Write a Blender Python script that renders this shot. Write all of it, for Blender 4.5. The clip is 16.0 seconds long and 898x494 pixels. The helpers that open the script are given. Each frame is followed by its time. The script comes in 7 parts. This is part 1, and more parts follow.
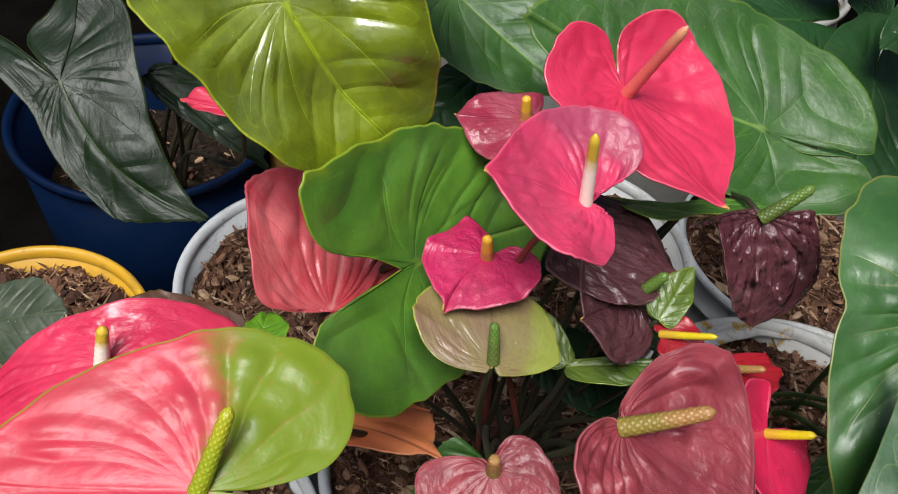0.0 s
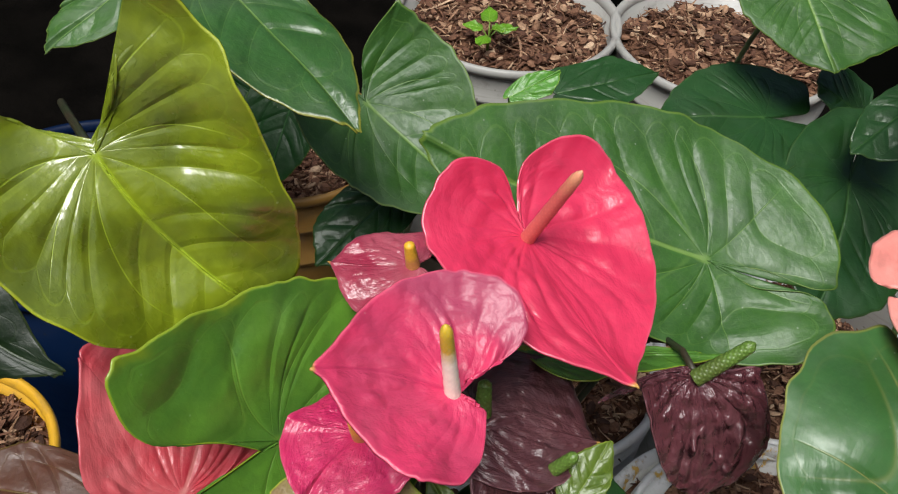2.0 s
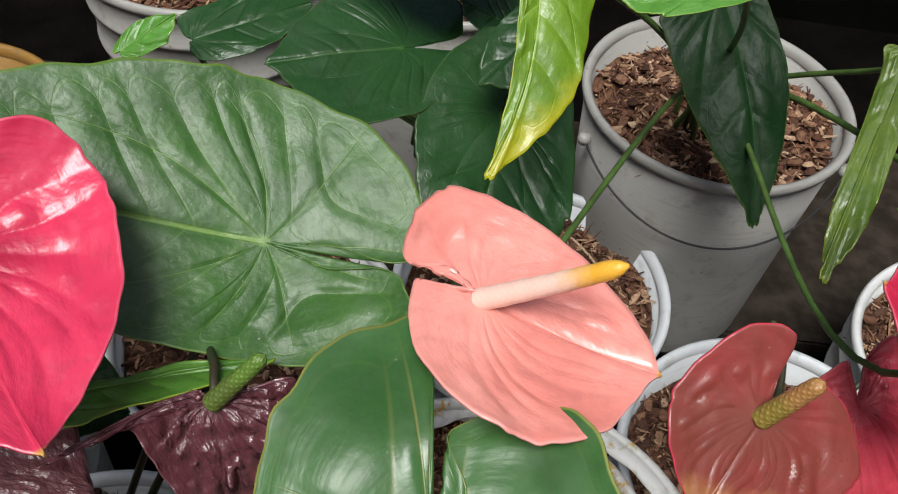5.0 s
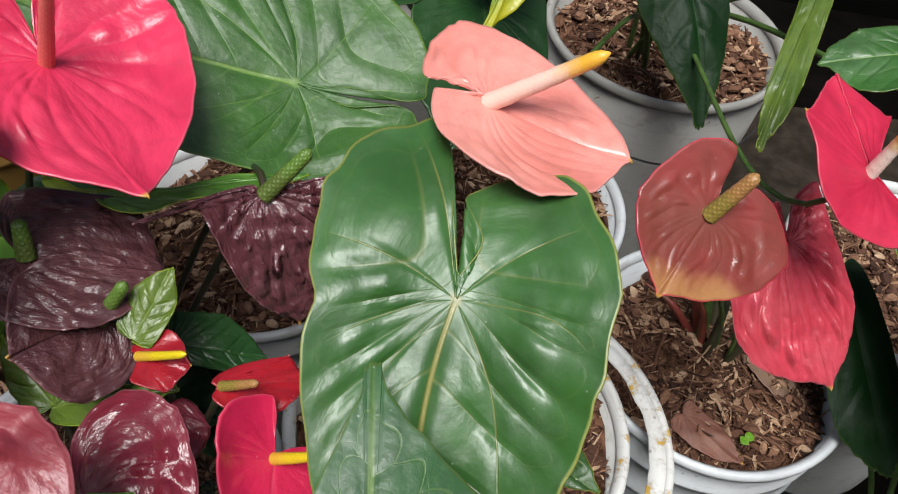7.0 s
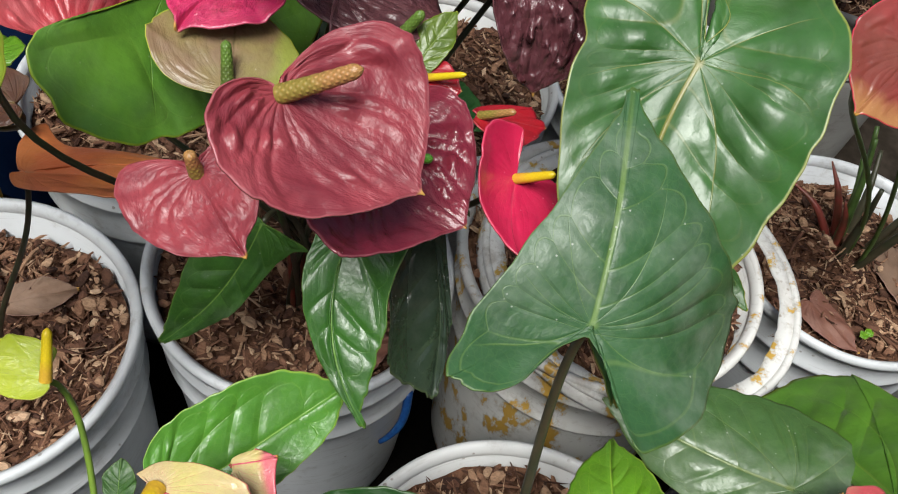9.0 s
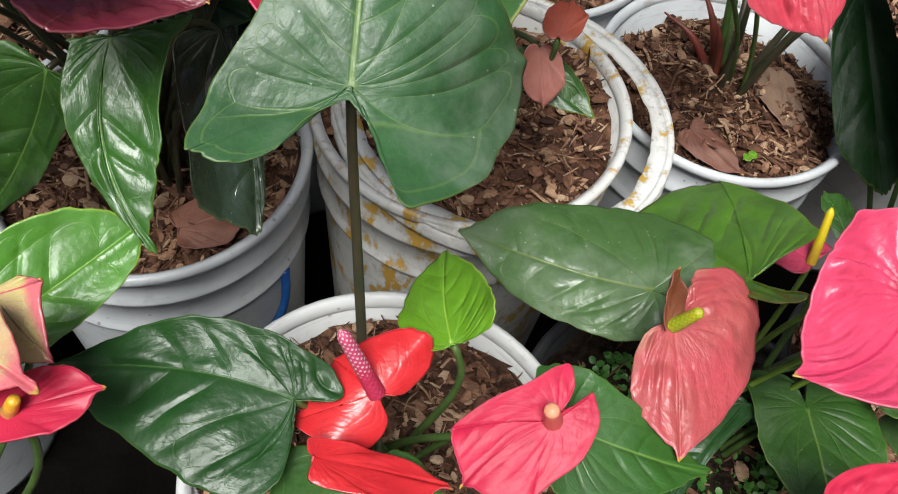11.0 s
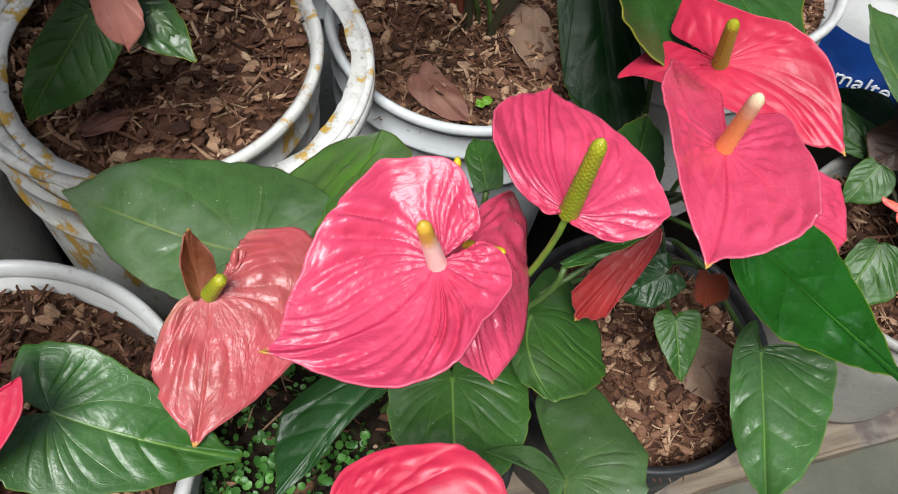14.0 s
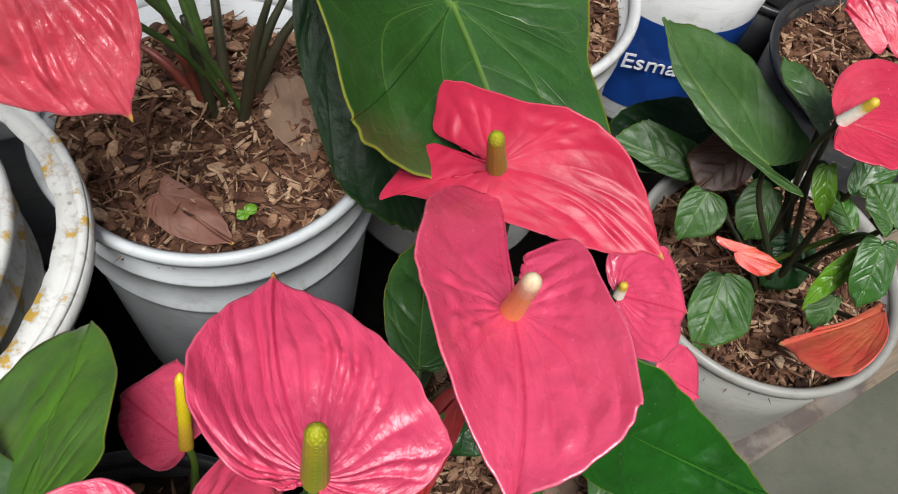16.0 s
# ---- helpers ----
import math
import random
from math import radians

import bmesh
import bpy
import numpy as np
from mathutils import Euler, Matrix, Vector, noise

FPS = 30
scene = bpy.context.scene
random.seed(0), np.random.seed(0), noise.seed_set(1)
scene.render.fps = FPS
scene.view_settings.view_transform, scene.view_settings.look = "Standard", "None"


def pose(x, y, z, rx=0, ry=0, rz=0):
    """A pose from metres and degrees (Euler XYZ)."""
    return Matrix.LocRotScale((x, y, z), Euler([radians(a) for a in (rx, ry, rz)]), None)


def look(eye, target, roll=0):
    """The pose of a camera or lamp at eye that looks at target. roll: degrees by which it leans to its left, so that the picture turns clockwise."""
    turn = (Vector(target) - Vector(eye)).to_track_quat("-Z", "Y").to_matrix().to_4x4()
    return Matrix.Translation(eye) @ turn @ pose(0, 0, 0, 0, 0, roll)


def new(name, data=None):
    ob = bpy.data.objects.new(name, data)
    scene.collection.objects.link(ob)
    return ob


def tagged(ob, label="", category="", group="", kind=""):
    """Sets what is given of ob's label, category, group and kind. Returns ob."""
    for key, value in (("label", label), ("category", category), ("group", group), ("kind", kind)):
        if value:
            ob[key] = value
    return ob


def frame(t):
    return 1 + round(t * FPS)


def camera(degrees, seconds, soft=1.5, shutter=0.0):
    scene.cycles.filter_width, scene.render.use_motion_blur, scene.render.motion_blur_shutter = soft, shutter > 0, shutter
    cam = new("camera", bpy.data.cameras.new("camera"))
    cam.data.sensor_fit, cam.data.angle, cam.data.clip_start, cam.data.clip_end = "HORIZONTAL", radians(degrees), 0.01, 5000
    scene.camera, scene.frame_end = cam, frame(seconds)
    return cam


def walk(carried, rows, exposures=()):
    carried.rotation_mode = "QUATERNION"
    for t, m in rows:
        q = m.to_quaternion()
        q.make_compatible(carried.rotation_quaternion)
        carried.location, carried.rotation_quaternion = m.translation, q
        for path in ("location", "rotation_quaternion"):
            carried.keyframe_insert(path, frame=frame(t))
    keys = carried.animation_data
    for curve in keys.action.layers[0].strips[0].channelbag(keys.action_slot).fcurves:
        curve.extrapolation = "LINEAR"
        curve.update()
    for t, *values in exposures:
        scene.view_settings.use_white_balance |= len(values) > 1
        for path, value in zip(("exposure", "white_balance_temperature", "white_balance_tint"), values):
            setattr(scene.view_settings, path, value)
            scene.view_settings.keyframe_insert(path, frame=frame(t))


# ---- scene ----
cam = camera(56.22, 16.0, soft=1.1)
PATH = [
    (0, pose(0.3653, -0.6445, 1.1056, 42.37, -5.49, 17.38)),
    (0.5, pose(0.3798, -0.6243, 1.1165, 44.14, -5.31, 16.58)),
    (1, pose(0.3931, -0.5932, 1.1169, 45.02, -4.93, 16.67)),
    (1.5, pose(0.4040, -0.5504, 1.1124, 45.32, -4.29, 17.39)),
    (2, pose(0.4147, -0.5202, 1.1024, 45.15, -3.78, 18.22)),
    (2.5, pose(0.4320, -0.4961, 1.0936, 44.45, -3.26, 19.39)),
    (3, pose(0.4416, -0.4777, 1.0850, 43.59, -3.09, 20.33)),
    (3.5, pose(0.4577, -0.4572, 1.0768, 42.73, -2.97, 20.89)),
    (4, pose(0.4873, -0.4322, 1.0721, 40.96, -2.75, 18.88)),
    (4.5, pose(0.5422, -0.3997, 1.0704, 40.79, -3.07, 13.84)),
    (4.7, pose(0.5660, -0.3902, 1.0700, 40.64, -3.31, 11.74)),
    (5.22, pose(0.6111, -0.3800, 1.0691, 40.82, -3.79, 6.88)),
    (5.75, pose(0.6296, -0.4034, 1.0691, 41.41, -4.39, 3.59)),
    (6.28, pose(0.6229, -0.4469, 1.0689, 41.75, -5.06, 2.71)),
    (6.8, pose(0.5925, -0.4968, 1.0677, 41.20, -5.78, 5.12)),
    (7, pose(0.5795, -0.5139, 1.0661, 40.90, -6.25, 6.37)),
    (7.5, pose(0.5370, -0.5615, 1.0649, 39.60, -6.76, 10.89)),
    (8, pose(0.5101, -0.6121, 1.0631, 38.01, -7.31, 15.44)),
    (8.5, pose(0.5104, -0.6501, 1.0582, 37.09, -7.97, 17.42)),
    (9, pose(0.5249, -0.6740, 1.0469, 36.43, -8.22, 17.75)),
    (9.5, pose(0.5543, -0.6879, 1.0313, 35.93, -8.19, 16.85)),
    (10, pose(0.5818, -0.6876, 1.0131, 35.28, -7.47, 14.12)),
    (10.2, pose(0.5912, -0.6949, 1.0073, 35.05, -7.15, 13.23)),
    (10.72, pose(0.6237, -0.6973, 0.9898, 34.23, -6.29, 11.29)),
    (11.25, pose(0.6641, -0.6943, 0.9744, 33.22, -5.42, 10.53)),
    (11.78, pose(0.7092, -0.6866, 0.9630, 32.26, -4.80, 10.40)),
    (12.3, pose(0.7558, -0.6747, 0.9573, 31.56, -4.68, 10.33)),
    (12.5, pose(0.7720, -0.6696, 0.9546, 31.28, -4.66, 10.20)),
    (13, pose(0.8175, -0.6563, 0.9543, 30.92, -4.97, 10.03)),
    (13.5, pose(0.8667, -0.6390, 0.9520, 30.74, -5.11, 9.88)),
    (14, pose(0.9101, -0.6124, 0.9586, 30.86, -5.46, 9.52)),
    (14.5, pose(0.9364, -0.5844, 0.9612, 31.29, -5.76, 6.94)),
    (15, pose(0.9520, -0.5337, 0.9575, 31.07, -5.40, 2.86)),
    (15.5, pose(0.9615, -0.4859, 0.9347, 30.30, -5.51, -0.46)),
    (16, pose(0.9763, -0.4311, 0.9177, 30.00, -6.75, -4.77)),
]
walk(cam, PATH, exposures=((0.0, -0.12, 6220, 9), (4.5, -0.20, 6250, 9), (7.0, -0.12, 6200, 9), (9.0, -0.02, 6280, 8), (12.5, 0.05, 6180, 8), (14.5, -0.02, 6110, 8), (16.0, -0.16, 6190, 9)))
PI = math.pi

# ---- world and light: bright shade under an overcast sky ----
world = bpy.data.worlds.new("overcast_sky")
scene.world = world
world.use_nodes = True
wn, wl = world.node_tree.nodes, world.node_tree.links
sky = wn.new("ShaderNodeTexSky")
sky.sky_type, sky.sun_disc = "NISHITA", False
sky.sun_elevation, sky.sun_rotation = radians(65), radians(187)
sky.air_density, sky.dust_density, sky.ozone_density = 1.0, 6.0, 1.0
wn["Background"].inputs["Strength"].default_value = 0.085
wl.new(sky.outputs["Color"], wn["Background"].inputs["Color"])
sun = new("sun", bpy.data.lights.new("sun", "SUN"))
sun.data.energy, sun.data.angle, sun.data.color = 4.5, radians(25), (1.0, 0.975, 0.93)
sun.matrix_world = look((0, 0, 0), (0.06, 0.46, -1.0))


# ---- materials ----
def material(name):
    m = bpy.data.materials.new(name)
    m.use_nodes = True
    return m, m.node_tree.nodes, m.node_tree.links, m.node_tree.nodes["Principled BSDF"]


class Net:
    """Shorthand for building node trees."""

    def __init__(self, name):
        self.m, self.n, self.l, self.bsdf = material(name)

    def node(self, kind, **put):
        nd = self.n.new(kind)
        for k, v in put.items():
            nd.inputs[k].default_value = v
        return nd

    def link(self, a, b):
        self.l.new(a, b)

    def math(self, op, a, b=None, c=None):
        nd = self.n.new("ShaderNodeMath")
        nd.operation = op
        for k, v in enumerate((a, b, c)):
            if v is None:
                continue
            if isinstance(v, (int, float)):
                nd.inputs[k].default_value = v
            else:
                self.l.new(v, nd.inputs[k])
        return nd.outputs[0]

    def mix(self, f, a, b, mode="MIX"):
        nd = self.n.new("ShaderNodeMix")
        nd.data_type, nd.blend_type = "RGBA", mode
        for sock, v in ((nd.inputs[0], f), (nd.inputs[6], a), (nd.inputs[7], b)):
            if isinstance(v, (int, float)):
                sock.default_value = v
            elif isinstance(v, tuple):
                sock.default_value = (*v, 1.0)
            else:
                self.l.new(v, sock)
        return nd.outputs[2]

    def coords(self):
        return self.n.new("ShaderNodeTexCoord").outputs["Object"]

    def noise(self, scale, detail=4.0, rough=0.55, vec=None):
        nd = self.node("ShaderNodeTexNoise", Scale=scale, Detail=detail, Roughness=rough)
        self.l.new(vec or self.coords(), nd.inputs["Vector"])
        return nd.outputs["Fac"]

    def step(self, v, lo, hi, a=0.0, b=1.0):
        nd = self.n.new("ShaderNodeMapRange")
        nd.interpolation_type = "SMOOTHSTEP"
        for k, w in ((1, lo), (2, hi), (3, a), (4, b)):
            nd.inputs[k].default_value = w
        self.l.new(v, nd.inputs[0])
        return nd.outputs[0]

    def bump(self, height, strength, dist=0.002, then=None):
        nd = self.node("ShaderNodeBump", Strength=strength, Distance=dist)
        self.l.new(height, nd.inputs["Height"])
        if then:
            self.l.new(then, nd.inputs["Normal"])
        return nd.outputs[0]

    def done(self, color, rough, normal=None, **more):
        if isinstance(color, tuple):
            self.bsdf.inputs["Base Color"].default_value = (*color, 1)
        else:
            self.l.new(color, self.bsdf.inputs["Base Color"])
        if isinstance(rough, (int, float)):
            self.bsdf.inputs["Roughness"].default_value = rough
        else:
            self.l.new(rough, self.bsdf.inputs["Roughness"])
        if normal:
            self.l.new(normal, self.bsdf.inputs["Normal"])
        for k, v in more.items():
            self.bsdf.inputs[k.replace("_", " ")].default_value = v
        return self.m


def blade_material(name, c1, c2, vein, edge, rough=0.3, veins=9.0, vein_mix=0.5, zone=None, zone_at=(0.0, -0.2, 0.5), dust=0.3, net=0.25, coat=0.0, sheen_noise=0.5, tipc=None, relief=0.18, crinkle=0.25, gloss=0.5, ribs_mix=0.3, folds=0.2, quilt=0.0, hoop=0.0):
    """A leaf or spathe: two tones, midrib, side veins, a thin margin, dust specks; zone: a second pigment towards one end."""
    q = Net(name)
    at = q.n.new("ShaderNodeAttribute")
    at.attribute_name = "blade"
    sep = q.n.new("ShaderNodeSeparateXYZ")
    q.link(at.outputs["Vector"], sep.inputs[0])
    u, v, s = sep.outputs
    au = q.math("ABSOLUTE", u)
    big = q.noise(26.0, 3.0)
    fine = q.noise(240.0, 3.0)
    col = q.mix(q.step(big, 0.32, 0.70), c1, c2)
    col = q.mix(q.math("MULTIPLY", q.step(q.noise(90.0, 5.0, 0.65), 0.45, 0.75), 0.35), col, tuple(0.6 * k for k in c2))
    if zone:
        g = q.math("ADD", q.math("MULTIPLY", u, zone_at[0]), q.math("MULTIPLY", v, zone_at[1]))
        g = q.math("ADD", g, q.math("MULTIPLY", q.math("SUBTRACT", q.noise(38.0, 4.0), 0.5), 0.5))
        col = q.mix(q.step(g, zone_at[2] - 0.12, zone_at[2] + 0.12), col, zone)
    # cells between the finest veins
    vor = q.n.new("ShaderNodeTexVoronoi")
    vor.feature = "DISTANCE_TO_EDGE"
    vor.inputs["Scale"].default_value = 230.0
    q.link(q.coords(), vor.inputs["Vector"])
    cell = q.step(vor.outputs["Distance"], 0.0, 0.10)
    col = q.mix(q.math("MULTIPLY", q.math("SUBTRACT", 1.0, cell), net * 0.35), col, vein)
    # side veins: the loops from the stalk, and the ribs that leave the midrib
    va = q.n.new("ShaderNodeAttribute")
    va.attribute_name = "vein"
    vb = q.n.new("ShaderNodeAttribute")
    vb.attribute_name = "rib"
    hem = q.math("MULTIPLY", q.step(s, 0.99, 0.55), q.step(s, 0.03, 0.10))

    def line(ph, wide):
        tri = q.math("ABSOLUTE", q.math("SUBTRACT", q.math("FRACT", ph), 0.5))
        return tri, q.math("MULTIPLY", q.step(q.math("MULTIPLY", tri, q.math("ADD", s, 0.25)), 0.002, wide, 1.0, 0.0), hem)

    _, loops = line(va.outputs["Fac"], 0.014)
    tri2, ribs = line(vb.outputs["Fac"], 0.030)
    side = q.math("MAXIMUM", loops, q.math("MULTIPLY", ribs, ribs_mix))
    if hoop:
        # the vein that gathers the ribs and arches from one to the next inside the margin
        arch = q.math("ADD", q.math("MULTIPLY", q.math("SUBTRACT", tri2, q.math("MULTIPLY", tri2, tri2)), 0.44), 0.80)
        ring = q.step(q.math("ABSOLUTE", q.math("SUBTRACT", s, arch)), 0.004, 0.012, 1.0, 0.0)
        side = q.math("MAXIMUM", side, q.math("MULTIPLY", q.math("MULTIPLY", ring, q.step(v, 0.97, 0.85)), hoop))
    # wrinkles that run along the ribs
    grain = q.n.new("ShaderNodeCombineXYZ")
    q.link(q.math("MULTIPLY", vb.outputs["Fac"], 2.2), grain.inputs[0])
    q.link(q.math("MULTIPLY", s, 13.0), grain.inputs[1])
    q.link(u, grain.inputs[2])
    wrinkle = q.noise(1.0, 3.0, 0.5, grain.outputs[0])
    rib = q.math("MULTIPLY", q.step(au, 0.010, 0.026, 1.0, 0.0), q.step(v, -0.01, 0.02))
    q_rib = q.math("MULTIPLY", rib, q.step(v, 1.0, 0.55, 0.35, 1.0))
    col = q.mix(q.math("MULTIPLY", side, vein_mix * 0.9), col, vein)
    col = q.mix(q.math("MULTIPLY", q.step(s, 0.02, 0.06, 1.0, 0.0), 0.7), col, vein)
    col = q.mix(q.math("MULTIPLY", q_rib, vein_mix * 1.5 if vein_mix < 0.66 else 1.0), col, vein)
    col = q.mix(q.math("MULTIPLY", q.step(s, 0.982, 0.994), 0.8), col, edge)
    if tipc:
        col = q.mix(q.step(v, 0.955, 0.985), col, tipc)
    # slight darkening blotches and pale specks of dust
    col = q.mix(q.math("MULTIPLY", q.step(fine, 0.55, 0.75), 0.12), col, c2)
    speck = q.n.new("ShaderNodeTexVoronoi")
    speck.inputs["Scale"].default_value = 170.0
    q.link(q.coords(), speck.inputs["Vector"])
    dots = q.math("MULTIPLY", q.step(speck.outputs["Distance"], 0.05, 0.13, 1.0, 0.0), q.step(q.noise(60.0, 2.0), 0.5, 0.62))
    film = q.math("MULTIPLY", q.step(q.noise(14.0, 5.0, 0.65), 0.45, 0.75), 0.16 * dust)
    col = q.mix(q.math("ADD", q.math("MULTIPLY", dots, 0.5 * dust), film), col, (0.55, 0.57, 0.52))
    r = q.math("ADD", rough, q.math("MULTIPLY", q.math("SUBTRACT", q.noise(45.0, 4.0), 0.5), 0.22 * sheen_noise))
    r = q.math("ADD", r, q.math("MULTIPLY", dots, 0.3))
    nrm = q.bump(cell, net * 0.22, 0.0006)
    nrm = q.bump(fine, 0.10, 0.0006, nrm)
    nrm = q.bump(q.noise(75.0, 2.5, 0.5), crinkle, 0.003, nrm)
    nrm = q.bump(q.noise(190.0, 2.0, 0.5), crinkle * 0.6, 0.0012, nrm)
    if quilt:
        # small raised cells between the finest veins
        pad = q.n.new("ShaderNodeTexVoronoi")
        pad.feature = "SMOOTH_F1"
        pad.inputs["Scale"].default_value = 105.0
        warp = q.n.new("ShaderNodeVectorMath")
        warp.operation = "ADD"
        q.link(q.coords(), warp.inputs[0])
        off = q.node("ShaderNodeTexNoise", Scale=60.0)
        q.link(q.coords(), off.inputs["Vector"])
        small = q.n.new("ShaderNodeVectorMath")
        small.operation = "SCALE"
        small.inputs["Scale"].default_value = 0.008
        q.link(off.outputs["Color"], small.inputs[0])
        q.link(small.outputs[0], warp.inputs[1])
        q.link(warp.outputs[0], pad.inputs["Vector"])
        nrm = q.bump(q.math("SUBTRACT", 1.0, pad.outputs["Distance"]), quilt, 0.006, nrm)
    nrm = q.bump(q.math("MULTIPLY", wrinkle, q.step(s, 0.06, 0.25)), folds, 0.0035, nrm)
    nrm = q.bump(q.math("MULTIPLY", q.step(tri2, 0.0, 0.22), q.math("MULTIPLY", hem, q.step(s, 0.2, 0.5))), relief, 0.0018, nrm)
    nrm = q.bump(q.math("SUBTRACT", 1.0, q.math("MAXIMUM", side, rib)), relief, 0.0007, nrm)
    return q.done(col, r, nrm, Coat_Weight=coat, Coat_Roughness=0.16, Specular_IOR_Level=gloss)


def lobe_colours(c1, c2, edge=None, vein=None, **kw):
    return dict(c1=c1, c2=c2, vein=vein or tuple(0.75 * a + 0.05 for a in c1), edge=edge or c1, **kw)


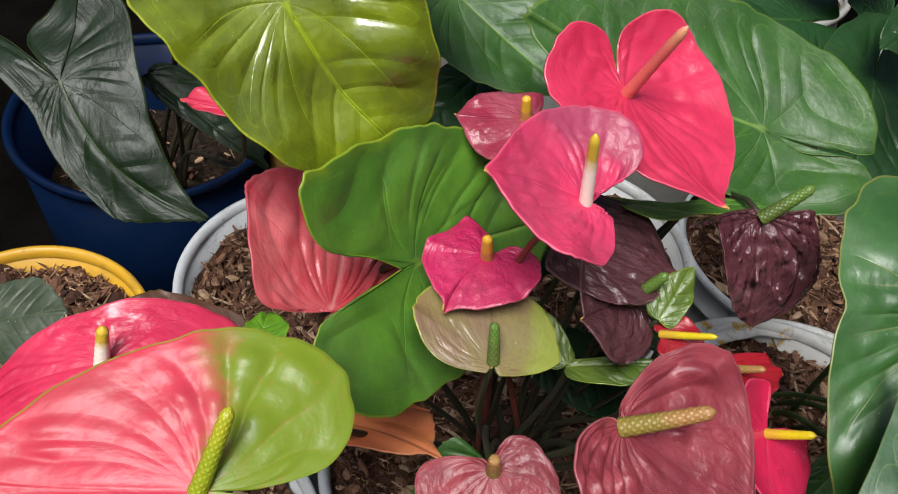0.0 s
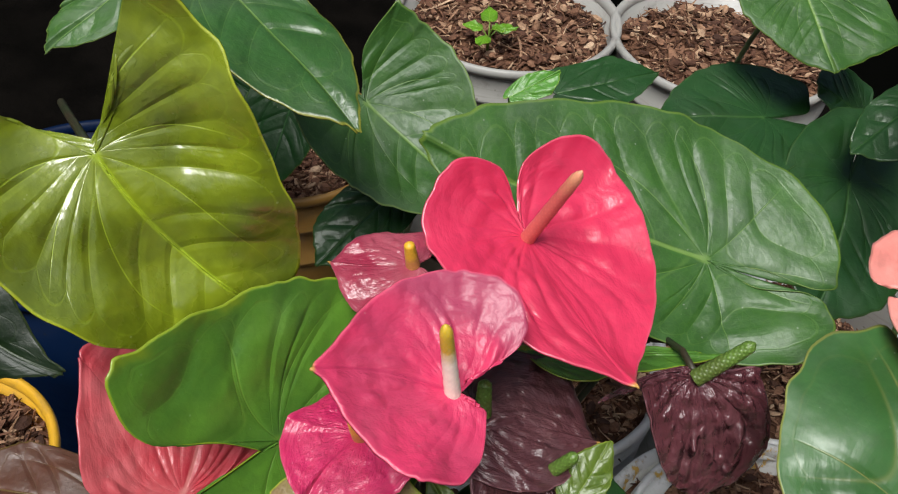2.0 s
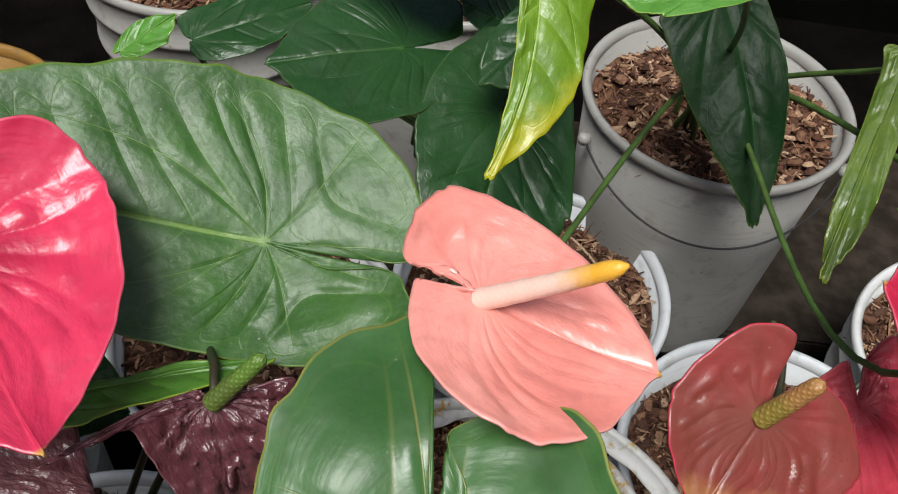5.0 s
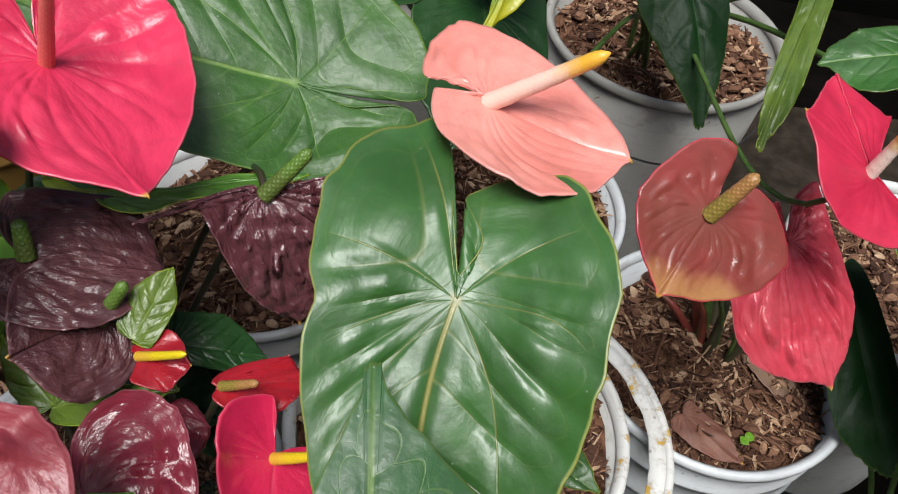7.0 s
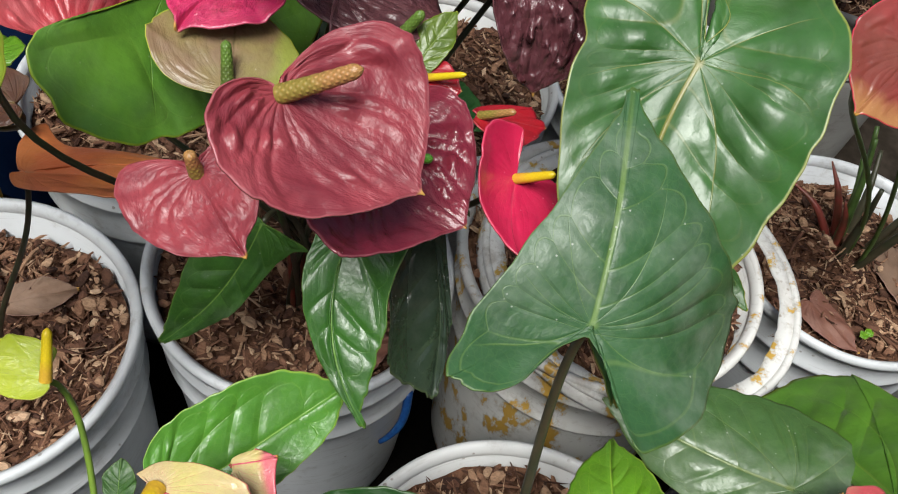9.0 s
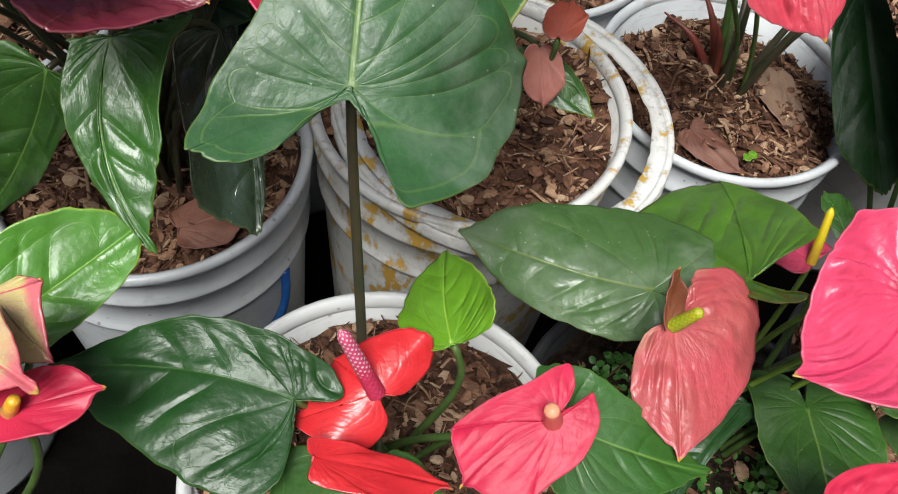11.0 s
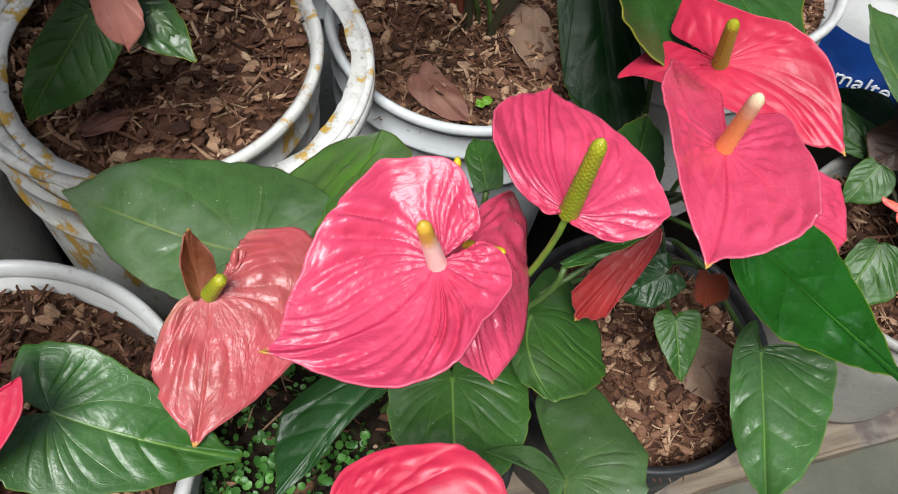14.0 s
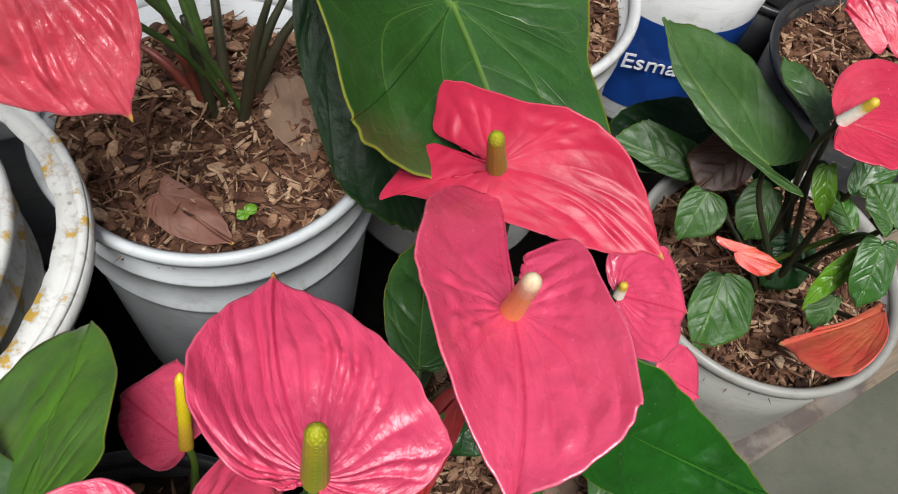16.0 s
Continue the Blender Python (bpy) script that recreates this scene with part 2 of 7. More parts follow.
BLADES = {
    # spathes
    "red": lobe_colours((0.60, 0.032, 0.088), (0.50, 0.020, 0.066), vein=(0.496, 0.016, 0.059), rough=0.42, coat=0.22, gloss=0.5, dust=0.1, net=0.1, folds=0.22, crinkle=0.28),
    "pink": lobe_colours((0.60, 0.035, 0.11), (0.46, 0.04, 0.10), vein=(0.368, 0.017, 0.073), edge=(0.460, 0.068, 0.126), rough=0.5, coat=0.05, gloss=0.5, dust=0.35, zone=(0.36, 0.05, 0.105), zone_at=(0.75, -0.3, 0.35), crinkle=0.5, quilt=0.3),
    "maroonpink": lobe_colours((0.260, 0.022, 0.050), (0.341, 0.077, 0.105), vein=(0.186, 0.011, 0.025), edge=(0.248, 0.017, 0.037), rough=0.28, dust=0.3, quilt=0.4),
    "maroonpink2": lobe_colours((0.29, 0.046, 0.058), (0.18, 0.023, 0.034), vein=(0.149, 0.017, 0.025), edge=(0.310, 0.055, 0.056), rough=0.5, gloss=0.45, dust=0.25, coat=0.12, quilt=0.22),
    "maroon": lobe_colours((0.17, 0.016, 0.03), (0.13, 0.014, 0.024), vein=(0.074, 0.006, 0.012), edge=(0.248, 0.033, 0.025), rough=0.3, dust=0.2, coat=0.2, quilt=0.3),
    "magenta": lobe_colours((0.496, 0.021, 0.101), (0.416, 0.016, 0.082), vein=(0.320, 0.008, 0.059), edge=(0.520, 0.080, 0.177), rough=0.36, coat=0.22, gloss=0.5, dust=0.4, crinkle=0.5, folds=0.4, quilt=0.4),
    "crimson": lobe_colours((0.528, 0.016, 0.070), (0.440, 0.016, 0.059), rough=0.32, dust=0.2),
    "crimsonpink": lobe_colours((0.52, 0.022, 0.066), (0.42, 0.014, 0.048), rough=0.48, coat=0.0, gloss=0.22, dust=0.1),
    "brickred": lobe_colours((0.30, 0.026, 0.026), (0.22, 0.018, 0.018), rough=0.36, dust=0.2, folds=0.06),
    "darkred": lobe_colours((0.32, 0.01, 0.018), (0.22, 0.01, 0.018), rough=0.3, dust=0.1),
    "olivebrown": lobe_colours((0.22, 0.19, 0.06), (0.2, 0.12, 0.07), vein=(0.10, 0.08, 0.03), edge=(0.35, 0.4, 0.04), rough=0.32, dust=0.5, zone=(0.24, 0.27, 0.05), zone_at=(0.9, -0.2, 0.45)),
    "dullred": lobe_colours((0.40, 0.030, 0.045), (0.50, 0.11, 0.12), vein=(0.52, 0.18, 0.17), vein_mix=0.5, rough=0.38, dust=0.3),
    "dullred2": lobe_colours((0.52, 0.055, 0.085), (0.42, 0.035, 0.055), vein=(0.369, 0.021, 0.029), rough=0.36, dust=0.35, quilt=0.15),
    "dustypink": lobe_colours((0.42, 0.16, 0.13), (0.36, 0.12, 0.09), rough=0.4, dust=0.4),
    "deadleaf": lobe_colours((0.20, 0.085, 0.055), (0.15, 0.06, 0.04), vein=(0.12, 0.05, 0.03), edge=(0.16, 0.07, 0.04), rough=0.7, dust=0.4),
    "deadleaf2": lobe_colours((0.21, 0.13, 0.085), (0.16, 0.10, 0.065), vein=(0.12, 0.07, 0.045), edge=(0.16, 0.09, 0.06), rough=0.8, dust=0.5),
    "driedlobe": lobe_colours((0.20, 0.055, 0.020), (0.13, 0.038, 0.016), rough=0.55, dust=0.2),
    "brownred": lobe_colours((0.22, 0.04, 0.02), (0.28, 0.06, 0.03), rough=0.4),
    "pinkgreen": lobe_colours((0.53, 0.030, 0.062), (0.46, 0.05, 0.07), vein=(0.527, 0.038, 0.063), edge=(0.25, 0.3, 0.03), rough=0.42, gloss=0.28, dust=0.1, net=0.1, zone=(0.15, 0.22, 0.012), zone_at=(0.0, -1.0, 0.02)),
    "orange": lobe_colours((0.60, 0.20, 0.06), (0.55, 0.14, 0.05), edge=(0.6, 0.15, 0.06), rough=0.4),
    "purple": lobe_colours((0.082, 0.024, 0.03), (0.105, 0.034, 0.042), vein=(0.04, 0.01, 0.015), edge=(0.12, 0.03, 0.03), rough=0.34, gloss=0.7, crinkle=0.75, dust=0.25, folds=0.6, quilt=0.9),
    "purple2": lobe_colours((0.09, 0.032, 0.036), (0.066, 0.023, 0.027), vein=(0.041, 0.009, 0.014), edge=(0.136, 0.031, 0.034), rough=0.40, gloss=0.5, dust=0.2, crinkle=0.5, folds=0.5, quilt=0.55),
    "salmon": lobe_colours((0.74, 0.3, 0.25), (0.68, 0.22, 0.18), vein=(0.615, 0.140, 0.101), rough=0.4, coat=0.3, gloss=0.5, dust=0.0, net=0.08, folds=0.15, crinkle=0.22),
    "redbrown": lobe_colours((0.24, 0.04, 0.036), (0.17, 0.04, 0.028), vein=(0.160, 0.021, 0.014), edge=(0.55, 0.04, 0.075), rough=0.36, dust=0.2, zone=(0.34, 0.16, 0.06), zone_at=(-0.3, 0.9, 0.62)),
    "pinkred": lobe_colours((0.52, 0.024, 0.066), (0.42, 0.016, 0.048), vein=(0.400, 0.016, 0.053), rough=0.48, coat=0.06, gloss=0.3, dust=0.1, net=0.1),
    "pinkred2": lobe_colours((0.528, 0.032, 0.070), (0.440, 0.024, 0.059), edge=(0.600, 0.480, 0.530), rough=0.32),
    "hotpink": lobe_colours((0.62, 0.06, 0.132), (0.53, 0.042, 0.105), vein=(0.440, 0.013, 0.065), edge=(0.480, 0.018, 0.056), rough=0.42, coat=0.1, gloss=0.5, dust=0.0, net=0.08, quilt=0.1, vein_mix=0.5, ribs_mix=0.8),
    "hotpink2": lobe_colours((0.64, 0.066, 0.14), (0.56, 0.05, 0.115), vein=(0.420, 0.013, 0.052), edge=(0.546, 0.028, 0.062), rough=0.34, coat=0.35, gloss=0.5, crinkle=0.38, dust=0.15, net=0.1, vein_mix=0.4, ribs_mix=0.7),
    "peach": lobe_colours((0.45, 0.07, 0.085), (0.36, 0.075, 0.072), vein=(0.335, 0.029, 0.027), edge=(0.348, 0.049, 0.032), rough=0.42, dust=0.3, gloss=0.4, zone=(0.4, 0.19, 0.13), zone_at=(0.55, -0.9, 0.22), folds=0.3, coat=0.15),
    "coral": lobe_colours((0.58, 0.030, 0.034), (0.48, 0.018, 0.024), vein=(0.480, 0.010, 0.012), edge=(0.640, 0.100, 0.093), rough=0.3, dust=0.0, net=0.05),
    "creampink": lobe_colours((0.5, 0.45, 0.15), (0.5, 0.38, 0.22), vein_mix=0.75, vein=(0.5, 0.08, 0.12), edge=(0.45, 0.06, 0.08), rough=0.35, dust=0.1, zone=(0.55, 0.14, 0.16), zone_at=(0.0, 1.0, 0.68), ribs_mix=0.75),
    "yellowgreen": lobe_colours((0.375, 0.435, 0.038), (0.315, 0.390, 0.030), edge=(0.375, 0.413, 0.075), rough=0.38, dust=0.0),
    "salmonred": lobe_colours((0.58, 0.06, 0.05), (0.62, 0.16, 0.07), edge=(0.6, 0.3, 0.1), rough=0.33),
    # leaves
    "lf_mid": lobe_colours((0.095, 0.225, 0.022), (0.052, 0.14, 0.016), vein=(0.124, 0.226, 0.028), edge=(0.232, 0.306, 0.014), rough=0.33, dust=0.25, vein_mix=0.6, zone=(0.232, 0.290, 0.009), zone_at=(-0.9, -0.25, 0.98)),
    "lf_mid2": lobe_colours((0.027, 0.090, 0.014), (0.022, 0.065, 0.011), vein=(0.12, 0.21, 0.035), edge=(0.232, 0.232, 0.024), rough=0.27, dust=0.25, vein_mix=0.5),
    "lf_mid3": lobe_colours((0.034, 0.115, 0.017), (0.026, 0.085, 0.013), vein=(0.125, 0.235, 0.042), edge=(0.093, 0.177, 0.024), rough=0.30, dust=0.35, vein_mix=0.5),
    "lf_olive": lobe_colours((0.205, 0.262, 0.01), (0.11, 0.15, 0.007), vein=(0.315, 0.420, 0.017), edge=(0.383, 0.444, 0.017), rough=0.27, dust=0.3, vein_mix=0.75, coat=0.35, net=0.06, gloss=1.0),
    "lf_olive2": lobe_colours((0.090, 0.140, 0.014), (0.055, 0.100, 0.010), vein=(0.193, 0.274, 0.028), edge=(0.232, 0.306, 0.024), rough=0.28, dust=0.2, vein_mix=0.3, ribs_mix=0.1),
    "lf_dark": lobe_colours((0.037, 0.108, 0.015), (0.025, 0.078, 0.012), vein=(0.125, 0.225, 0.04), edge=(0.108, 0.177, 0.024), rough=0.44, gloss=0.42, dust=0.6, vein_mix=0.6),
    "lf_dark2": lobe_colours((0.015, 0.056, 0.013), (0.012, 0.045, 0.009), vein=(0.038, 0.097, 0.021), edge=(0.038, 0.081, 0.019), rough=0.34, dust=0.15, gloss=0.35, vein_mix=0.4),
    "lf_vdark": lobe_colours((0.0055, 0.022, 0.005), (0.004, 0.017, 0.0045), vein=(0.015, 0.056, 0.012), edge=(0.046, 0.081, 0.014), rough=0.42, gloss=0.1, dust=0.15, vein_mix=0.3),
    "lf_deep": lobe_colours((0.014, 0.089, 0.009), (0.011, 0.064, 0.007), vein=(0.038, 0.137, 0.014), edge=(0.193, 0.274, 0.019), rough=0.25, dust=0.05, vein_mix=0.45),
    "lf_gray": lobe_colours((0.056, 0.122, 0.032), (0.044, 0.100, 0.027), vein=(0.124, 0.177, 0.038), edge=(0.108, 0.177, 0.038), rough=0.36, dust=1.1, vein_mix=0.6),
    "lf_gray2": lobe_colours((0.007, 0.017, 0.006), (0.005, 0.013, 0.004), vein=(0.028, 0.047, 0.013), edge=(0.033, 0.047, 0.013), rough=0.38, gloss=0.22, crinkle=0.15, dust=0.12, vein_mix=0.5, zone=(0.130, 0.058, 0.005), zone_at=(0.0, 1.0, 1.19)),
    "lf_slate": lobe_colours((0.028, 0.046, 0.028), (0.020, 0.037, 0.019), vein=(0.056, 0.081, 0.039), edge=(0.056, 0.081, 0.033), rough=0.22, dust=0.4, vein_mix=0.4, gloss=0.9),
    "lf_grayleaf": lobe_colours((0.038, 0.056, 0.028), (0.031, 0.048, 0.024), vein=(0.062, 0.089, 0.038), edge=(0.062, 0.081, 0.038), rough=0.45, dust=0.8, vein_mix=0.4),
    "lf_brown": lobe_colours((0.085, 0.03, 0.016), (0.065, 0.026, 0.014), vein=(0.108, 0.073, 0.014), edge=(0.117, 0.081, 0.014), rough=0.45, dust=0.3, vein_mix=0.5),
    "lf_gloss": lobe_colours((0.036, 0.115, 0.022), (0.026, 0.086, 0.016), vein=(0.202, 0.193, 0.047), edge=(0.232, 0.242, 0.047), rough=0.41, gloss=0.65, dust=0.5, vein_mix=0.65, coat=0.0, net=0.08, crinkle=0.15, hoop=0.12),
    "lf_arrow": lobe_colours((0.034, 0.098, 0.033), (0.026, 0.076, 0.026), vein=(0.12, 0.2, 0.05), edge=(0.077, 0.137, 0.028), rough=0.42, gloss=0.4, dust=1.1, vein_mix=0.6, hoop=0.6, ribs_mix=0.7),
    "lf_bright": lobe_colours((0.110, 0.270, 0.012), (0.090, 0.218, 0.010), vein=(0.240, 0.395, 0.037), edge=(0.260, 0.374, 0.037), rough=0.30, dust=0.15, vein_mix=0.5),
    "lf_bright2": lobe_colours((0.075, 0.229, 0.024), (0.060, 0.182, 0.018), vein=(0.180, 0.333, 0.049), edge=(0.240, 0.374, 0.049), rough=0.30, dust=0.2, vein_mix=0.5),
    "lf_yellow": lobe_colours((0.130, 0.240, 0.012), (0.095, 0.190, 0.010), vein=(0.300, 0.437, 0.031), edge=(0.450, 0.437, 0.018), rough=0.3, dust=0.05, vein_mix=0.4, zone=(0.33, 0.32, 0.012), zone_at=(-0.3, 1.0, 0.8)),
}
MATS = {}
QUILTED = ("maroonpink2", "hotpink", "purple", "purple2", "maroon", "dullred2")
SMOOTH = ("red", "pinkred", "crimsonpink", "salmon", "pinkgreen", "coral", "crimson", "darkred", "orange", "redbrown")


def blade_mat(key):
    if key not in MATS:
        kw = dict(BLADES[key])
        if not key.startswith("lf_"):
            a, b, c = kw["c1"]
            if key not in ("creampink", "pinkgreen", "olivebrown", "redbrown"):
                kw["edge"] = (0.85 * a + 0.10, 0.85 * b + 0.05, 0.85 * c + 0.055)
            kw["rough"] -= 0.07
            fold = 0.34 if key in QUILTED else (0.08 if key in SMOOTH else 0.2)
            kw = dict(dict(vein_mix=0.22, relief=0.08, crinkle=0.15 if key in SMOOTH else 0.3, gloss=0.42, folds=fold, tipc=(0.5, 0.28, 0.06)), **kw)
        else:
            if key not in ("lf_gloss", "lf_olive", "lf_deep", "lf_slate"):
                kw["rough"] = max(kw["rough"], 0.35)
            kw = dict(dict(crinkle=0.32, gloss=0.55, folds=0.13, ribs_mix=0.4, hoop=0.3, relief=0.34, sheen_noise=1.3), **kw)
        MATS[key] = blade_material(key + "_blade", **kw)
    return MATS[key]


def spadix_material(name, c1, c2, at=0.6, dots=0.25, spot=None):
    """The spike of tiny florets: base colour towards tip colour, a spiral lattice of small domes."""
    q = Net(name)
    t = q.n.new("ShaderNodeAttribute")
    t.attribute_name = "blade"
    sep = q.n.new("ShaderNodeSeparateXYZ")
    q.link(t.outputs["Vector"], sep.inputs[0])
    turn, along, size = sep.outputs
    g = q.math("ADD", along, q.math("MULTIPLY", q.math("SUBTRACT", q.noise(220.0), 0.5), 0.25))
    col = q.mix(q.step(g, at - 0.15, at + 0.15), c1, c2)
    rows = q.math("MULTIPLY", q.math("MULTIPLY", along, size), 2 * PI / 0.0036)
    ring = q.math("MULTIPLY", turn, 2 * PI * 7)
    dome = q.math("MULTIPLY", q.math("ADD", q.math("COSINE", q.math("ADD", ring, rows)), 1.0), q.math("ADD", q.math("COSINE", q.math("SUBTRACT", ring, rows)), 1.0))
    dome = q.math("MULTIPLY", dome, 0.25)
    if spot:
        col = q.mix(q.math("MULTIPLY", q.step(dome, 0.35, 0.6), q.math("MULTIPLY", q.step(along, 0.3, 0.45), dots)), col, spot)
    else:
        col = q.mix(q.math("MULTIPLY", q.step(dome, 0.5, 0.05), dots), col, tuple(0.5 * a for a in c1))
        col = q.mix(q.math("MULTIPLY", q.step(dome, 0.5, 0.9), 0.6 * dots), col, tuple(min(1.0, 1.4 * a + 0.03) for a in c2))
    return q.done(col, 0.42, q.bump(dome, 0.35 if dots > 0.1 else 0.12, 0.001))


SPADIX = {
    "sp_rose": ((0.66, 0.14, 0.12), (0.75, 0.32, 0.18), 0.8),
    "sp_cream": ((0.95, 0.90, 0.76), (0.62, 0.42, 0.02), 0.6),
    "sp_creampink": ((0.92, 0.74, 0.64), (0.66, 0.40, 0.03), 0.62),
    "sp_orange": ((0.55, 0.24, 0.07), (0.75, 0.42, 0.03), 0.4),
    "sp_orange2": ((0.88, 0.46, 0.13), (0.92, 0.72, 0.46), 0.75),
    "sp_green": ((0.09, 0.13, 0.025), (0.11, 0.20, 0.03), 0.5),
    "sp_green2": ((0.12, 0.36, 0.03), (0.12, 0.36, 0.03), 0.5),
    "sp_green3": ((0.30, 0.36, 0.015), (0.42, 0.42, 0.02), 0.6),
    "sp_olive": ((0.26, 0.20, 0.04), (0.40, 0.20, 0.07), 0.5),
    "sp_yellow": ((0.60, 0.36, 0.03), (0.66, 0.50, 0.01), 0.3),
    "sp_salmon": ((0.86, 0.60, 0.50), (0.80, 0.42, 0.03), 0.68),
    "sp_spotted": ((0.45, 0.03, 0.08), (0.50, 0.06, 0.14), 0.5),
}


def spadix_mat(key):
    if key not in MATS:
        c1, c2, at = SPADIX[key]
        MATS[key] = spadix_material(key, c1, c2, at, 0.95 if key == "sp_spotted" else 0.3 if "green" in key or "olive" in key else 0.08, (0.75, 0.55, 0.6) if key == "sp_spotted" else None)
    return MATS[key]


def stem_material(name, c1, c2):
    q = Net(name)
    col = q.mix(q.step(q.noise(60.0), 0.35, 0.65), c1, c2)
    return q.done(col, 0.45, q.bump(q.noise(300.0), 0.2, 0.0008))


STEM = {
    "green": stem_material("green_stem", (0.075, 0.14, 0.03), (0.05, 0.09, 0.02)),
    "bright": stem_material("bright_stem", (0.16, 0.26, 0.03), (0.12, 0.20, 0.03)),
    "dark": stem_material("dark_stem", (0.022, 0.030, 0.012), (0.035, 0.026, 0.014)),
    "brown": stem_material("brown_stem", (0.055, 0.045, 0.025), (0.035, 0.04, 0.02)),
    "red": stem_material("red_stem", (0.20, 0.035, 0.025), (0.12, 0.04, 0.02)),
}


def plastic_material(name, c, dirt, stain=None, amount=0.35, rough=0.42, gloss=0.5):
    """Weathered pail plastic: scuffs, splashes of dried mud, old paint runs."""
    q = Net(name)
    col = q.mix(q.step(q.noise(9.0, 5.0), 0.35, 0.75), c, tuple(0.86 * a for a in c))
    col = q.mix(q.math("MULTIPLY", q.step(q.noise(30.0, 6.0, 0.7), 0.52, 0.72), amount), col, dirt)
    vor = q.n.new("ShaderNodeTexVoronoi")
    vor.inputs["Scale"].default_value = 75.0
    q.link(q.coords(), vor.inputs["Vector"])
    spot = q.math("MULTIPLY", q.step(vor.outputs["Distance"], 0.10, 0.16, 1.0, 0.0), q.step(q.noise(22.0, 2.0), 0.52, 0.6))
    col = q.mix(q.math("MULTIPLY", spot, 0.7), col, dirt)
    if stain:
        mp = q.n.new("ShaderNodeMapping")
        mp.inputs["Scale"].default_value = (1.0, 1.0, 0.45)
        q.link(q.coords(), mp.inputs["Vector"])
        flake = q.noise(38.0, 7.0, 0.68, mp.outputs[0])
        col = q.mix(q.step(flake, 0.50, 0.56, 0.0, 0.35), col, dirt)
        col = q.mix(q.step(flake, 0.555, 0.585), col, stain)
    scr = q.n.new("ShaderNodeMapping")
    scr.inputs["Scale"].default_value = (1.0, 1.0, 14.0)
    q.link(q.coords(), scr.inputs["Vector"])
    lines = q.noise(18.0, 4.0, 0.6, scr.outputs[0])
    col = q.mix(q.math("MULTIPLY", q.step(lines, 0.56, 0.7), 0.25), col, dirt)
    return q.done(col, q.step(q.noise(25.0), 0.3, 0.7, rough - 0.08, rough + 0.15), q.bump(q.noise(120.0), 0.12, 0.001), Specular_IOR_Level=gloss)


WHITE = plastic_material("white_pail_plastic", (0.62, 0.63, 0.62), (0.20, 0.17, 0.13))
GREY = plastic_material("grey_white_pail_plastic", (0.60, 0.628, 0.645), (0.19, 0.17, 0.14), amount=0.4)
# Grey pot plastic; on the white bench pails it paints their dimmer light.
DULL = plastic_material("grey_and_shaded_pail_plastic", (0.33, 0.325, 0.30), (0.14, 0.12, 0.10), amount=0.5)
STAINED = plastic_material("stained_pail_plastic", (0.66, 0.66, 0.63), (0.24, 0.20, 0.15), (0.50, 0.30, 0.05))
RINGWHITE = plastic_material("torn_lid_plastic", (0.70, 0.70, 0.67), (0.24, 0.20, 0.15), (0.52, 0.33, 0.06), amount=0.6)
BLACK = plastic_material("black_pot_plastic", (0.022, 0.023, 0.026), (0.10, 0.09, 0.075), amount=0.5)
# Blue lowered almost to black: the tub's shade is in the colour.
BLUE = plastic_material("shaded_blue_tub_plastic", (0.002, 0.009, 0.034), (0.012, 0.012, 0.014), amount=0.3, gloss=0.08)
YELLOW = plastic_material("yellow_pot_plastic", (0.60, 0.33, 0.02), (0.15, 0.10, 0.05))
# Ochre lowered to hold the shade this pot stands in.
OCHRE = plastic_material("ochre_pot_plastic", (0.25, 0.135, 0.028), (0.12, 0.08, 0.04))


def soil_material():
    q = Net("bark_soil")
    col = q.mix(q.step(q.noise(70.0, 5.0, 0.65), 0.35, 0.65), (0.045, 0.022, 0.014), (0.17, 0.088, 0.054))
    return q.done(col, 0.95, q.bump(q.noise(160.0, 5.0, 0.7), 1.0, 0.004), Specular_IOR_Level=0.02)


def chip_material():
    q = Net("bark_chips")
    rnd = q.n.new("ShaderNodeNewGeometry").outputs["Random Per Island"]
    ramp = q.n.new("ShaderNodeValToRGB")
    el = ramp.color_ramp.elements
    el[0].color, el[1].color = (0.050, 0.024, 0.016, 1), (0.62, 0.44, 0.29, 1)
    for p, c in ((0.34, (0.14, 0.066, 0.040, 1)), (0.68, (0.27, 0.142, 0.084, 1)), (0.90, (0.48, 0.31, 0.19, 1))):
        el.new(p).color = c
    q.link(rnd, ramp.inputs[0])
    mp = q.n.new("ShaderNodeMapping")
    mp.inputs["Scale"].default_value = (1.0, 3.0, 2.0)
    q.link(q.coords(), mp.inputs["Vector"])
    n = q.noise(180.0, 5.0, 0.7, mp.outputs[0])
    col = q.mix(q.step(n, 0.35, 0.7), ramp.outputs[0], (0.045, 0.028, 0.018), "MULTIPLY")
    col = q.mix(0.45, ramp.outputs[0], col)
    col = q.mix(q.math("MULTIPLY", q.step(q.noise(16.0, 3.0), 0.48, 0.62), 0.35), col, (0.36, 0.24, 0.19), "MULTIPLY")
    return q.done(col, 0.85, q.bump(n, 0.7, 0.0015), Specular_IOR_Level=0.25)


SOIL, CHIPS = soil_material(), chip_material()


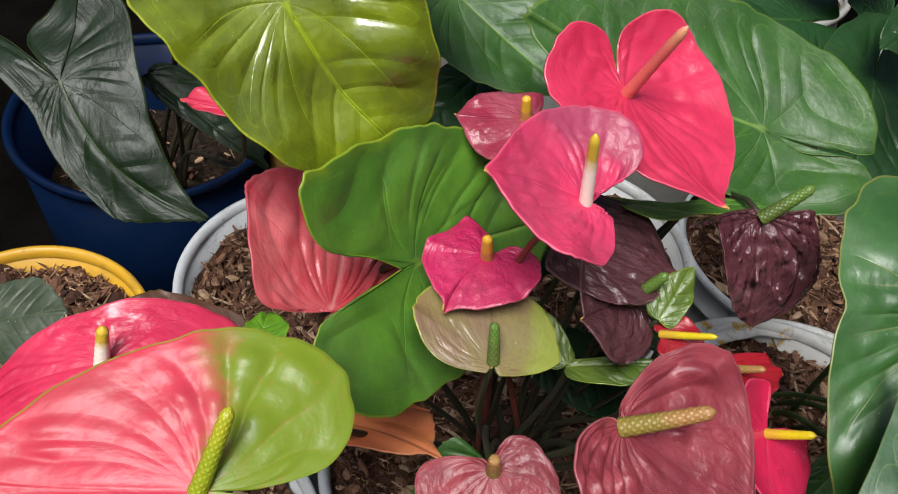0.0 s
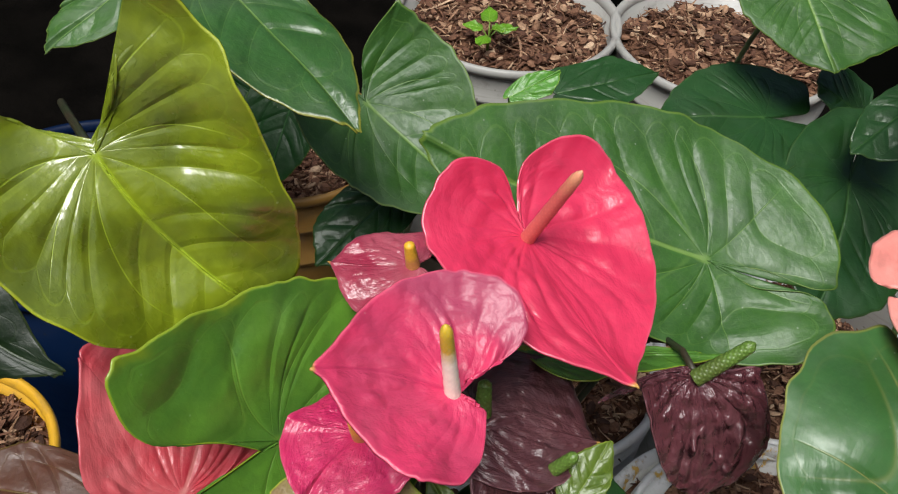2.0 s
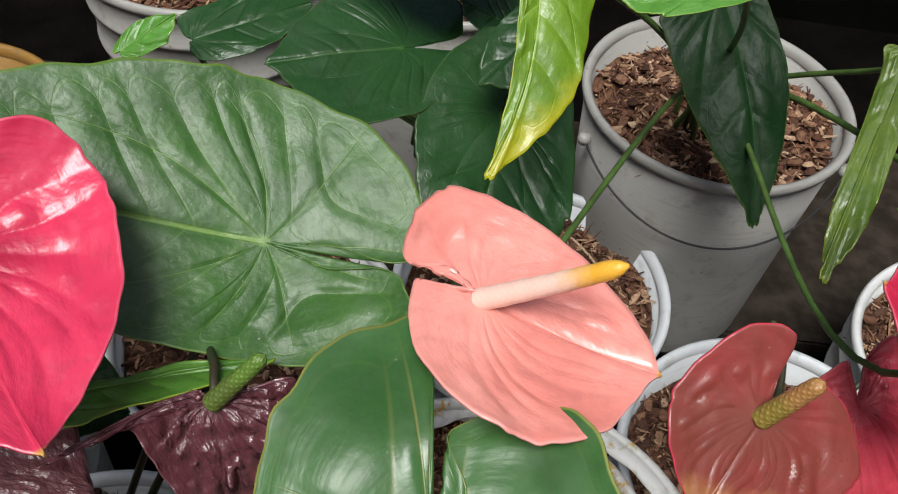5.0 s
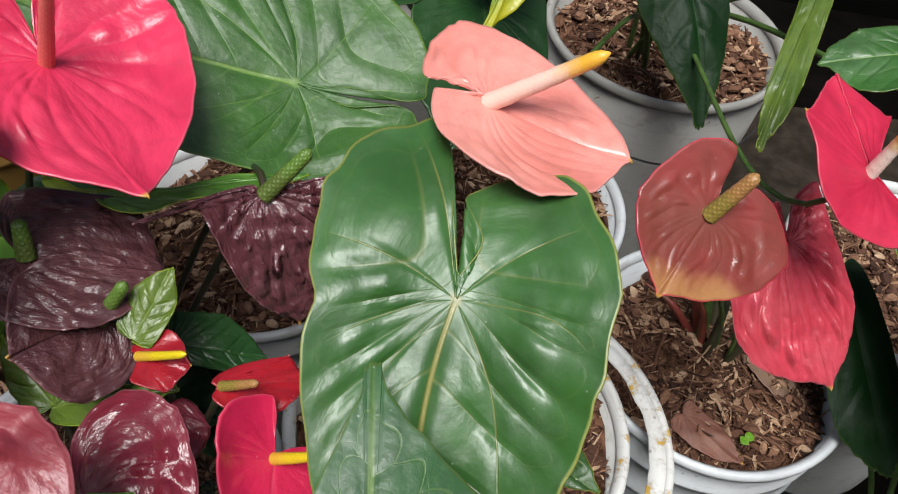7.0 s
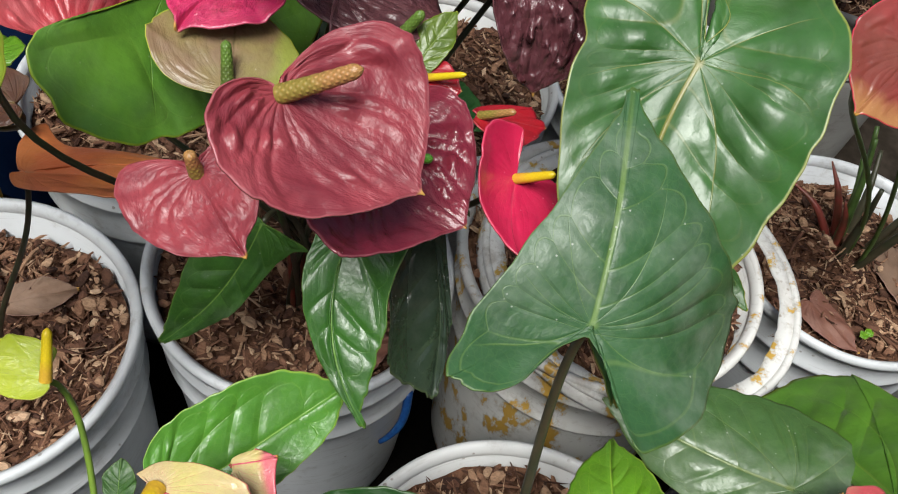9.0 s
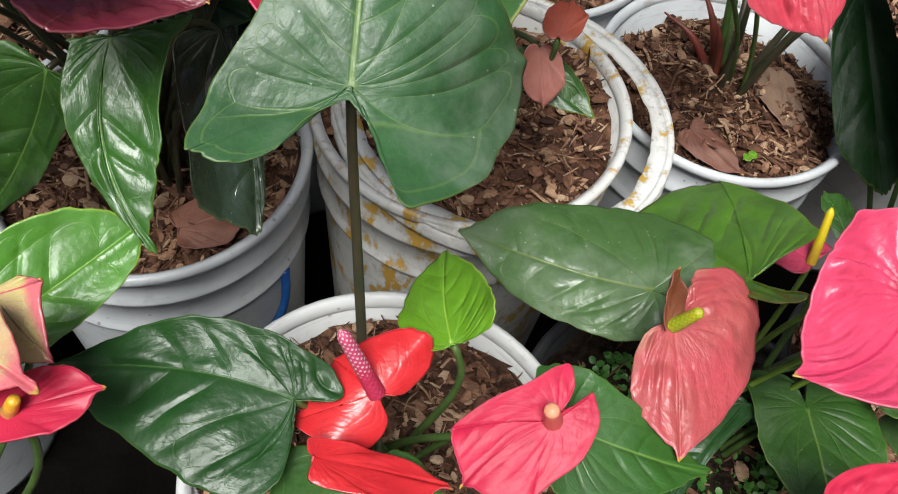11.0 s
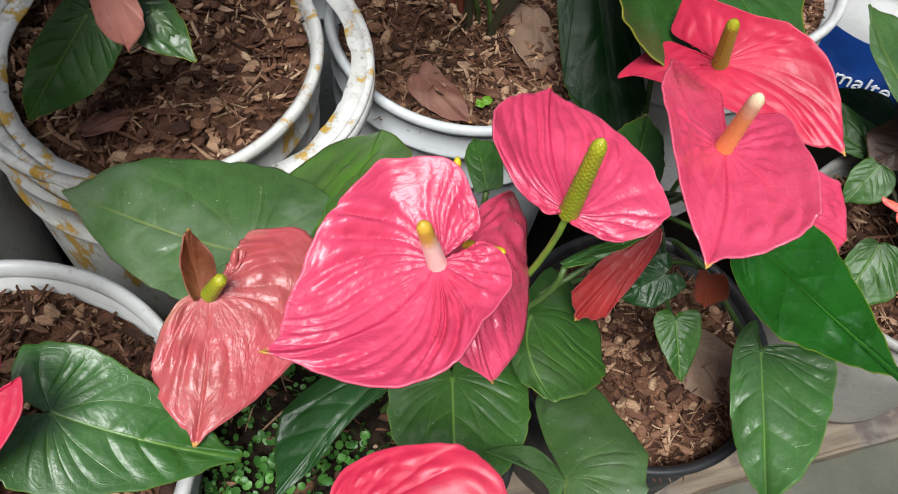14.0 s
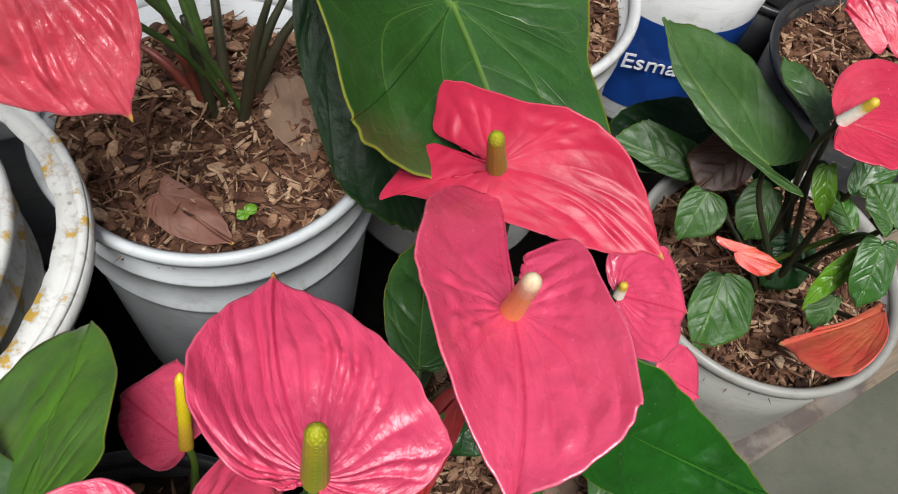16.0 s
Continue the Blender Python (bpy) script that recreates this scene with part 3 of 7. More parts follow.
def ground_material():
    q = Net("concrete_ground")
    col = q.mix(q.step(q.noise(4.0, 6.0, 0.6), 0.35, 0.7), (0.062, 0.066, 0.048), (0.115, 0.115, 0.088))
    col = q.mix(q.math("MULTIPLY", q.step(q.noise(60.0, 4.0, 0.7), 0.5, 0.7), 0.6), col, (0.075, 0.085, 0.065))
    return q.done(col, 0.88, q.bump(q.noise(110.0, 6.0, 0.7), 0.6, 0.003))


def wood_material():
    q = Net("weathered_plank_wood")
    mp = q.n.new("ShaderNodeMapping")
    mp.inputs["Scale"].default_value = (1.0, 12.0, 12.0)
    q.link(q.coords(), mp.inputs["Vector"])
    g = q.noise(9.0, 6.0, 0.6, mp.outputs[0])
    col = q.mix(q.step(g, 0.3, 0.7), (0.24, 0.19, 0.135), (0.12, 0.09, 0.065))
    col = q.mix(q.step(q.noise(8.0, 4.0), 0.5, 0.7), col, (0.16, 0.145, 0.13))
    col = q.mix(q.math("MULTIPLY", q.step(q.noise(14.0, 5.0, 0.6), 0.52, 0.62), 0.75), col, (0.07, 0.052, 0.048))
    return q.done(col, 0.8, q.bump(g, 0.5, 0.002))


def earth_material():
    q = Net("shade_dark_earth")
    # Near-black tones put the deep shade between pots into the ground colour.
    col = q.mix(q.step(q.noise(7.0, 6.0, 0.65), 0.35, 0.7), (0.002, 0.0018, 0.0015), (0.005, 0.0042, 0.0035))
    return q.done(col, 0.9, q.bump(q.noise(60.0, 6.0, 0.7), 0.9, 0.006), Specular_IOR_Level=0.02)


def shade_wood_material():
    q = Net("shade_dark_wood")
    # Wood kept near-black: it carries the shade below the rear pails.
    col = q.mix(q.step(q.noise(30.0, 5.0), 0.35, 0.7), (0.020, 0.016, 0.012), (0.04, 0.032, 0.025))
    return q.done(col, 0.85, q.bump(q.noise(80.0), 0.4, 0.002), Specular_IOR_Level=0.02)


def dark_soil_material():
    q = Net("peat_and_shade")
    col = q.mix(q.step(q.noise(90.0, 5.0, 0.65), 0.35, 0.65), (0.010, 0.008, 0.006), (0.035, 0.025, 0.017))
    return q.done(col, 0.95, q.bump(q.noise(160.0, 5.0, 0.7), 1.0, 0.004), Specular_IOR_Level=0.02)


GROUND, WOOD, EARTH = ground_material(), wood_material(), earth_material()
SHADEWOOD, PEAT_SHADE = shade_wood_material(), dark_soil_material()


WIRE = Net("dark_wire").done((0.03, 0.03, 0.032), 0.5, Metallic=0.6)
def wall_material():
    q = Net("dark_shade_wall")
    # Almost black, so the dim background is carried by the wall colour.
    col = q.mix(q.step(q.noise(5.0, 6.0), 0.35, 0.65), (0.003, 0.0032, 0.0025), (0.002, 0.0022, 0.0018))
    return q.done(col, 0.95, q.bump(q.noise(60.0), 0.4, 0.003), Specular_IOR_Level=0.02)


WALL = wall_material()


# ---- mesh helpers ----
def mesh_object(name, verts, faces, mat, parent=None, label="", smooth=True, attr=None):
    me = bpy.data.meshes.new(name)
    me.from_pydata([tuple(v) for v in verts], [], [tuple(f) for f in faces])
    if smooth:
        me.polygons.foreach_set("use_smooth", [True] * len(me.polygons))
    if attr is not None:
        a = me.attributes.new("blade", "FLOAT_VECTOR", "POINT")
        a.data.foreach_set("vector", np.asarray(attr, dtype=np.float32).ravel())
    me.materials.append(mat)
    me.update()
    ob = new(name, me)
    if parent is not None:
        ob.parent = parent
        ob.matrix_parent_inverse = parent.matrix_world.inverted()
    return tagged(ob, label)


def thing(name, at, label, category, group=""):
    ob = new(name)
    ob.empty_display_size = 0.05
    ob.matrix_world = Matrix.Translation(at)
    ob.location = at
    return tagged(ob, label, category, group)


def spline(points, per):
    """A Catmull-Rom curve through 2D or 3D points."""
    p = np.asarray(points, float)
    p = np.vstack([2 * p[0] - p[1], p, 2 * p[-1] - p[-2]])
    t = np.linspace(0, 1, per, endpoint=False)[:, None]
    out = []
    for a, b, c, d in zip(p[:-3], p[1:-2], p[2:-1], p[3:]):
        out.append(0.5 * (2 * b + (c - a) * t + (2 * a - 5 * b + 4 * c - d) * t**2 + (3 * b - a - 3 * c + d) * t**3))
    out.append(p[-2][None])
    return np.vstack(out)


def tube(path, radii, sides=8, cap=True):
    """Rings along a path: verts and faces."""
    path = np.asarray(path, float)
    n = len(path)
    radii = np.interp(np.linspace(0, 1, n), np.linspace(0, 1, len(radii)), radii)
    tan = np.gradient(path, axis=0)
    tan /= np.linalg.norm(tan, axis=1)[:, None] + 1e-12
    side = np.cross(tan[0], (0.31, 0.17, 0.93) if abs(tan[0][2]) < 0.9 else (1, 0.1, 0))
    side /= np.linalg.norm(side)
    verts, faces = [], []
    for i in range(n):
        side = side - tan[i] * (side @ tan[i])
        side /= np.linalg.norm(side)
        up = np.cross(tan[i], side)
        for k in range(sides):
            a = 2 * PI * k / sides
            verts.append(path[i] + radii[i] * (math.cos(a) * side + math.sin(a) * up))
    for i in range(n - 1):
        for k in range(sides):
            faces.append((i * sides + k, i * sides + (k + 1) % sides, (i + 1) * sides + (k + 1) % sides, (i + 1) * sides + k))
    if cap:
        faces.append(tuple(range(sides))[::-1])
        faces.append(tuple((n - 1) * sides + k for k in range(sides)))
    return verts, faces


def half_outline(w, vw, lx, lv, full, tip, notch=(0.45, 0.16), per=7):
    """One half of a heart-shaped blade, from the tip to the notch at the stalk."""
    top = 1.0 - tip
    pts = [(0.0, 1.0), (0.016 + 0.02 * w, 1.0 - 0.55 * tip)]
    for g in (0.93, 0.8, 0.6, 0.36, 0.16):
        pts.append((w * (1 - g ** (1.25 + full)) ** (1.05 - 0.35 * full), vw + (top - vw) * g))
    pts.append((w, vw))
    for a in (28, 58):
        c, s = math.cos(radians(a)), math.sin(radians(a))
        pts.append((lx + (w - lx) * c, vw + (lv - vw) * s))
    pts.append((lx, lv))
    pts.append((lx * notch[0], lv * 0.86))
    pts.append((max(lx * notch[1], 0.010), lv * 0.45))
    pts.append((0.0, lv * 0.14))
    out = spline(pts, per)
    out[:, 0] = np.clip(out[:, 0], 0.0, None)
    return out


def blade(name, node, tip, normal, shape, mat, parent, label="", cup=0.0, droop=0.06, puff=1.0, wave=0.002, full=0.6, veins=5.0, fold=0.0, rings=32, fineness=7, thick=0.0007, seed=0, point=0.03, back=0.06, keel=0.5, sweep=0.62, rough=1.0, curl=0.0, notch=(0.45, 0.16), fan=0.0, bend=0.0, knobs=0.75):
    """A leaf blade or spathe. shape: for each half its width, where it is widest, and where its lobe ends, in lengths node to tip."""
    node, tip, normal = Vector(node), Vector(tip), Vector(normal)
    ay = tip - node
    size = ay.length
    ay.normalize()
    ax = ay.cross(normal).normalized()
    az = ax.cross(ay)
    fineness = min(fineness, 4 if size < 0.055 else 6 if size < 0.085 else 8)
    left = half_outline(*shape[:4], full, point, notch, fineness)
    right = half_outline(*shape[4:], full, point, notch, fineness)
    rim = np.vstack([right * (1, 1), (left * (-1, 1))[-2:0:-1]])
    m = len(rim)
    rng = np.random.RandomState(seed + 7)
    rings = min(rings, 16 if size < 0.055 else 24 if size < 0.085 else rings)
    ss = np.linspace(0, 1, rings + 1)[1:] ** 0.85
    uv = ss[:, None, None] * rim[None]
    u, v = uv[..., 0], uv[..., 1]
    wide = np.where(u > 0, shape[4], shape[0])
    un = u / wide
    s2 = np.broadcast_to(ss[:, None], u.shape)
    along = np.arange(m) / m * 2 * PI
    pair = cup if isinstance(cup, tuple) else (cup, cup)
    z = np.where(u > 0, pair[1], pair[0]) * un**2 * wide
    z = z - fold * np.abs(u)
    z = z - droop * np.clip(v, 0, None) ** 2 - back * np.clip(-v, 0, None) ** 2 * 2
    z = z + curl * s2**8
    # veins leave the midrib, and below it the stalk, and sweep to the margin
    warp = np.zeros_like(u)
    for _ in range(5):
        fx, fy, p0 = rng.uniform(3, 9), rng.uniform(3, 9), rng.uniform(0, 6.3)
        warp += np.sin(fx * u * rng.choice([-1, 1]) + fy * v + p0) / 5
    v0 = v - sweep * np.abs(un) ** 1.25 * wide * 1.6 + 0.06 * warp * s2
    r = np.hypot(u, v) + 0.02
    ph = np.where(v0 > 0, veins * v0, 3.4 * v0 / r) + np.where(u > 0, 0.17, 0.0)
    if fan:
        arc = np.arctan2(np.abs(u), v) + np.arctan2(np.abs(u), fan - v) + 0.22 * warp * np.clip(s2 * 1.5, 0, 1)
        ph = veins * 0.40 * arc + np.where(u > 0, 0.17, 0.0)
    ph = ph + 0.16 * np.sin(2.3 * ph + rng.uniform(0, 6.3)) + 0.05 * warp
    rib = ph
    field = np.abs(np.sin(PI * (ph - 0.5)))
    if not fan:
        # a few strong veins loop from the stalk towards the tip
        arc = np.arctan2(np.abs(u), v) + np.arctan2(np.abs(u), 1.12 - v) + 0.10 * warp * np.clip(s2 * 1.5, 0, 1)
        ph = arc / 0.78 - 0.42
    patch = np.zeros_like(u)
    for _ in range(4):
        fx, fy, p0 = rng.uniform(3, 8), rng.uniform(3, 8), rng.uniform(0, 6.3)
        patch += np.sin(fx * u * rng.choice([-1, 1]) + fy * v + p0) / 4
    patch = np.clip(1.0 + 1.1 * patch, 0.4, 1.7)
    ring = np.clip(1 - s2**8, 0, 1) * np.clip(np.abs(un) * 5, 0, 1) * np.clip(s2 * 1.35 if fan else (s2 - 0.28) * 2.2, 0, 1)
    # each quilted field between two veins swells by its own amount, with cross folds
    band = np.floor(rib - 0.5).astype(int) % 23 + np.where(u > 0, 23, 0)
    swell, slip = rng.uniform(0.55, 1.35, 46)[band], rng.uniform(0, 6.3, 46)[band]
    cross = np.sin((17 if fan else 13) * s2 + slip) * 0.5 + np.sin((31 if fan else 22) * s2 + 2.1 * slip) * 0.3
    z = z + puff * 0.0095 * ((field**0.7) * swell * (1 + (knobs if fan else 0.5) * cross) - 0.6) * ring * patch
    bumps = np.zeros_like(u)
    for _ in range(7):
        fx, fy, p0 = rng.uniform(4, 12), rng.uniform(4, 12), rng.uniform(0, 6.3)
        bumps += np.sin(fx * u * rng.choice([-1, 1]) + fy * v + p0)
    z = z + rough * bumps * 0.0032 * (0.6 + 0.4 * puff) * np.clip(s2 * 2, 0, 1)
    if not fan:
        z = z - 0.006 * np.exp(-(((np.mod(ph, 1.0) - 0.5) / 0.07) ** 2)) * np.clip(s2 * 3, 0, 1) * np.clip(1 - s2**6, 0, 1)
    # midrib groove and waving margin
    z = z - keel * 0.012 * np.exp(-((u / 0.022) ** 2)) * np.clip(v * 8, 0, 1)
    big = np.sin(2 * along + rng.uniform(0, 6)) * 0.5 + np.sin(5 * along + rng.uniform(0, 6)) * 0.5 + np.sin(9 * along + rng.uniform(0, 6)) * 0.35
    z = z + (wave / max(size, 0.02)) * s2**3 * big[None]
    e = (0.010 if fan else 0.016) * (np.sin((11 if fan else 7) * along + rng.uniform(0, 6)) + 0.7 * np.sin(23 * along + rng.uniform(0, 6)) + 0.5 * np.sin(37 * along + rng.uniform(0, 6)))
    k = 1 + s2**4 * (e * (0.4 + 0.6 * np.clip(1 - rim[:, 1], 0, 1)))[None]
    u, v = u * k, v * k
    u = u + bend * np.clip(v, 0, None) * (1 - v) * 2
    verts = np.array(node) + size * (u[..., None] * np.array(ax) + v[..., None] * np.array(ay) + z[..., None] * np.array(az))
    verts = np.vstack([np.array(node)[None], verts.reshape(-1, 3)])
    attr = np.vstack([np.zeros((1, 3)), np.stack([un, v, s2], -1).reshape(-1, 3)])
    faces = [(0, 1 + (j + 1) % m, 1 + j) for j in range(m)]
    for i in range(rings - 1):
        a, b = 1 + i * m, 1 + (i + 1) * m
        faces += [(a + j, b + j, b + (j + 1) % m, a + (j + 1) % m)[::-1] for j in range(m)]
    ob = mesh_object(name, verts, faces, mat, parent, label, attr=attr)
    va = ob.data.attributes.new("vein", "FLOAT", "POINT")
    va.data.foreach_set("value", np.r_[0.0, ph.ravel()].astype(np.float32))
    vb = ob.data.attributes.new("rib", "FLOAT", "POINT")
    vb.data.foreach_set("value", np.r_[0.0, rib.ravel()].astype(np.float32))
    sol = ob.modifiers.new("thickness", "SOLIDIFY")
    sol.thickness, sol.offset = thick, -1.0
    return ob


def spadix(base, tip, r, mat, parent):
    base, tip = np.array(base), np.array(tip)
    d = tip - base
    n = 22
    bend = np.cross(d, (0, 0, 1.0)) * 0.04
    t = np.linspace(-0.03, 1, n)
    path = base + d * t[:, None] + bend * (t * (1 - t))[:, None]
    rad = r * (1.0 - 0.28 * np.clip(t, 0, 1)) * np.sqrt(np.clip(1 - ((t - 0.86) / 0.14).clip(0, 0.985) ** 2, 0.02, 1))
    rad *= 1 + 0.03 * np.sin(np.arange(n) * 2.1)
    sides = 16
    verts, faces = tube(path, rad, sides)
    # the seam lies underneath, its edge doubled so that the florets run round
    verts = np.array(verts).reshape(n, sides, 3)
    under = int(np.argmin(verts[n // 2, :, 2]))
    verts = np.roll(verts, -under, axis=1)
    verts = np.concatenate([verts, verts[:, :1]], axis=1).reshape(-1, 3)
    m = sides + 1
    faces = [(i * m + k, i * m + k + 1, (i + 1) * m + k + 1, (i + 1) * m + k) for i in range(n - 1) for k in range(sides)]
    faces.append(tuple((n - 1) * m + k for k in range(sides)))
    grid = np.stack(np.meshgrid(t, np.arange(m) / sides, indexing="ij"), -1).reshape(-1, 2)
    attr = np.stack([grid[:, 1], grid[:, 0], np.full(len(grid), np.linalg.norm(d))], -1)
    return mesh_object("spadix", verts, faces, mat, parent, attr=attr)


def stalk(name, start, leave, base, r0, r1, mat, parent, sway=0.03):
    """A petiole or flower stalk from the soil to a blade."""
    start, base, leave = np.array(start, float), np.array(base, float), np.array(leave, float)
    far = np.linalg.norm(start - base)
    c1 = start + leave * far * 0.33
    c0 = base + np.array([0, 0, 0.4]) * far + (start - base) * np.array([0.12, 0.12, 0])
    t = np.linspace(0, 1, 18)[:, None]
    path = (1 - t) ** 3 * base + 3 * (1 - t) ** 2 * t * c0 + 3 * (1 - t) * t**2 * c1 + t**3 * start
    verts, faces = tube(path, (r1, r0), 8)
    return mesh_object(name, verts, faces, mat, parent)


PLANTS = {}
COUNT = [0]


def leaf(plant, mat, node, tip, normal, shape, label="", stem="green", r=0.0022, base=None, **kw):
    COUNT[0] += 1
    kw.setdefault("notch", (0.3, 0.09))
    ob = blade("leaf", node, tip, normal, shape, blade_mat(mat), PLANTS[plant], label, seed=COUNT[0], **kw)
    rng = random.Random(COUNT[0])
    b = base or Vector(PLANTS[plant].location) + Vector((rng.uniform(-0.025, 0.025), rng.uniform(-0.025, 0.025), -0.01))
    n = np.array(normal)
    ay = np.array(tip) - np.array(node)
    ay /= np.linalg.norm(ay)
    stalk("petiole", np.array(node) - n * (r + 0.0012), -0.75 * n - 0.25 * ay, b, r, r * 1.5, STEM[stem], ob)
    return ob


def flower(plant, mat, node, tip, normal, shape, label="", sp=None, spm="sp_cream", spr=0.004, stem="green", r=0.0021, base=None, **kw):
    COUNT[0] += 1
    kw.setdefault("full", 0.9)
    kw.setdefault("fan", 1.18)
    kw.setdefault("point", 0.07)
    kw.setdefault("rough", 0.6)
    kw.setdefault("veins", 9.0)
    ob = blade("spathe", node, tip, normal, shape, blade_mat(mat), PLANTS[plant], label, seed=COUNT[0], thick=0.0011, **kw)
    rng = random.Random(COUNT[0])
    b = base or Vector(PLANTS[plant].location) + Vector((rng.uniform(-0.025, 0.025), rng.uniform(-0.025, 0.025), -0.01))
    n = np.array(normal)
    if sp:
        spadix(node, sp, spr, spadix_mat(spm), ob)
    stalk("flower_stalk", np.array(node) - n * (r + 0.0014), -n, b, r, r * 1.3, STEM[stem], ob)
    return ob


# ---- pots ----
def lathe(profile, sides=72, closed=False):
    verts, faces = [], []
    for r, z in profile:
        verts += [(r * math.cos(2 * PI * k / sides), r * math.sin(2 * PI * k / sides), z) for k in range(sides)]
    n = len(profile)
    for i in range(n - 1):
        for k in range(sides):
            faces.append((i * sides + k, i * sides + (k + 1) % sides, (i + 1) * sides + (k + 1) % sides, (i + 1) * sides + k))
    return verts, faces


def pail_profile(r, h, wall=0.0035, bands=True):
    """The pail's wall: outside from the foot up, then down the inside."""
    taper = 0.88
    at = lambda z: r * 0.955 * (taper + (1 - taper) * z / h)
    p = [(0.0, 0.004), (at(0) * 0.97, 0.004), (at(0), 0.0), (at(0) + 0.001, 0.012)]
    if bands:
        p.append((at(h - 0.115), h - 0.115))
        for z in (h - 0.105, h - 0.052):
            p += [(at(z), z - 0.003), (at(z) + 0.0042, z), (at(z) + 0.0046, z + 0.005), (at(z) + 0.0018, z + 0.008), (at(z + 0.03) + 0.001, z + 0.030)]
    else:
        p.append((at(h * 0.6), h * 0.6))
    p += [(at(h), h - 0.011), (at(h) - wall, h - 0.011), (at(h * 0.5) - wall, h * 0.5)]
    return p


def rim_profile(r, h):
    """The rolled lip."""
    a = r * 0.955
    return [(a - 0.004, h - 0.012), (a + 0.001, h - 0.0125), (r - 0.001, h - 0.011), (r, h - 0.006), (r - 0.001, h - 0.0015), (r - 0.004, h), (r - 0.007, h - 0.001), (a - 0.0045, h - 0.006), (a - 0.004, h - 0.012)]


def pot(name, x, y, top, r, mat, label, h=0.37, bands=True, turn=0.0, floor=0.0, group="planted pails", category="bucket", wire=None):
    h = min(h, top - floor)
    z0 = top - h
    base = thing(name, (x, y, z0), label, category, group)
    v, f = lathe(pail_profile(r, h, bands=bands))
    mesh_object("body", [(a + x, b + y, c + z0) for a, b, c in v], f, mat, base)
    rng = np.random.RandomState(int(1000 * (x + 2)))
    ph = rng.uniform(0, 6.3, 3)
    v, f = lathe(rim_profile(r, h))
    wob = [1 + 0.004 * math.sin(2 * math.atan2(b, a) + ph[0]) + 0.002 * math.sin(5 * math.atan2(b, a) + ph[1]) for a, b, c in v]
    mesh_object("rim", [(a * w + x, b * w + y, c + z0) for (a, b, c), w in zip(v, wob)], f, mat, base)
    if wire is not None:
        a = np.linspace(wire[0], wire[1], 40)
        drop = np.sin(np.linspace(0, PI, 40)) * wire[2]
        path = np.stack([x + (r + 0.004) * np.cos(a), y + (r + 0.004) * np.sin(a), top - 0.035 - drop], -1)
        wv, wf = tube(path, (0.0013,), 6)
        mesh_object("wire_handle", wv, wf, WIRE, base, "thin bent wire handle")
        for k in (0, -1):
            p = Vector(path[k])
            ev, ef = tube([p - Vector((0, 0, 0.006)), p, p + Vector((0, 0, 0.006))], (0.006, 0.008, 0.006), 10)
            mesh_object("handle_ear", ev, ef, mat, base)
    return base


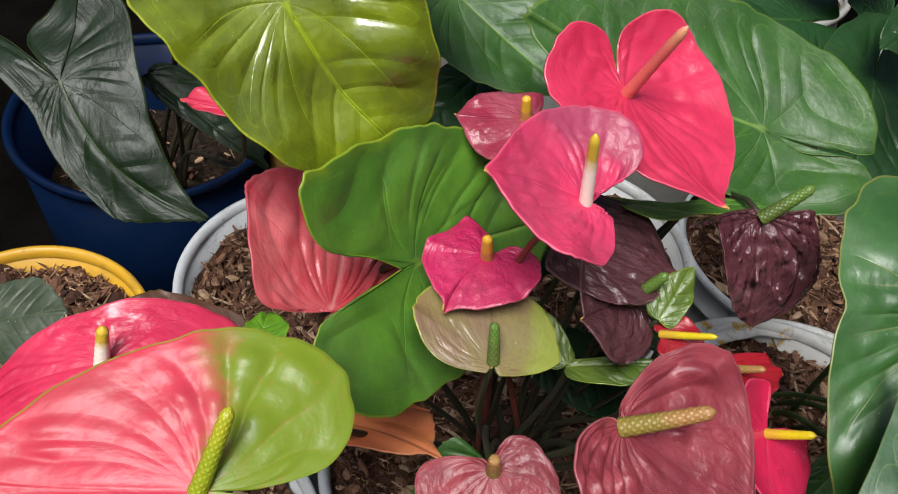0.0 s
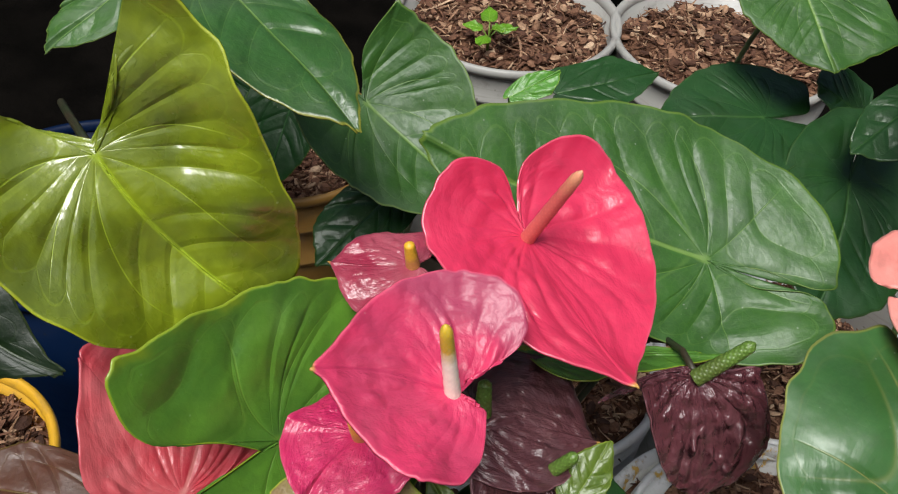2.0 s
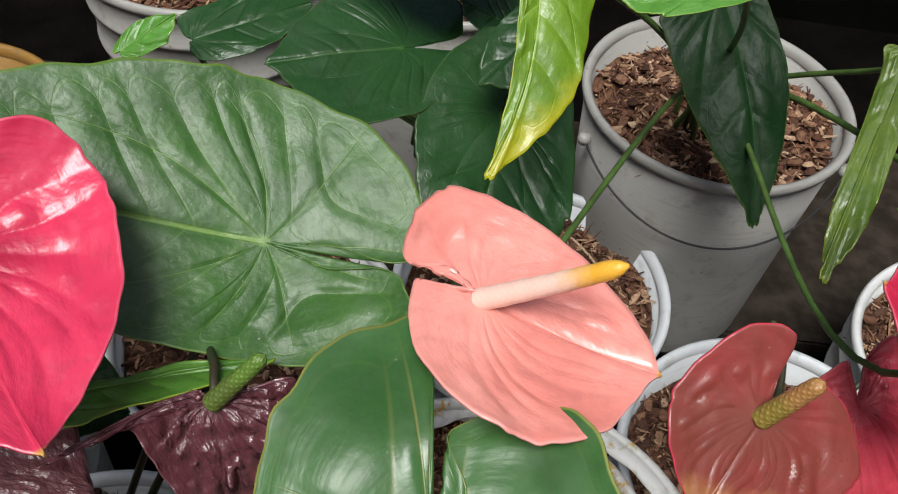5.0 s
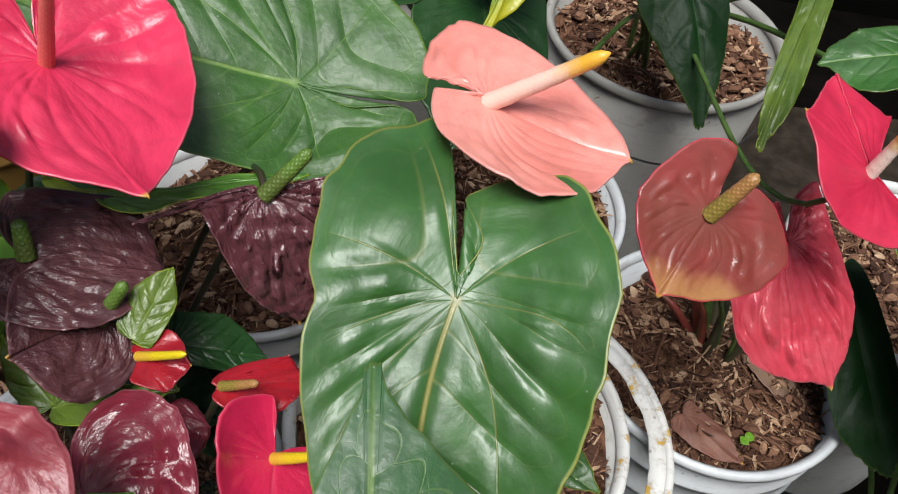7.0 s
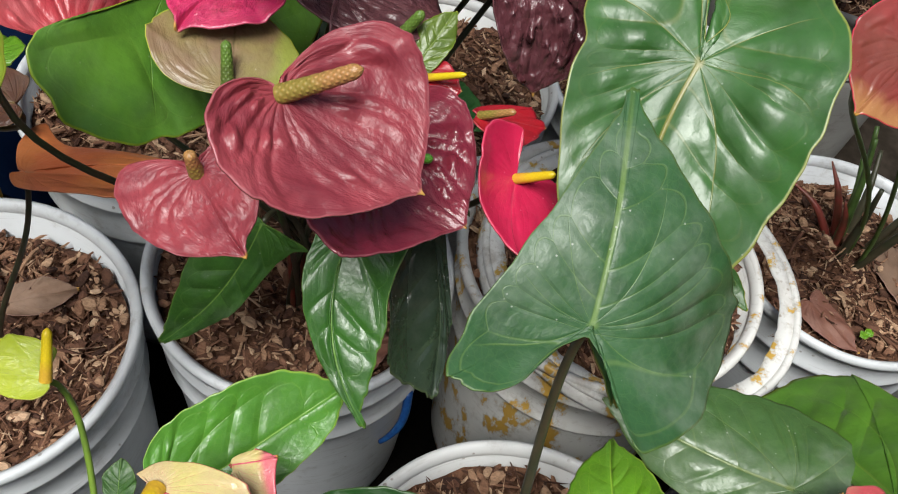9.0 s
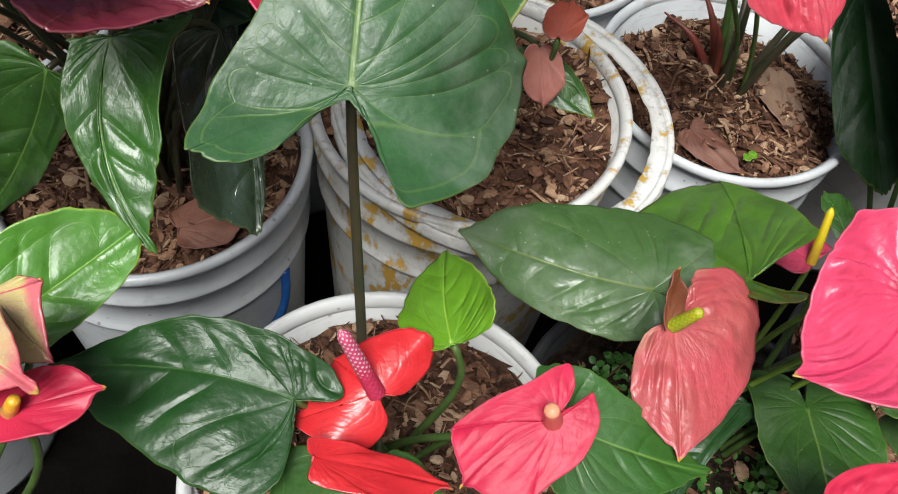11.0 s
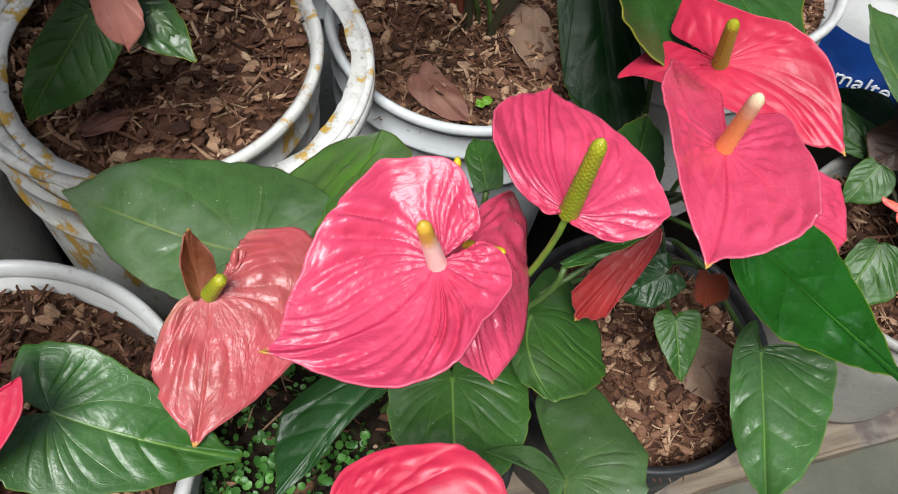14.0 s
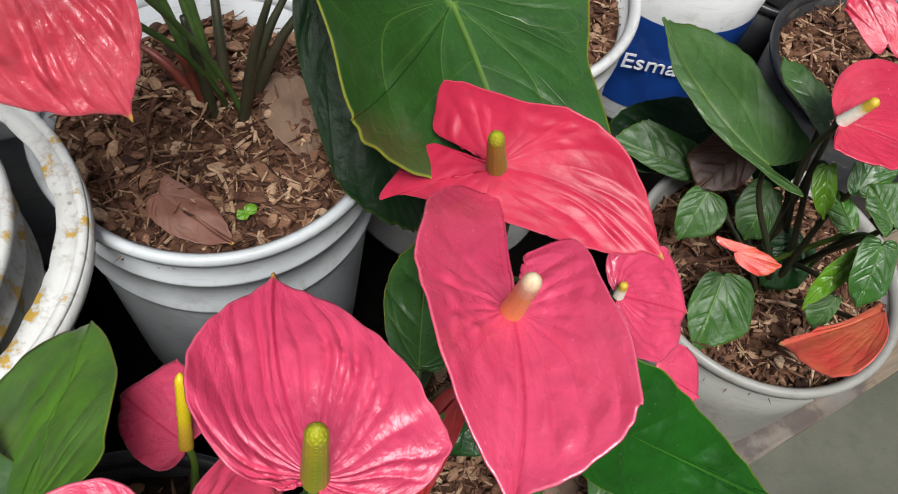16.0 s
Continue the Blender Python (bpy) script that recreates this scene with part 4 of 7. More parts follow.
def mulch(x, y, z, r, seed, count=1500, mound=0.012, label="brown bark mulch filling a planted pail", soil_mat=None):
    """Potting bark: a rough disc with loose chips on it."""
    rng = np.random.RandomState(seed)
    rings, sides = 14, 56
    verts, faces = [(x, y, z + mound)], []
    ph = rng.uniform(0, 6.3, 8)
    for i in range(1, rings + 1):
        rr = r * i / rings
        for k in range(sides):
            a = 2 * PI * k / sides
            px, py = rr * math.cos(a), rr * math.sin(a)
            h = mound * (1 - (i / rings) ** 2) + 0.004 * (math.sin(55 * px + ph[0]) + math.sin(48 * py + ph[1]) + math.sin(80 * (px + py) + ph[2])) + rng.uniform(-0.003, 0.003)
            verts.append((x + px, y + py, z + h))
    faces += [(0, 1 + k, 1 + (k + 1) % sides) for k in range(sides)]
    for i in range(rings - 1):
        a, b = 1 + i * sides, 1 + (i + 1) * sides
        faces += [(a + k, b + k, b + (k + 1) % sides, a + (k + 1) % sides) for k in range(sides)]
    soil = mesh_object("bark_mulch", verts, faces, soil_mat or SOIL)
    tagged(soil, label, "mulch", "potting bark", "stuff")
    cv, cf = [], []

    def height(px, py):
        rr = math.hypot(px, py)
        return mound * (1 - (rr / r) ** 2) + 0.004 * (math.sin(55 * px + ph[0]) + math.sin(48 * py + ph[1]) + math.sin(80 * (px + py) + ph[2]))

    for c in range(int(count * 1.5)):
        rr, a = r * 0.97 * math.sqrt(rng.rand()), rng.uniform(0, 2 * PI)
        px, py = rr * math.cos(a), rr * math.sin(a)
        kind = rng.rand()
        if kind < 0.52:
            ln, wd, th = 0.007 + 0.042 * rng.rand() ** 2.2, rng.uniform(0.0008, 0.0030), rng.uniform(0.0006, 0.0018)
        elif kind < 0.89:
            ln = 0.003 + 0.017 * rng.rand() ** 2.0
            wd, th = ln * rng.uniform(0.25, 0.6), rng.uniform(0.0009, 0.0026)
        elif kind < 0.955:
            ln = rng.uniform(0.014, 0.030)
            wd, th = ln * rng.uniform(0.28, 0.55), rng.uniform(0.0008, 0.002)
        else:
            ln = rng.uniform(0.009, 0.020)
            wd = ln * rng.uniform(0.5, 0.75)
            th = wd * 0.75
        lift = 0.3 * th if kind >= 0.955 else 0.0
        m = Matrix.Translation((x + px, y + py, z + height(px, py) + 0.002 + lift + rng.uniform(0, 0.006))) @ Euler((rng.normal(0, 0.36), rng.normal(0, 0.36), rng.uniform(0, 6.3))).to_matrix().to_4x4()
        n0 = len(cv)
        k6 = 6 if kind < 0.955 else 8
        jag = rng.uniform(0.55, 1.2, k6) if kind < 0.955 else rng.uniform(0.9, 1.08, k6)
        bow, arch = rng.uniform(-0.12, 0.12) * ln, rng.uniform(-0.05, 0.16) * ln
        layers = ((-1, 1.0), (1, 0.82)) if kind < 0.955 else ((-0.6, 0.75), (0.0, 1.0), (0.75, 0.62))
        for zz, j in layers:
            for k in range(k6):
                a6 = 2 * PI * (k + 0.3) / k6
                cx, cy = math.cos(a6) * ln / 2 * jag[k] * j, math.sin(a6) * wd / 2 * jag[k] * j
                cv.append(m @ Vector((cx, cy + bow * (2 * cx / ln) ** 2, zz * th / 2 + 0.15 * th * jag[k] - arch * (2 * cy / wd) ** 2 * 0.4)))
        cf.append(tuple(n0 + k for k in range(k6))[::-1])
        cf.append(tuple(n0 + (len(layers) - 1) * k6 + k for k in range(k6)))
        for w in range(len(layers) - 1):
            o = n0 + w * k6
            cf += [(o + k, o + (k + 1) % k6, o + k6 + (k + 1) % k6, o + k6 + k) for k in range(k6)]
    # twigs and pale root fibres
    for c in range(26 if count > 500 else 3):
        rr, a = r * 0.8 * math.sqrt(rng.rand()), rng.uniform(0, 2 * PI)
        px, py, g = rr * math.cos(a), rr * math.sin(a), rng.uniform(0, 2 * PI)
        ln, rad = (rng.uniform(0.025, 0.085), rng.uniform(0.0009, 0.0024)) if c % 2 else (rng.uniform(0.02, 0.06), 0.0005)
        pts, turn = [], rng.normal(0, 0.25 if c % 2 else 1.4)
        for k in range(7):
            h = k / 6 - 0.5
            qx, qy = px + ln * h * math.cos(g + turn * h), py + ln * h * math.sin(g + turn * h)
            if math.hypot(qx, qy) < r * 0.95:
                pts.append((x + qx, y + qy, z + height(qx, qy) + 0.006 + 0.002 * math.sin(5 * h + c)))
        if len(pts) > 3:
            tv, tf = tube(pts, (rad, rad * 0.7), 6)
            n0 = len(cv)
            cv += [Vector(p) for p in tv]
            cf += [tuple(n0 + i for i in f) for f in tf]
    ch = mesh_object("bark_chips", cv, cf, CHIPS, soil, smooth=False)
    tagged(ch, "loose chips of brown bark", kind="stuff")
    return soil

# ---- setting ----
def sheet(name, size, z, mat, label):
    n = 40
    c = np.concatenate([-np.geomspace(size, 0.3, n // 2), np.geomspace(0.3, size, n // 2)])
    verts = [(x, y, z) for y in c for x in c]
    faces = [(j * n + i, j * n + i + 1, (j + 1) * n + i + 1, (j + 1) * n + i) for j in range(n - 1) for i in range(n - 1)]
    return tagged(mesh_object(name, verts, faces, mat), label, "ground", "", "structure")


sheet("ground", 300.0, 0.0, EARTH, "earth under and behind the pots, coloured near-black for shade")


def board(name, x, y, z, turn, lx, ly, lz, mat, label):
    """A worn plank with chipped, rounded edges."""
    bm = bmesh.new()
    bmesh.ops.create_cube(bm, size=1.0, matrix=Matrix.Diagonal((lx, ly, lz, 1)))
    bmesh.ops.subdivide_edges(bm, edges=[e for e in bm.edges if abs(e.verts[0].co.x - e.verts[1].co.x) > 0.01], cuts=24)
    bmesh.ops.bevel(bm, geom=[e for e in bm.edges if e.calc_face_angle(0) > 1.0], offset=0.004, segments=2, affect="EDGES")
    rng = random.Random(5)
    for v in bm.verts:
        v.co += Vector((0, rng.uniform(-0.0015, 0.0015), rng.uniform(-0.001, 0.001)))
    me = bpy.data.meshes.new(name)
    bm.to_mesh(me)
    bm.free()
    me.materials.append(mat)
    ob = new(name, me)
    ob.matrix_world = pose(x, y, z, 0, 0, turn)
    return tagged(ob, label, "plank")


def wall(name, x0, y0, x1, y1, h, t=0.12):
    """A plain wall with thickness."""
    d = Vector((x1 - x0, y1 - y0, 0)).normalized()
    n = Vector((-d.y, d.x, 0)) * t
    bm = bmesh.new()
    c = [Vector((x0, y0, 0)), Vector((x1, y1, 0)), Vector((x1, y1, 0)) + n, Vector((x0, y0, 0)) + n]
    lo, hi = [bm.verts.new(q) for q in c], [bm.verts.new(q + Vector((0, 0, h))) for q in c]
    bm.faces.new(lo[::-1])
    bm.faces.new(hi)
    for k in range(4):
        bm.faces.new((lo[k], lo[(k + 1) % 4], hi[(k + 1) % 4], hi[k]))
    me = bpy.data.meshes.new(name)
    bm.to_mesh(me)
    bm.free()
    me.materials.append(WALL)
    tagged(new(name, me), "added near-black wall that blocks low sky light", "wall", "", "structure")


# Added walls: they hold off low sky light and deepen the gaps.
wall("shade_wall_north", 3.0, 1.5, -2.0, 1.5, 1.35)
wall("shade_wall_east", 3.0, -2.6, 3.0, 1.5, 2.0)
wall("shade_wall_south", -2.0, -2.6, 3.0, -2.6, 1.7)
wall("shade_wall_west", -2.0, 1.5, -2.0, -2.6, 2.2)
board("plank", 1.40, -0.145, 0.018, 25, 1.1, 0.15, 0.034, WOOD, "weathered grey-brown wooden plank under the pots")
board("bench_plank", 0.55, 0.50, 0.155, 3, 2.0, 0.40, 0.03, SHADEWOOD, "wooden bench plank under the rear pails, coloured near-black for shade")
for bx in (-0.3, 0.55, 1.4):
    board("bench_block", bx, 0.50, 0.07, 90, 0.3, 0.14, 0.138, SHADEWOOD, "block under the bench plank, coloured near-black for shade")

# ---- pots ----
pot("plant_bucket", 0.619, -0.487, 0.380, 0.149, WHITE, "white plastic pail with a worn rim", h=0.36)
pot("plant_bucket", 0.618, -0.139, 0.416, 0.153, STAINED, "white plastic pail with yellow paint stains and a loose lid ring", h=0.39)
pot("plant_bucket", 0.884, 0.025, 0.358, 0.147, GREY, "pale grey ribbed plastic pail with fresh bark", h=0.35)
pot("plant_bucket", 0.338, -0.239, 0.373, 0.150, GREY, "pale grey plastic pail with a crowded anthurium", h=0.36)
pot("plant_bucket", 0.097, -0.418, 0.365, 0.150, GREY, "pale grey ribbed plastic pail half filled with bark", h=0.36)
pot("plant_bucket", 0.098, -0.083, 0.370, 0.150, GREY, "pale grey ribbed plastic pail behind the others", h=0.36)
pot("plant_bucket", 0.370, 0.084, 0.370, 0.150, WHITE, "white plastic pail behind the crowded anthurium", h=0.36)
pot("plant_bucket", 0.640, 0.190, 0.370, 0.150, GREY, "grey plastic pail under broad leaves", h=0.36)
pot("plant_bucket", 1.130, 0.180, 0.370, 0.150, WHITE, "white plastic pail with a smooth rim", h=0.36)
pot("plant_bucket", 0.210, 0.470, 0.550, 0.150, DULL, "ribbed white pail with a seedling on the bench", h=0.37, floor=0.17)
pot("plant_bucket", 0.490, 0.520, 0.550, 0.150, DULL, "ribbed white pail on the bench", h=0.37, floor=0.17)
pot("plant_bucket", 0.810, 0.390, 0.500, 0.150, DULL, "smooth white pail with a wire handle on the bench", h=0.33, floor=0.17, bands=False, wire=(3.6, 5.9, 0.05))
pot("plant_pot", -0.106, -0.292, 0.420, 0.120, YELLOW, "bright yellow plastic pot with bark", h=0.24, bands=False, category="pot", floor=0.18)
pot("plant_pot", -0.195, 0.075, 0.400, 0.170, BLUE, "blue plastic tub with a leafy plant, colour darkened for shade", h=0.40, bands=False, category="pot")
pot("plant_pot", 0.031, 0.176, 0.500, 0.120, OCHRE, "ochre yellow ribbed plastic pot", h=0.30, category="pot", floor=0.2)
pot("plant_pot", 0.850, -0.390, 0.330, 0.140, BLACK, "black plastic pot with mossy soil", h=0.30, bands=False, category="pot", floor=0.03)
pot("plant_pot", 1.100, -0.250, 0.260, 0.125, BLACK, "dark grey plastic pot on the plank", h=0.225, bands=False, category="pot", floor=0.035)
pot("plant_pot", 1.387, -0.084, 0.267, 0.130, DULL, "grey plastic pot with light bark", h=0.23, bands=False, category="pot", floor=0.035)
for k, (px, py, pz, pr) in enumerate(((0.619, -0.487, 0.350, 0.136), (0.618, -0.139, 0.388, 0.140), (0.884, 0.025, 0.318, 0.133), (0.338, -0.239, 0.345, 0.137), (0.097, -0.418, 0.322, 0.135), (0.098, -0.083, 0.330, 0.136), (0.370, 0.084, 0.335, 0.136), (0.64, 0.19, 0.335, 0.136), (1.13, 0.18, 0.335, 0.136), (0.21, 0.47, 0.518, 0.137), (0.49, 0.52, 0.518, 0.137), (0.81, 0.39, 0.462, 0.136), (-0.106, -0.292, 0.390, 0.110), (-0.195, 0.075, 0.270, 0.150), (0.031, 0.176, 0.425, 0.106), (0.850, -0.390, 0.295, 0.129), (1.10, -0.25, 0.225, 0.114), (1.387, -0.084, 0.235, 0.119))):
    if k in (13, 15):
        # In the tub the black soil stands in for shade inside it.
        mulch(px, py, pz, pr, k, 160, soil_mat=PEAT_SHADE, label="dark peat soil, painted shade in the tub, with a few bark chips")
    else:
        mulch(px, py, pz, pr, k)

# ---- plants ----
def plant(key, x, y, z, label):
    PLANTS[key] = thing("anthurium_plant", (x, y, z), label, "plant", "anthuriums")


plant("K", 0.36, -0.26, 0.35, "crowded anthurium with red, pink and maroon spathes in a grey pail")
plant("G", 0.12, -0.42, 0.33, "anthurium with large pink and red spathes in a grey pail")
plant("G2", 0.36, -0.62, 0.30, "anthurium with cream and yellow-green spathes")
plant("L", -0.17, 0.06, 0.28, "large-leaved anthurium in a blue tub darkened for shade")
plant("Y", -0.10, -0.29, 0.40, "small-leaved plant in a yellow pot")
plant("H", 0.60, -0.10, 0.39, "anthurium with one broad glossy leaf in a stained pail")
plant("N", 0.61, -0.47, 0.355, "anthurium with coral spathes and an arrow-shaped leaf in a white pail")
plant("M", 0.87, -0.37, 0.30, "anthurium with hot pink puckered spathes in a black pot")
plant("M2", 0.95, -0.50, 0.29, "anthurium with a drooping pink spathe at the front")
plant("R", 0.90, 0.06, 0.33, "anthurium with dull red spathes in a grey pail")
plant("U", 0.78, 0.36, 0.47, "anthurium with a salmon spathe in a white pail")
plant("B", 0.20, 0.10, 0.35, "anthurium with dark green heart-shaped leaves")
plant("C", 0.50, 0.35, 0.40, "anthurium with broad dusty green leaves")
plant("W", 1.10, -0.10, 0.24, "anthurium with hot pink spathes and long green leaves")
plant("W2", 1.39, -0.09, 0.25, "anthurium with small leaves and red spathes in a dark pot")

# concrete apron in front of the plank
def apron():
    bm = bmesh.new()
    nx, ny = 60, 40
    rng = random.Random(3)
    grid = [[bm.verts.new((0.55 + 2.4 * i / nx, -1.9 + 1.78 * j / ny + 0.465 * (2.4 * i / nx - 0.85) * 0.9 * (j / ny), 0.006 + rng.uniform(-0.001, 0.001))) for i in range(nx + 1)] for j in range(ny + 1)]
    for j in range(ny):
        for i in range(nx):
            bm.faces.new((grid[j][i], grid[j][i + 1], grid[j + 1][i + 1], grid[j + 1][i]))
    ext = bmesh.ops.extrude_face_region(bm, geom=bm.faces[:])
    bmesh.ops.translate(bm, verts=[g for g in ext["geom"] if isinstance(g, bmesh.types.BMVert)], vec=(0, 0, -0.02))
    bmesh.ops.recalc_face_normals(bm, faces=bm.faces)
    me = bpy.data.meshes.new("pavement")
    bm.to_mesh(me)
    bm.free()
    me.materials.append(GROUND)
    tagged(new("pavement", me), "rough grey concrete floor with green algae stains", "pavement", "", "structure")


apron()

# ---- leaves and flowers, plant by plant ----

flower('K', 'red', (0.3735, -0.1952, 0.7927), (0.4424, -0.2649, 0.7725), (0.4151, 0.0509, 0.9083), (0.6495, -0.1343, 0.3061, -0.4346, 0.5966, -0.0771, 0.3396, -0.3954), 'glossy coral-red heart spathe', sp=(0.3946, -0.2074, 0.8553), spm='sp_rose', spr=0.0042, veins=7, rings=44, fineness=10, cup=(0.4064, -0.0973), droop=-0.104, puff=2.4, stem='dark', full=0.93, notch=(0.2752, 0.0266), back=-0.682, bend=-0.005)
flower('K', 'pink', (0.3676, -0.3082, 0.7994), (0.3103, -0.3362, 0.816), (0.5079, -0.1056, 0.8549), (0.7146, 0.2846, 0.1579, -0.2239, 0.826, -0.1087, 0.4546, -0.4983), 'dusty rose puckered spathe', sp=(0.3629, -0.3136, 0.8484), spm='sp_cream', spr=0.0038, stem='red', veins=8, rings=44, fineness=10, puff=2.4, full=0.528, notch=(0.6329, 0.3178), cup=(0.3242, 0.1608), droop=-0.243, back=-0.317, bend=0.154)
flower('K', 'maroonpink', (0.3168, -0.2162, 0.7707), (0.2728, -0.2311, 0.7701), (0.0593, -0.1929, 0.9794), (0.7115, 0.3339, 0.469, -0.2375, 0.5159, 0.2256, 0.432, -0.2829), 'small dull maroon-pink spathe', sp=(0.3147, -0.2183, 0.7883), spm='sp_orange', spr=0.004, puff=2.2, stem='red', full=0.937, notch=(0.4498, 0.16), cup=(-0.0577, -0.0644), droop=0.014, back=0.067, bend=-0.057)
flower('K', 'magenta', (0.3204, -0.3011, 0.7267), (0.3081, -0.3479, 0.7301), (-0.0451, -0.2584, 0.965), (0.7632, 0.2182, 0.3613, -0.391, 0.6456, 0.2842, 0.524, -0.4747), 'small magenta ruffled spathe', sp=(0.3193, -0.3072, 0.75), spm='sp_orange', spr=0.0042, puff=2.2, wave=0.004, stem='red', full=0.777, notch=(0.3656, 0.2047), cup=(0.0462, 0.067), droop=0.087, back=-0.086, bend=0.124)
flower('K', 'olivebrown', (0.3431, -0.3586, 0.7047), (0.3219, -0.3026, 0.7218), (0.0943, -0.0116, 0.9955), (0.7768, 0.4554, 0.117, -0.1057, 0.6624, 0.0733, 0.09, -0.1361), 'bronze spathe fading to olive green', sp=(0.338, -0.3475, 0.7265), spm='sp_green', puff=0.6, spr=0.004, stem='dark', full=0.997, notch=(0.4254, 0.161), cup=(0.0306, -0.0562), droop=0.07, back=0.028, bend=0.049)
flower('K', 'dullred', (0.2351, -0.3422, 0.6826), (0.2014, -0.256, 0.7308), (0.5007, -0.2944, 0.814), (0.6361, 0.6298, 0.3853, -0.02, 0.4496, 0.6345, 0.0312, -0.02), 'dull red spathe with pale streaks', puff=2.6, rings=40, fineness=10, stem='dark', full=1.235, notch=(0.3713, 0.1728), cup=(0.177, 0.0521), droop=0.09, back=0.061, bend=0.164)
flower('K', 'maroonpink2', (0.4107, -0.4317, 0.7895), (0.4763, -0.4336, 0.754), (0.2237, -0.2388, 0.9449), (0.7482, 0.3615, 0.1654, -0.0607, 0.6602, 0.1447, 0.2916, -0.2867), 'broad maroon-pink spathe with puckered veins', sp=(0.4438, -0.4248, 0.8118), spm='sp_olive', spr=0.0046, rings=46, fineness=11, veins=8, puff=3.6, knobs=0.9, stem='dark', full=0.749, notch=(0.5163, 0.0754), cup=(0.2269, 0.2232), droop=-0.129, back=-0.613, bend=-0.016)
flower('K', 'maroonpink2', (0.3617, -0.4291, 0.7119), (0.4045, -0.4629, 0.7053), (0.1662, -0.6437, 0.7471), (0.5042, 0.2078, 0.2968, -0.1805, 0.7398, -0.0082, 0.5092, -0.4297), 'small maroon-pink puckered spathe', sp=(0.3606, -0.4317, 0.7289), spm='sp_olive', spr=0.0042, rings=46, fineness=11, veins=8, puff=3.6, knobs=0.9, stem='dark', full=0.77, notch=(0.5433, 0.1326), cup=(-0.0549, 0.1551), droop=-0.021, back=-0.01, bend=0.06)
flower('K', 'maroon', (0.4484, -0.376, 0.7117), (0.4993, -0.4002, 0.7083), (0.1089, -0.2112, 0.9714), (0.9093, 0.022, 0.5654, -0.4973, 1.1531, 0.498, 1.0149, -0.1267), 'dark maroon glossy spathe', sp=(0.4698, -0.3737, 0.7177), spm='sp_green2', rings=46, fineness=11, veins=8, puff=3.6, knobs=0.9, spr=0.0036, stem='dark', full=0.645, notch=(0.455, 0.16), cup=(0.1434, 0.3489), droop=0.092, back=0.07, bend=0.101)
flower('K', 'crimson', (0.5137, -0.3242, 0.6705), (0.5246, -0.3732, 0.6522), (0.4067, -0.1535, 0.9005), (0.5929, 0.0879, 0.3422, -0.1135, 0.6299, -0.2464, 0.112, -0.5817), sp=(0.5347, -0.3298, 0.6908), spm='sp_yellow', puff=0.9, spr=0.0034, stem='dark', full=0.863, notch=(0.4338, 0.0795), cup=(0.0682, 0.4234), droop=-0.279, back=-0.2, bend=0.09)
flower('K', 'darkred', (0.4799, -0.2958, 0.6837), (0.521, -0.2777, 0.6752), (0.2798, 0.0564, 0.9584), (0.3258, 0.7877, 0.1051, -0.0979, 0.3716, 0.4958, 0.1341, -0.1235), sp=(0.5005, -0.3002, 0.7), spm='sp_olive', puff=0.8, spr=0.003, stem='dark', full=0.904, notch=(0.45, 0.16), cup=(0.0069, 0.0018), droop=0.032, back=0.06, bend=0.004)
flower('K', 'darkred', (0.4372, -0.2919, 0.6937), (0.4646, -0.2947, 0.6983), (-0.184, -0.2717, 0.9446), (0.58, 0.2746, 0.23, -0.235, 0.5535, 0.6251, 0.4096, -0.02), sp=(0.4661, -0.299, 0.7144), spm='sp_yellow', puff=0.6, spr=0.0027, stem='dark')
flower('K', 'purple', (0.4813, -0.2047, 0.733), (0.5071, -0.2444, 0.6623), (0.305, -0.9293, 0.2085), (0.4398, 0.4235, 0.3967, -0.02, 0.3843, 0.0106, 0.7009, -0.0929), 'very dark purple crinkled spathe', sp=(0.5042, -0.1929, 0.7599), spm='sp_green', spr=0.005, rings=46, fineness=11, droop=0.191, veins=7, puff=4.5, stem='dark', full=1.306, notch=(0.15, 0.1502), cup=(-0.1278, 0.3882), back=0.088, bend=-0.117)
flower('K', 'purple2', (0.3754, -0.2637, 0.7242), (0.4408, -0.2455, 0.7074), (0.2581, -0.0366, 0.9654), (0.6696, 0.514, 0.4955, -0.2381, 0.5531, 0.3043, 0.3234, -0.3805), 'blackish purple spathe', sp=(0.3729, -0.2562, 0.7432), spm='sp_green', spr=0.005, puff=2.4, veins=7, stem='dark')
flower('K', 'purple2', (0.4126, -0.2763, 0.698), (0.3834, -0.3145, 0.709), (0.0465, -0.6297, 0.7755), (0.756, 0.3667, 0.3473, -0.2388, 0.7577, 0.258, 0.4399, -0.4195), 'dark purple-brown crinkled spathe', sp=(0.4288, -0.2722, 0.7272), spm='sp_green', puff=2.4, veins=7, spr=0.0045, stem='dark', full=1.161, notch=(0.649, 0.1938), cup=(-0.0072, 0.0948), droop=-0.088, back=-0.226, bend=0.055)
flower('K', 'maroon', (0.4414, -0.3111, 0.657), (0.4619, -0.3349, 0.6496), (0.2243, -0.1072, 0.9686), (0.8956, 0.4043, 0.6628, -0.246, 0.44, 0.1653, 0.05, -0.29), sp=(0.4499, -0.3129, 0.6688), spm='sp_green', spr=0.004, puff=1.4, stem='dark')
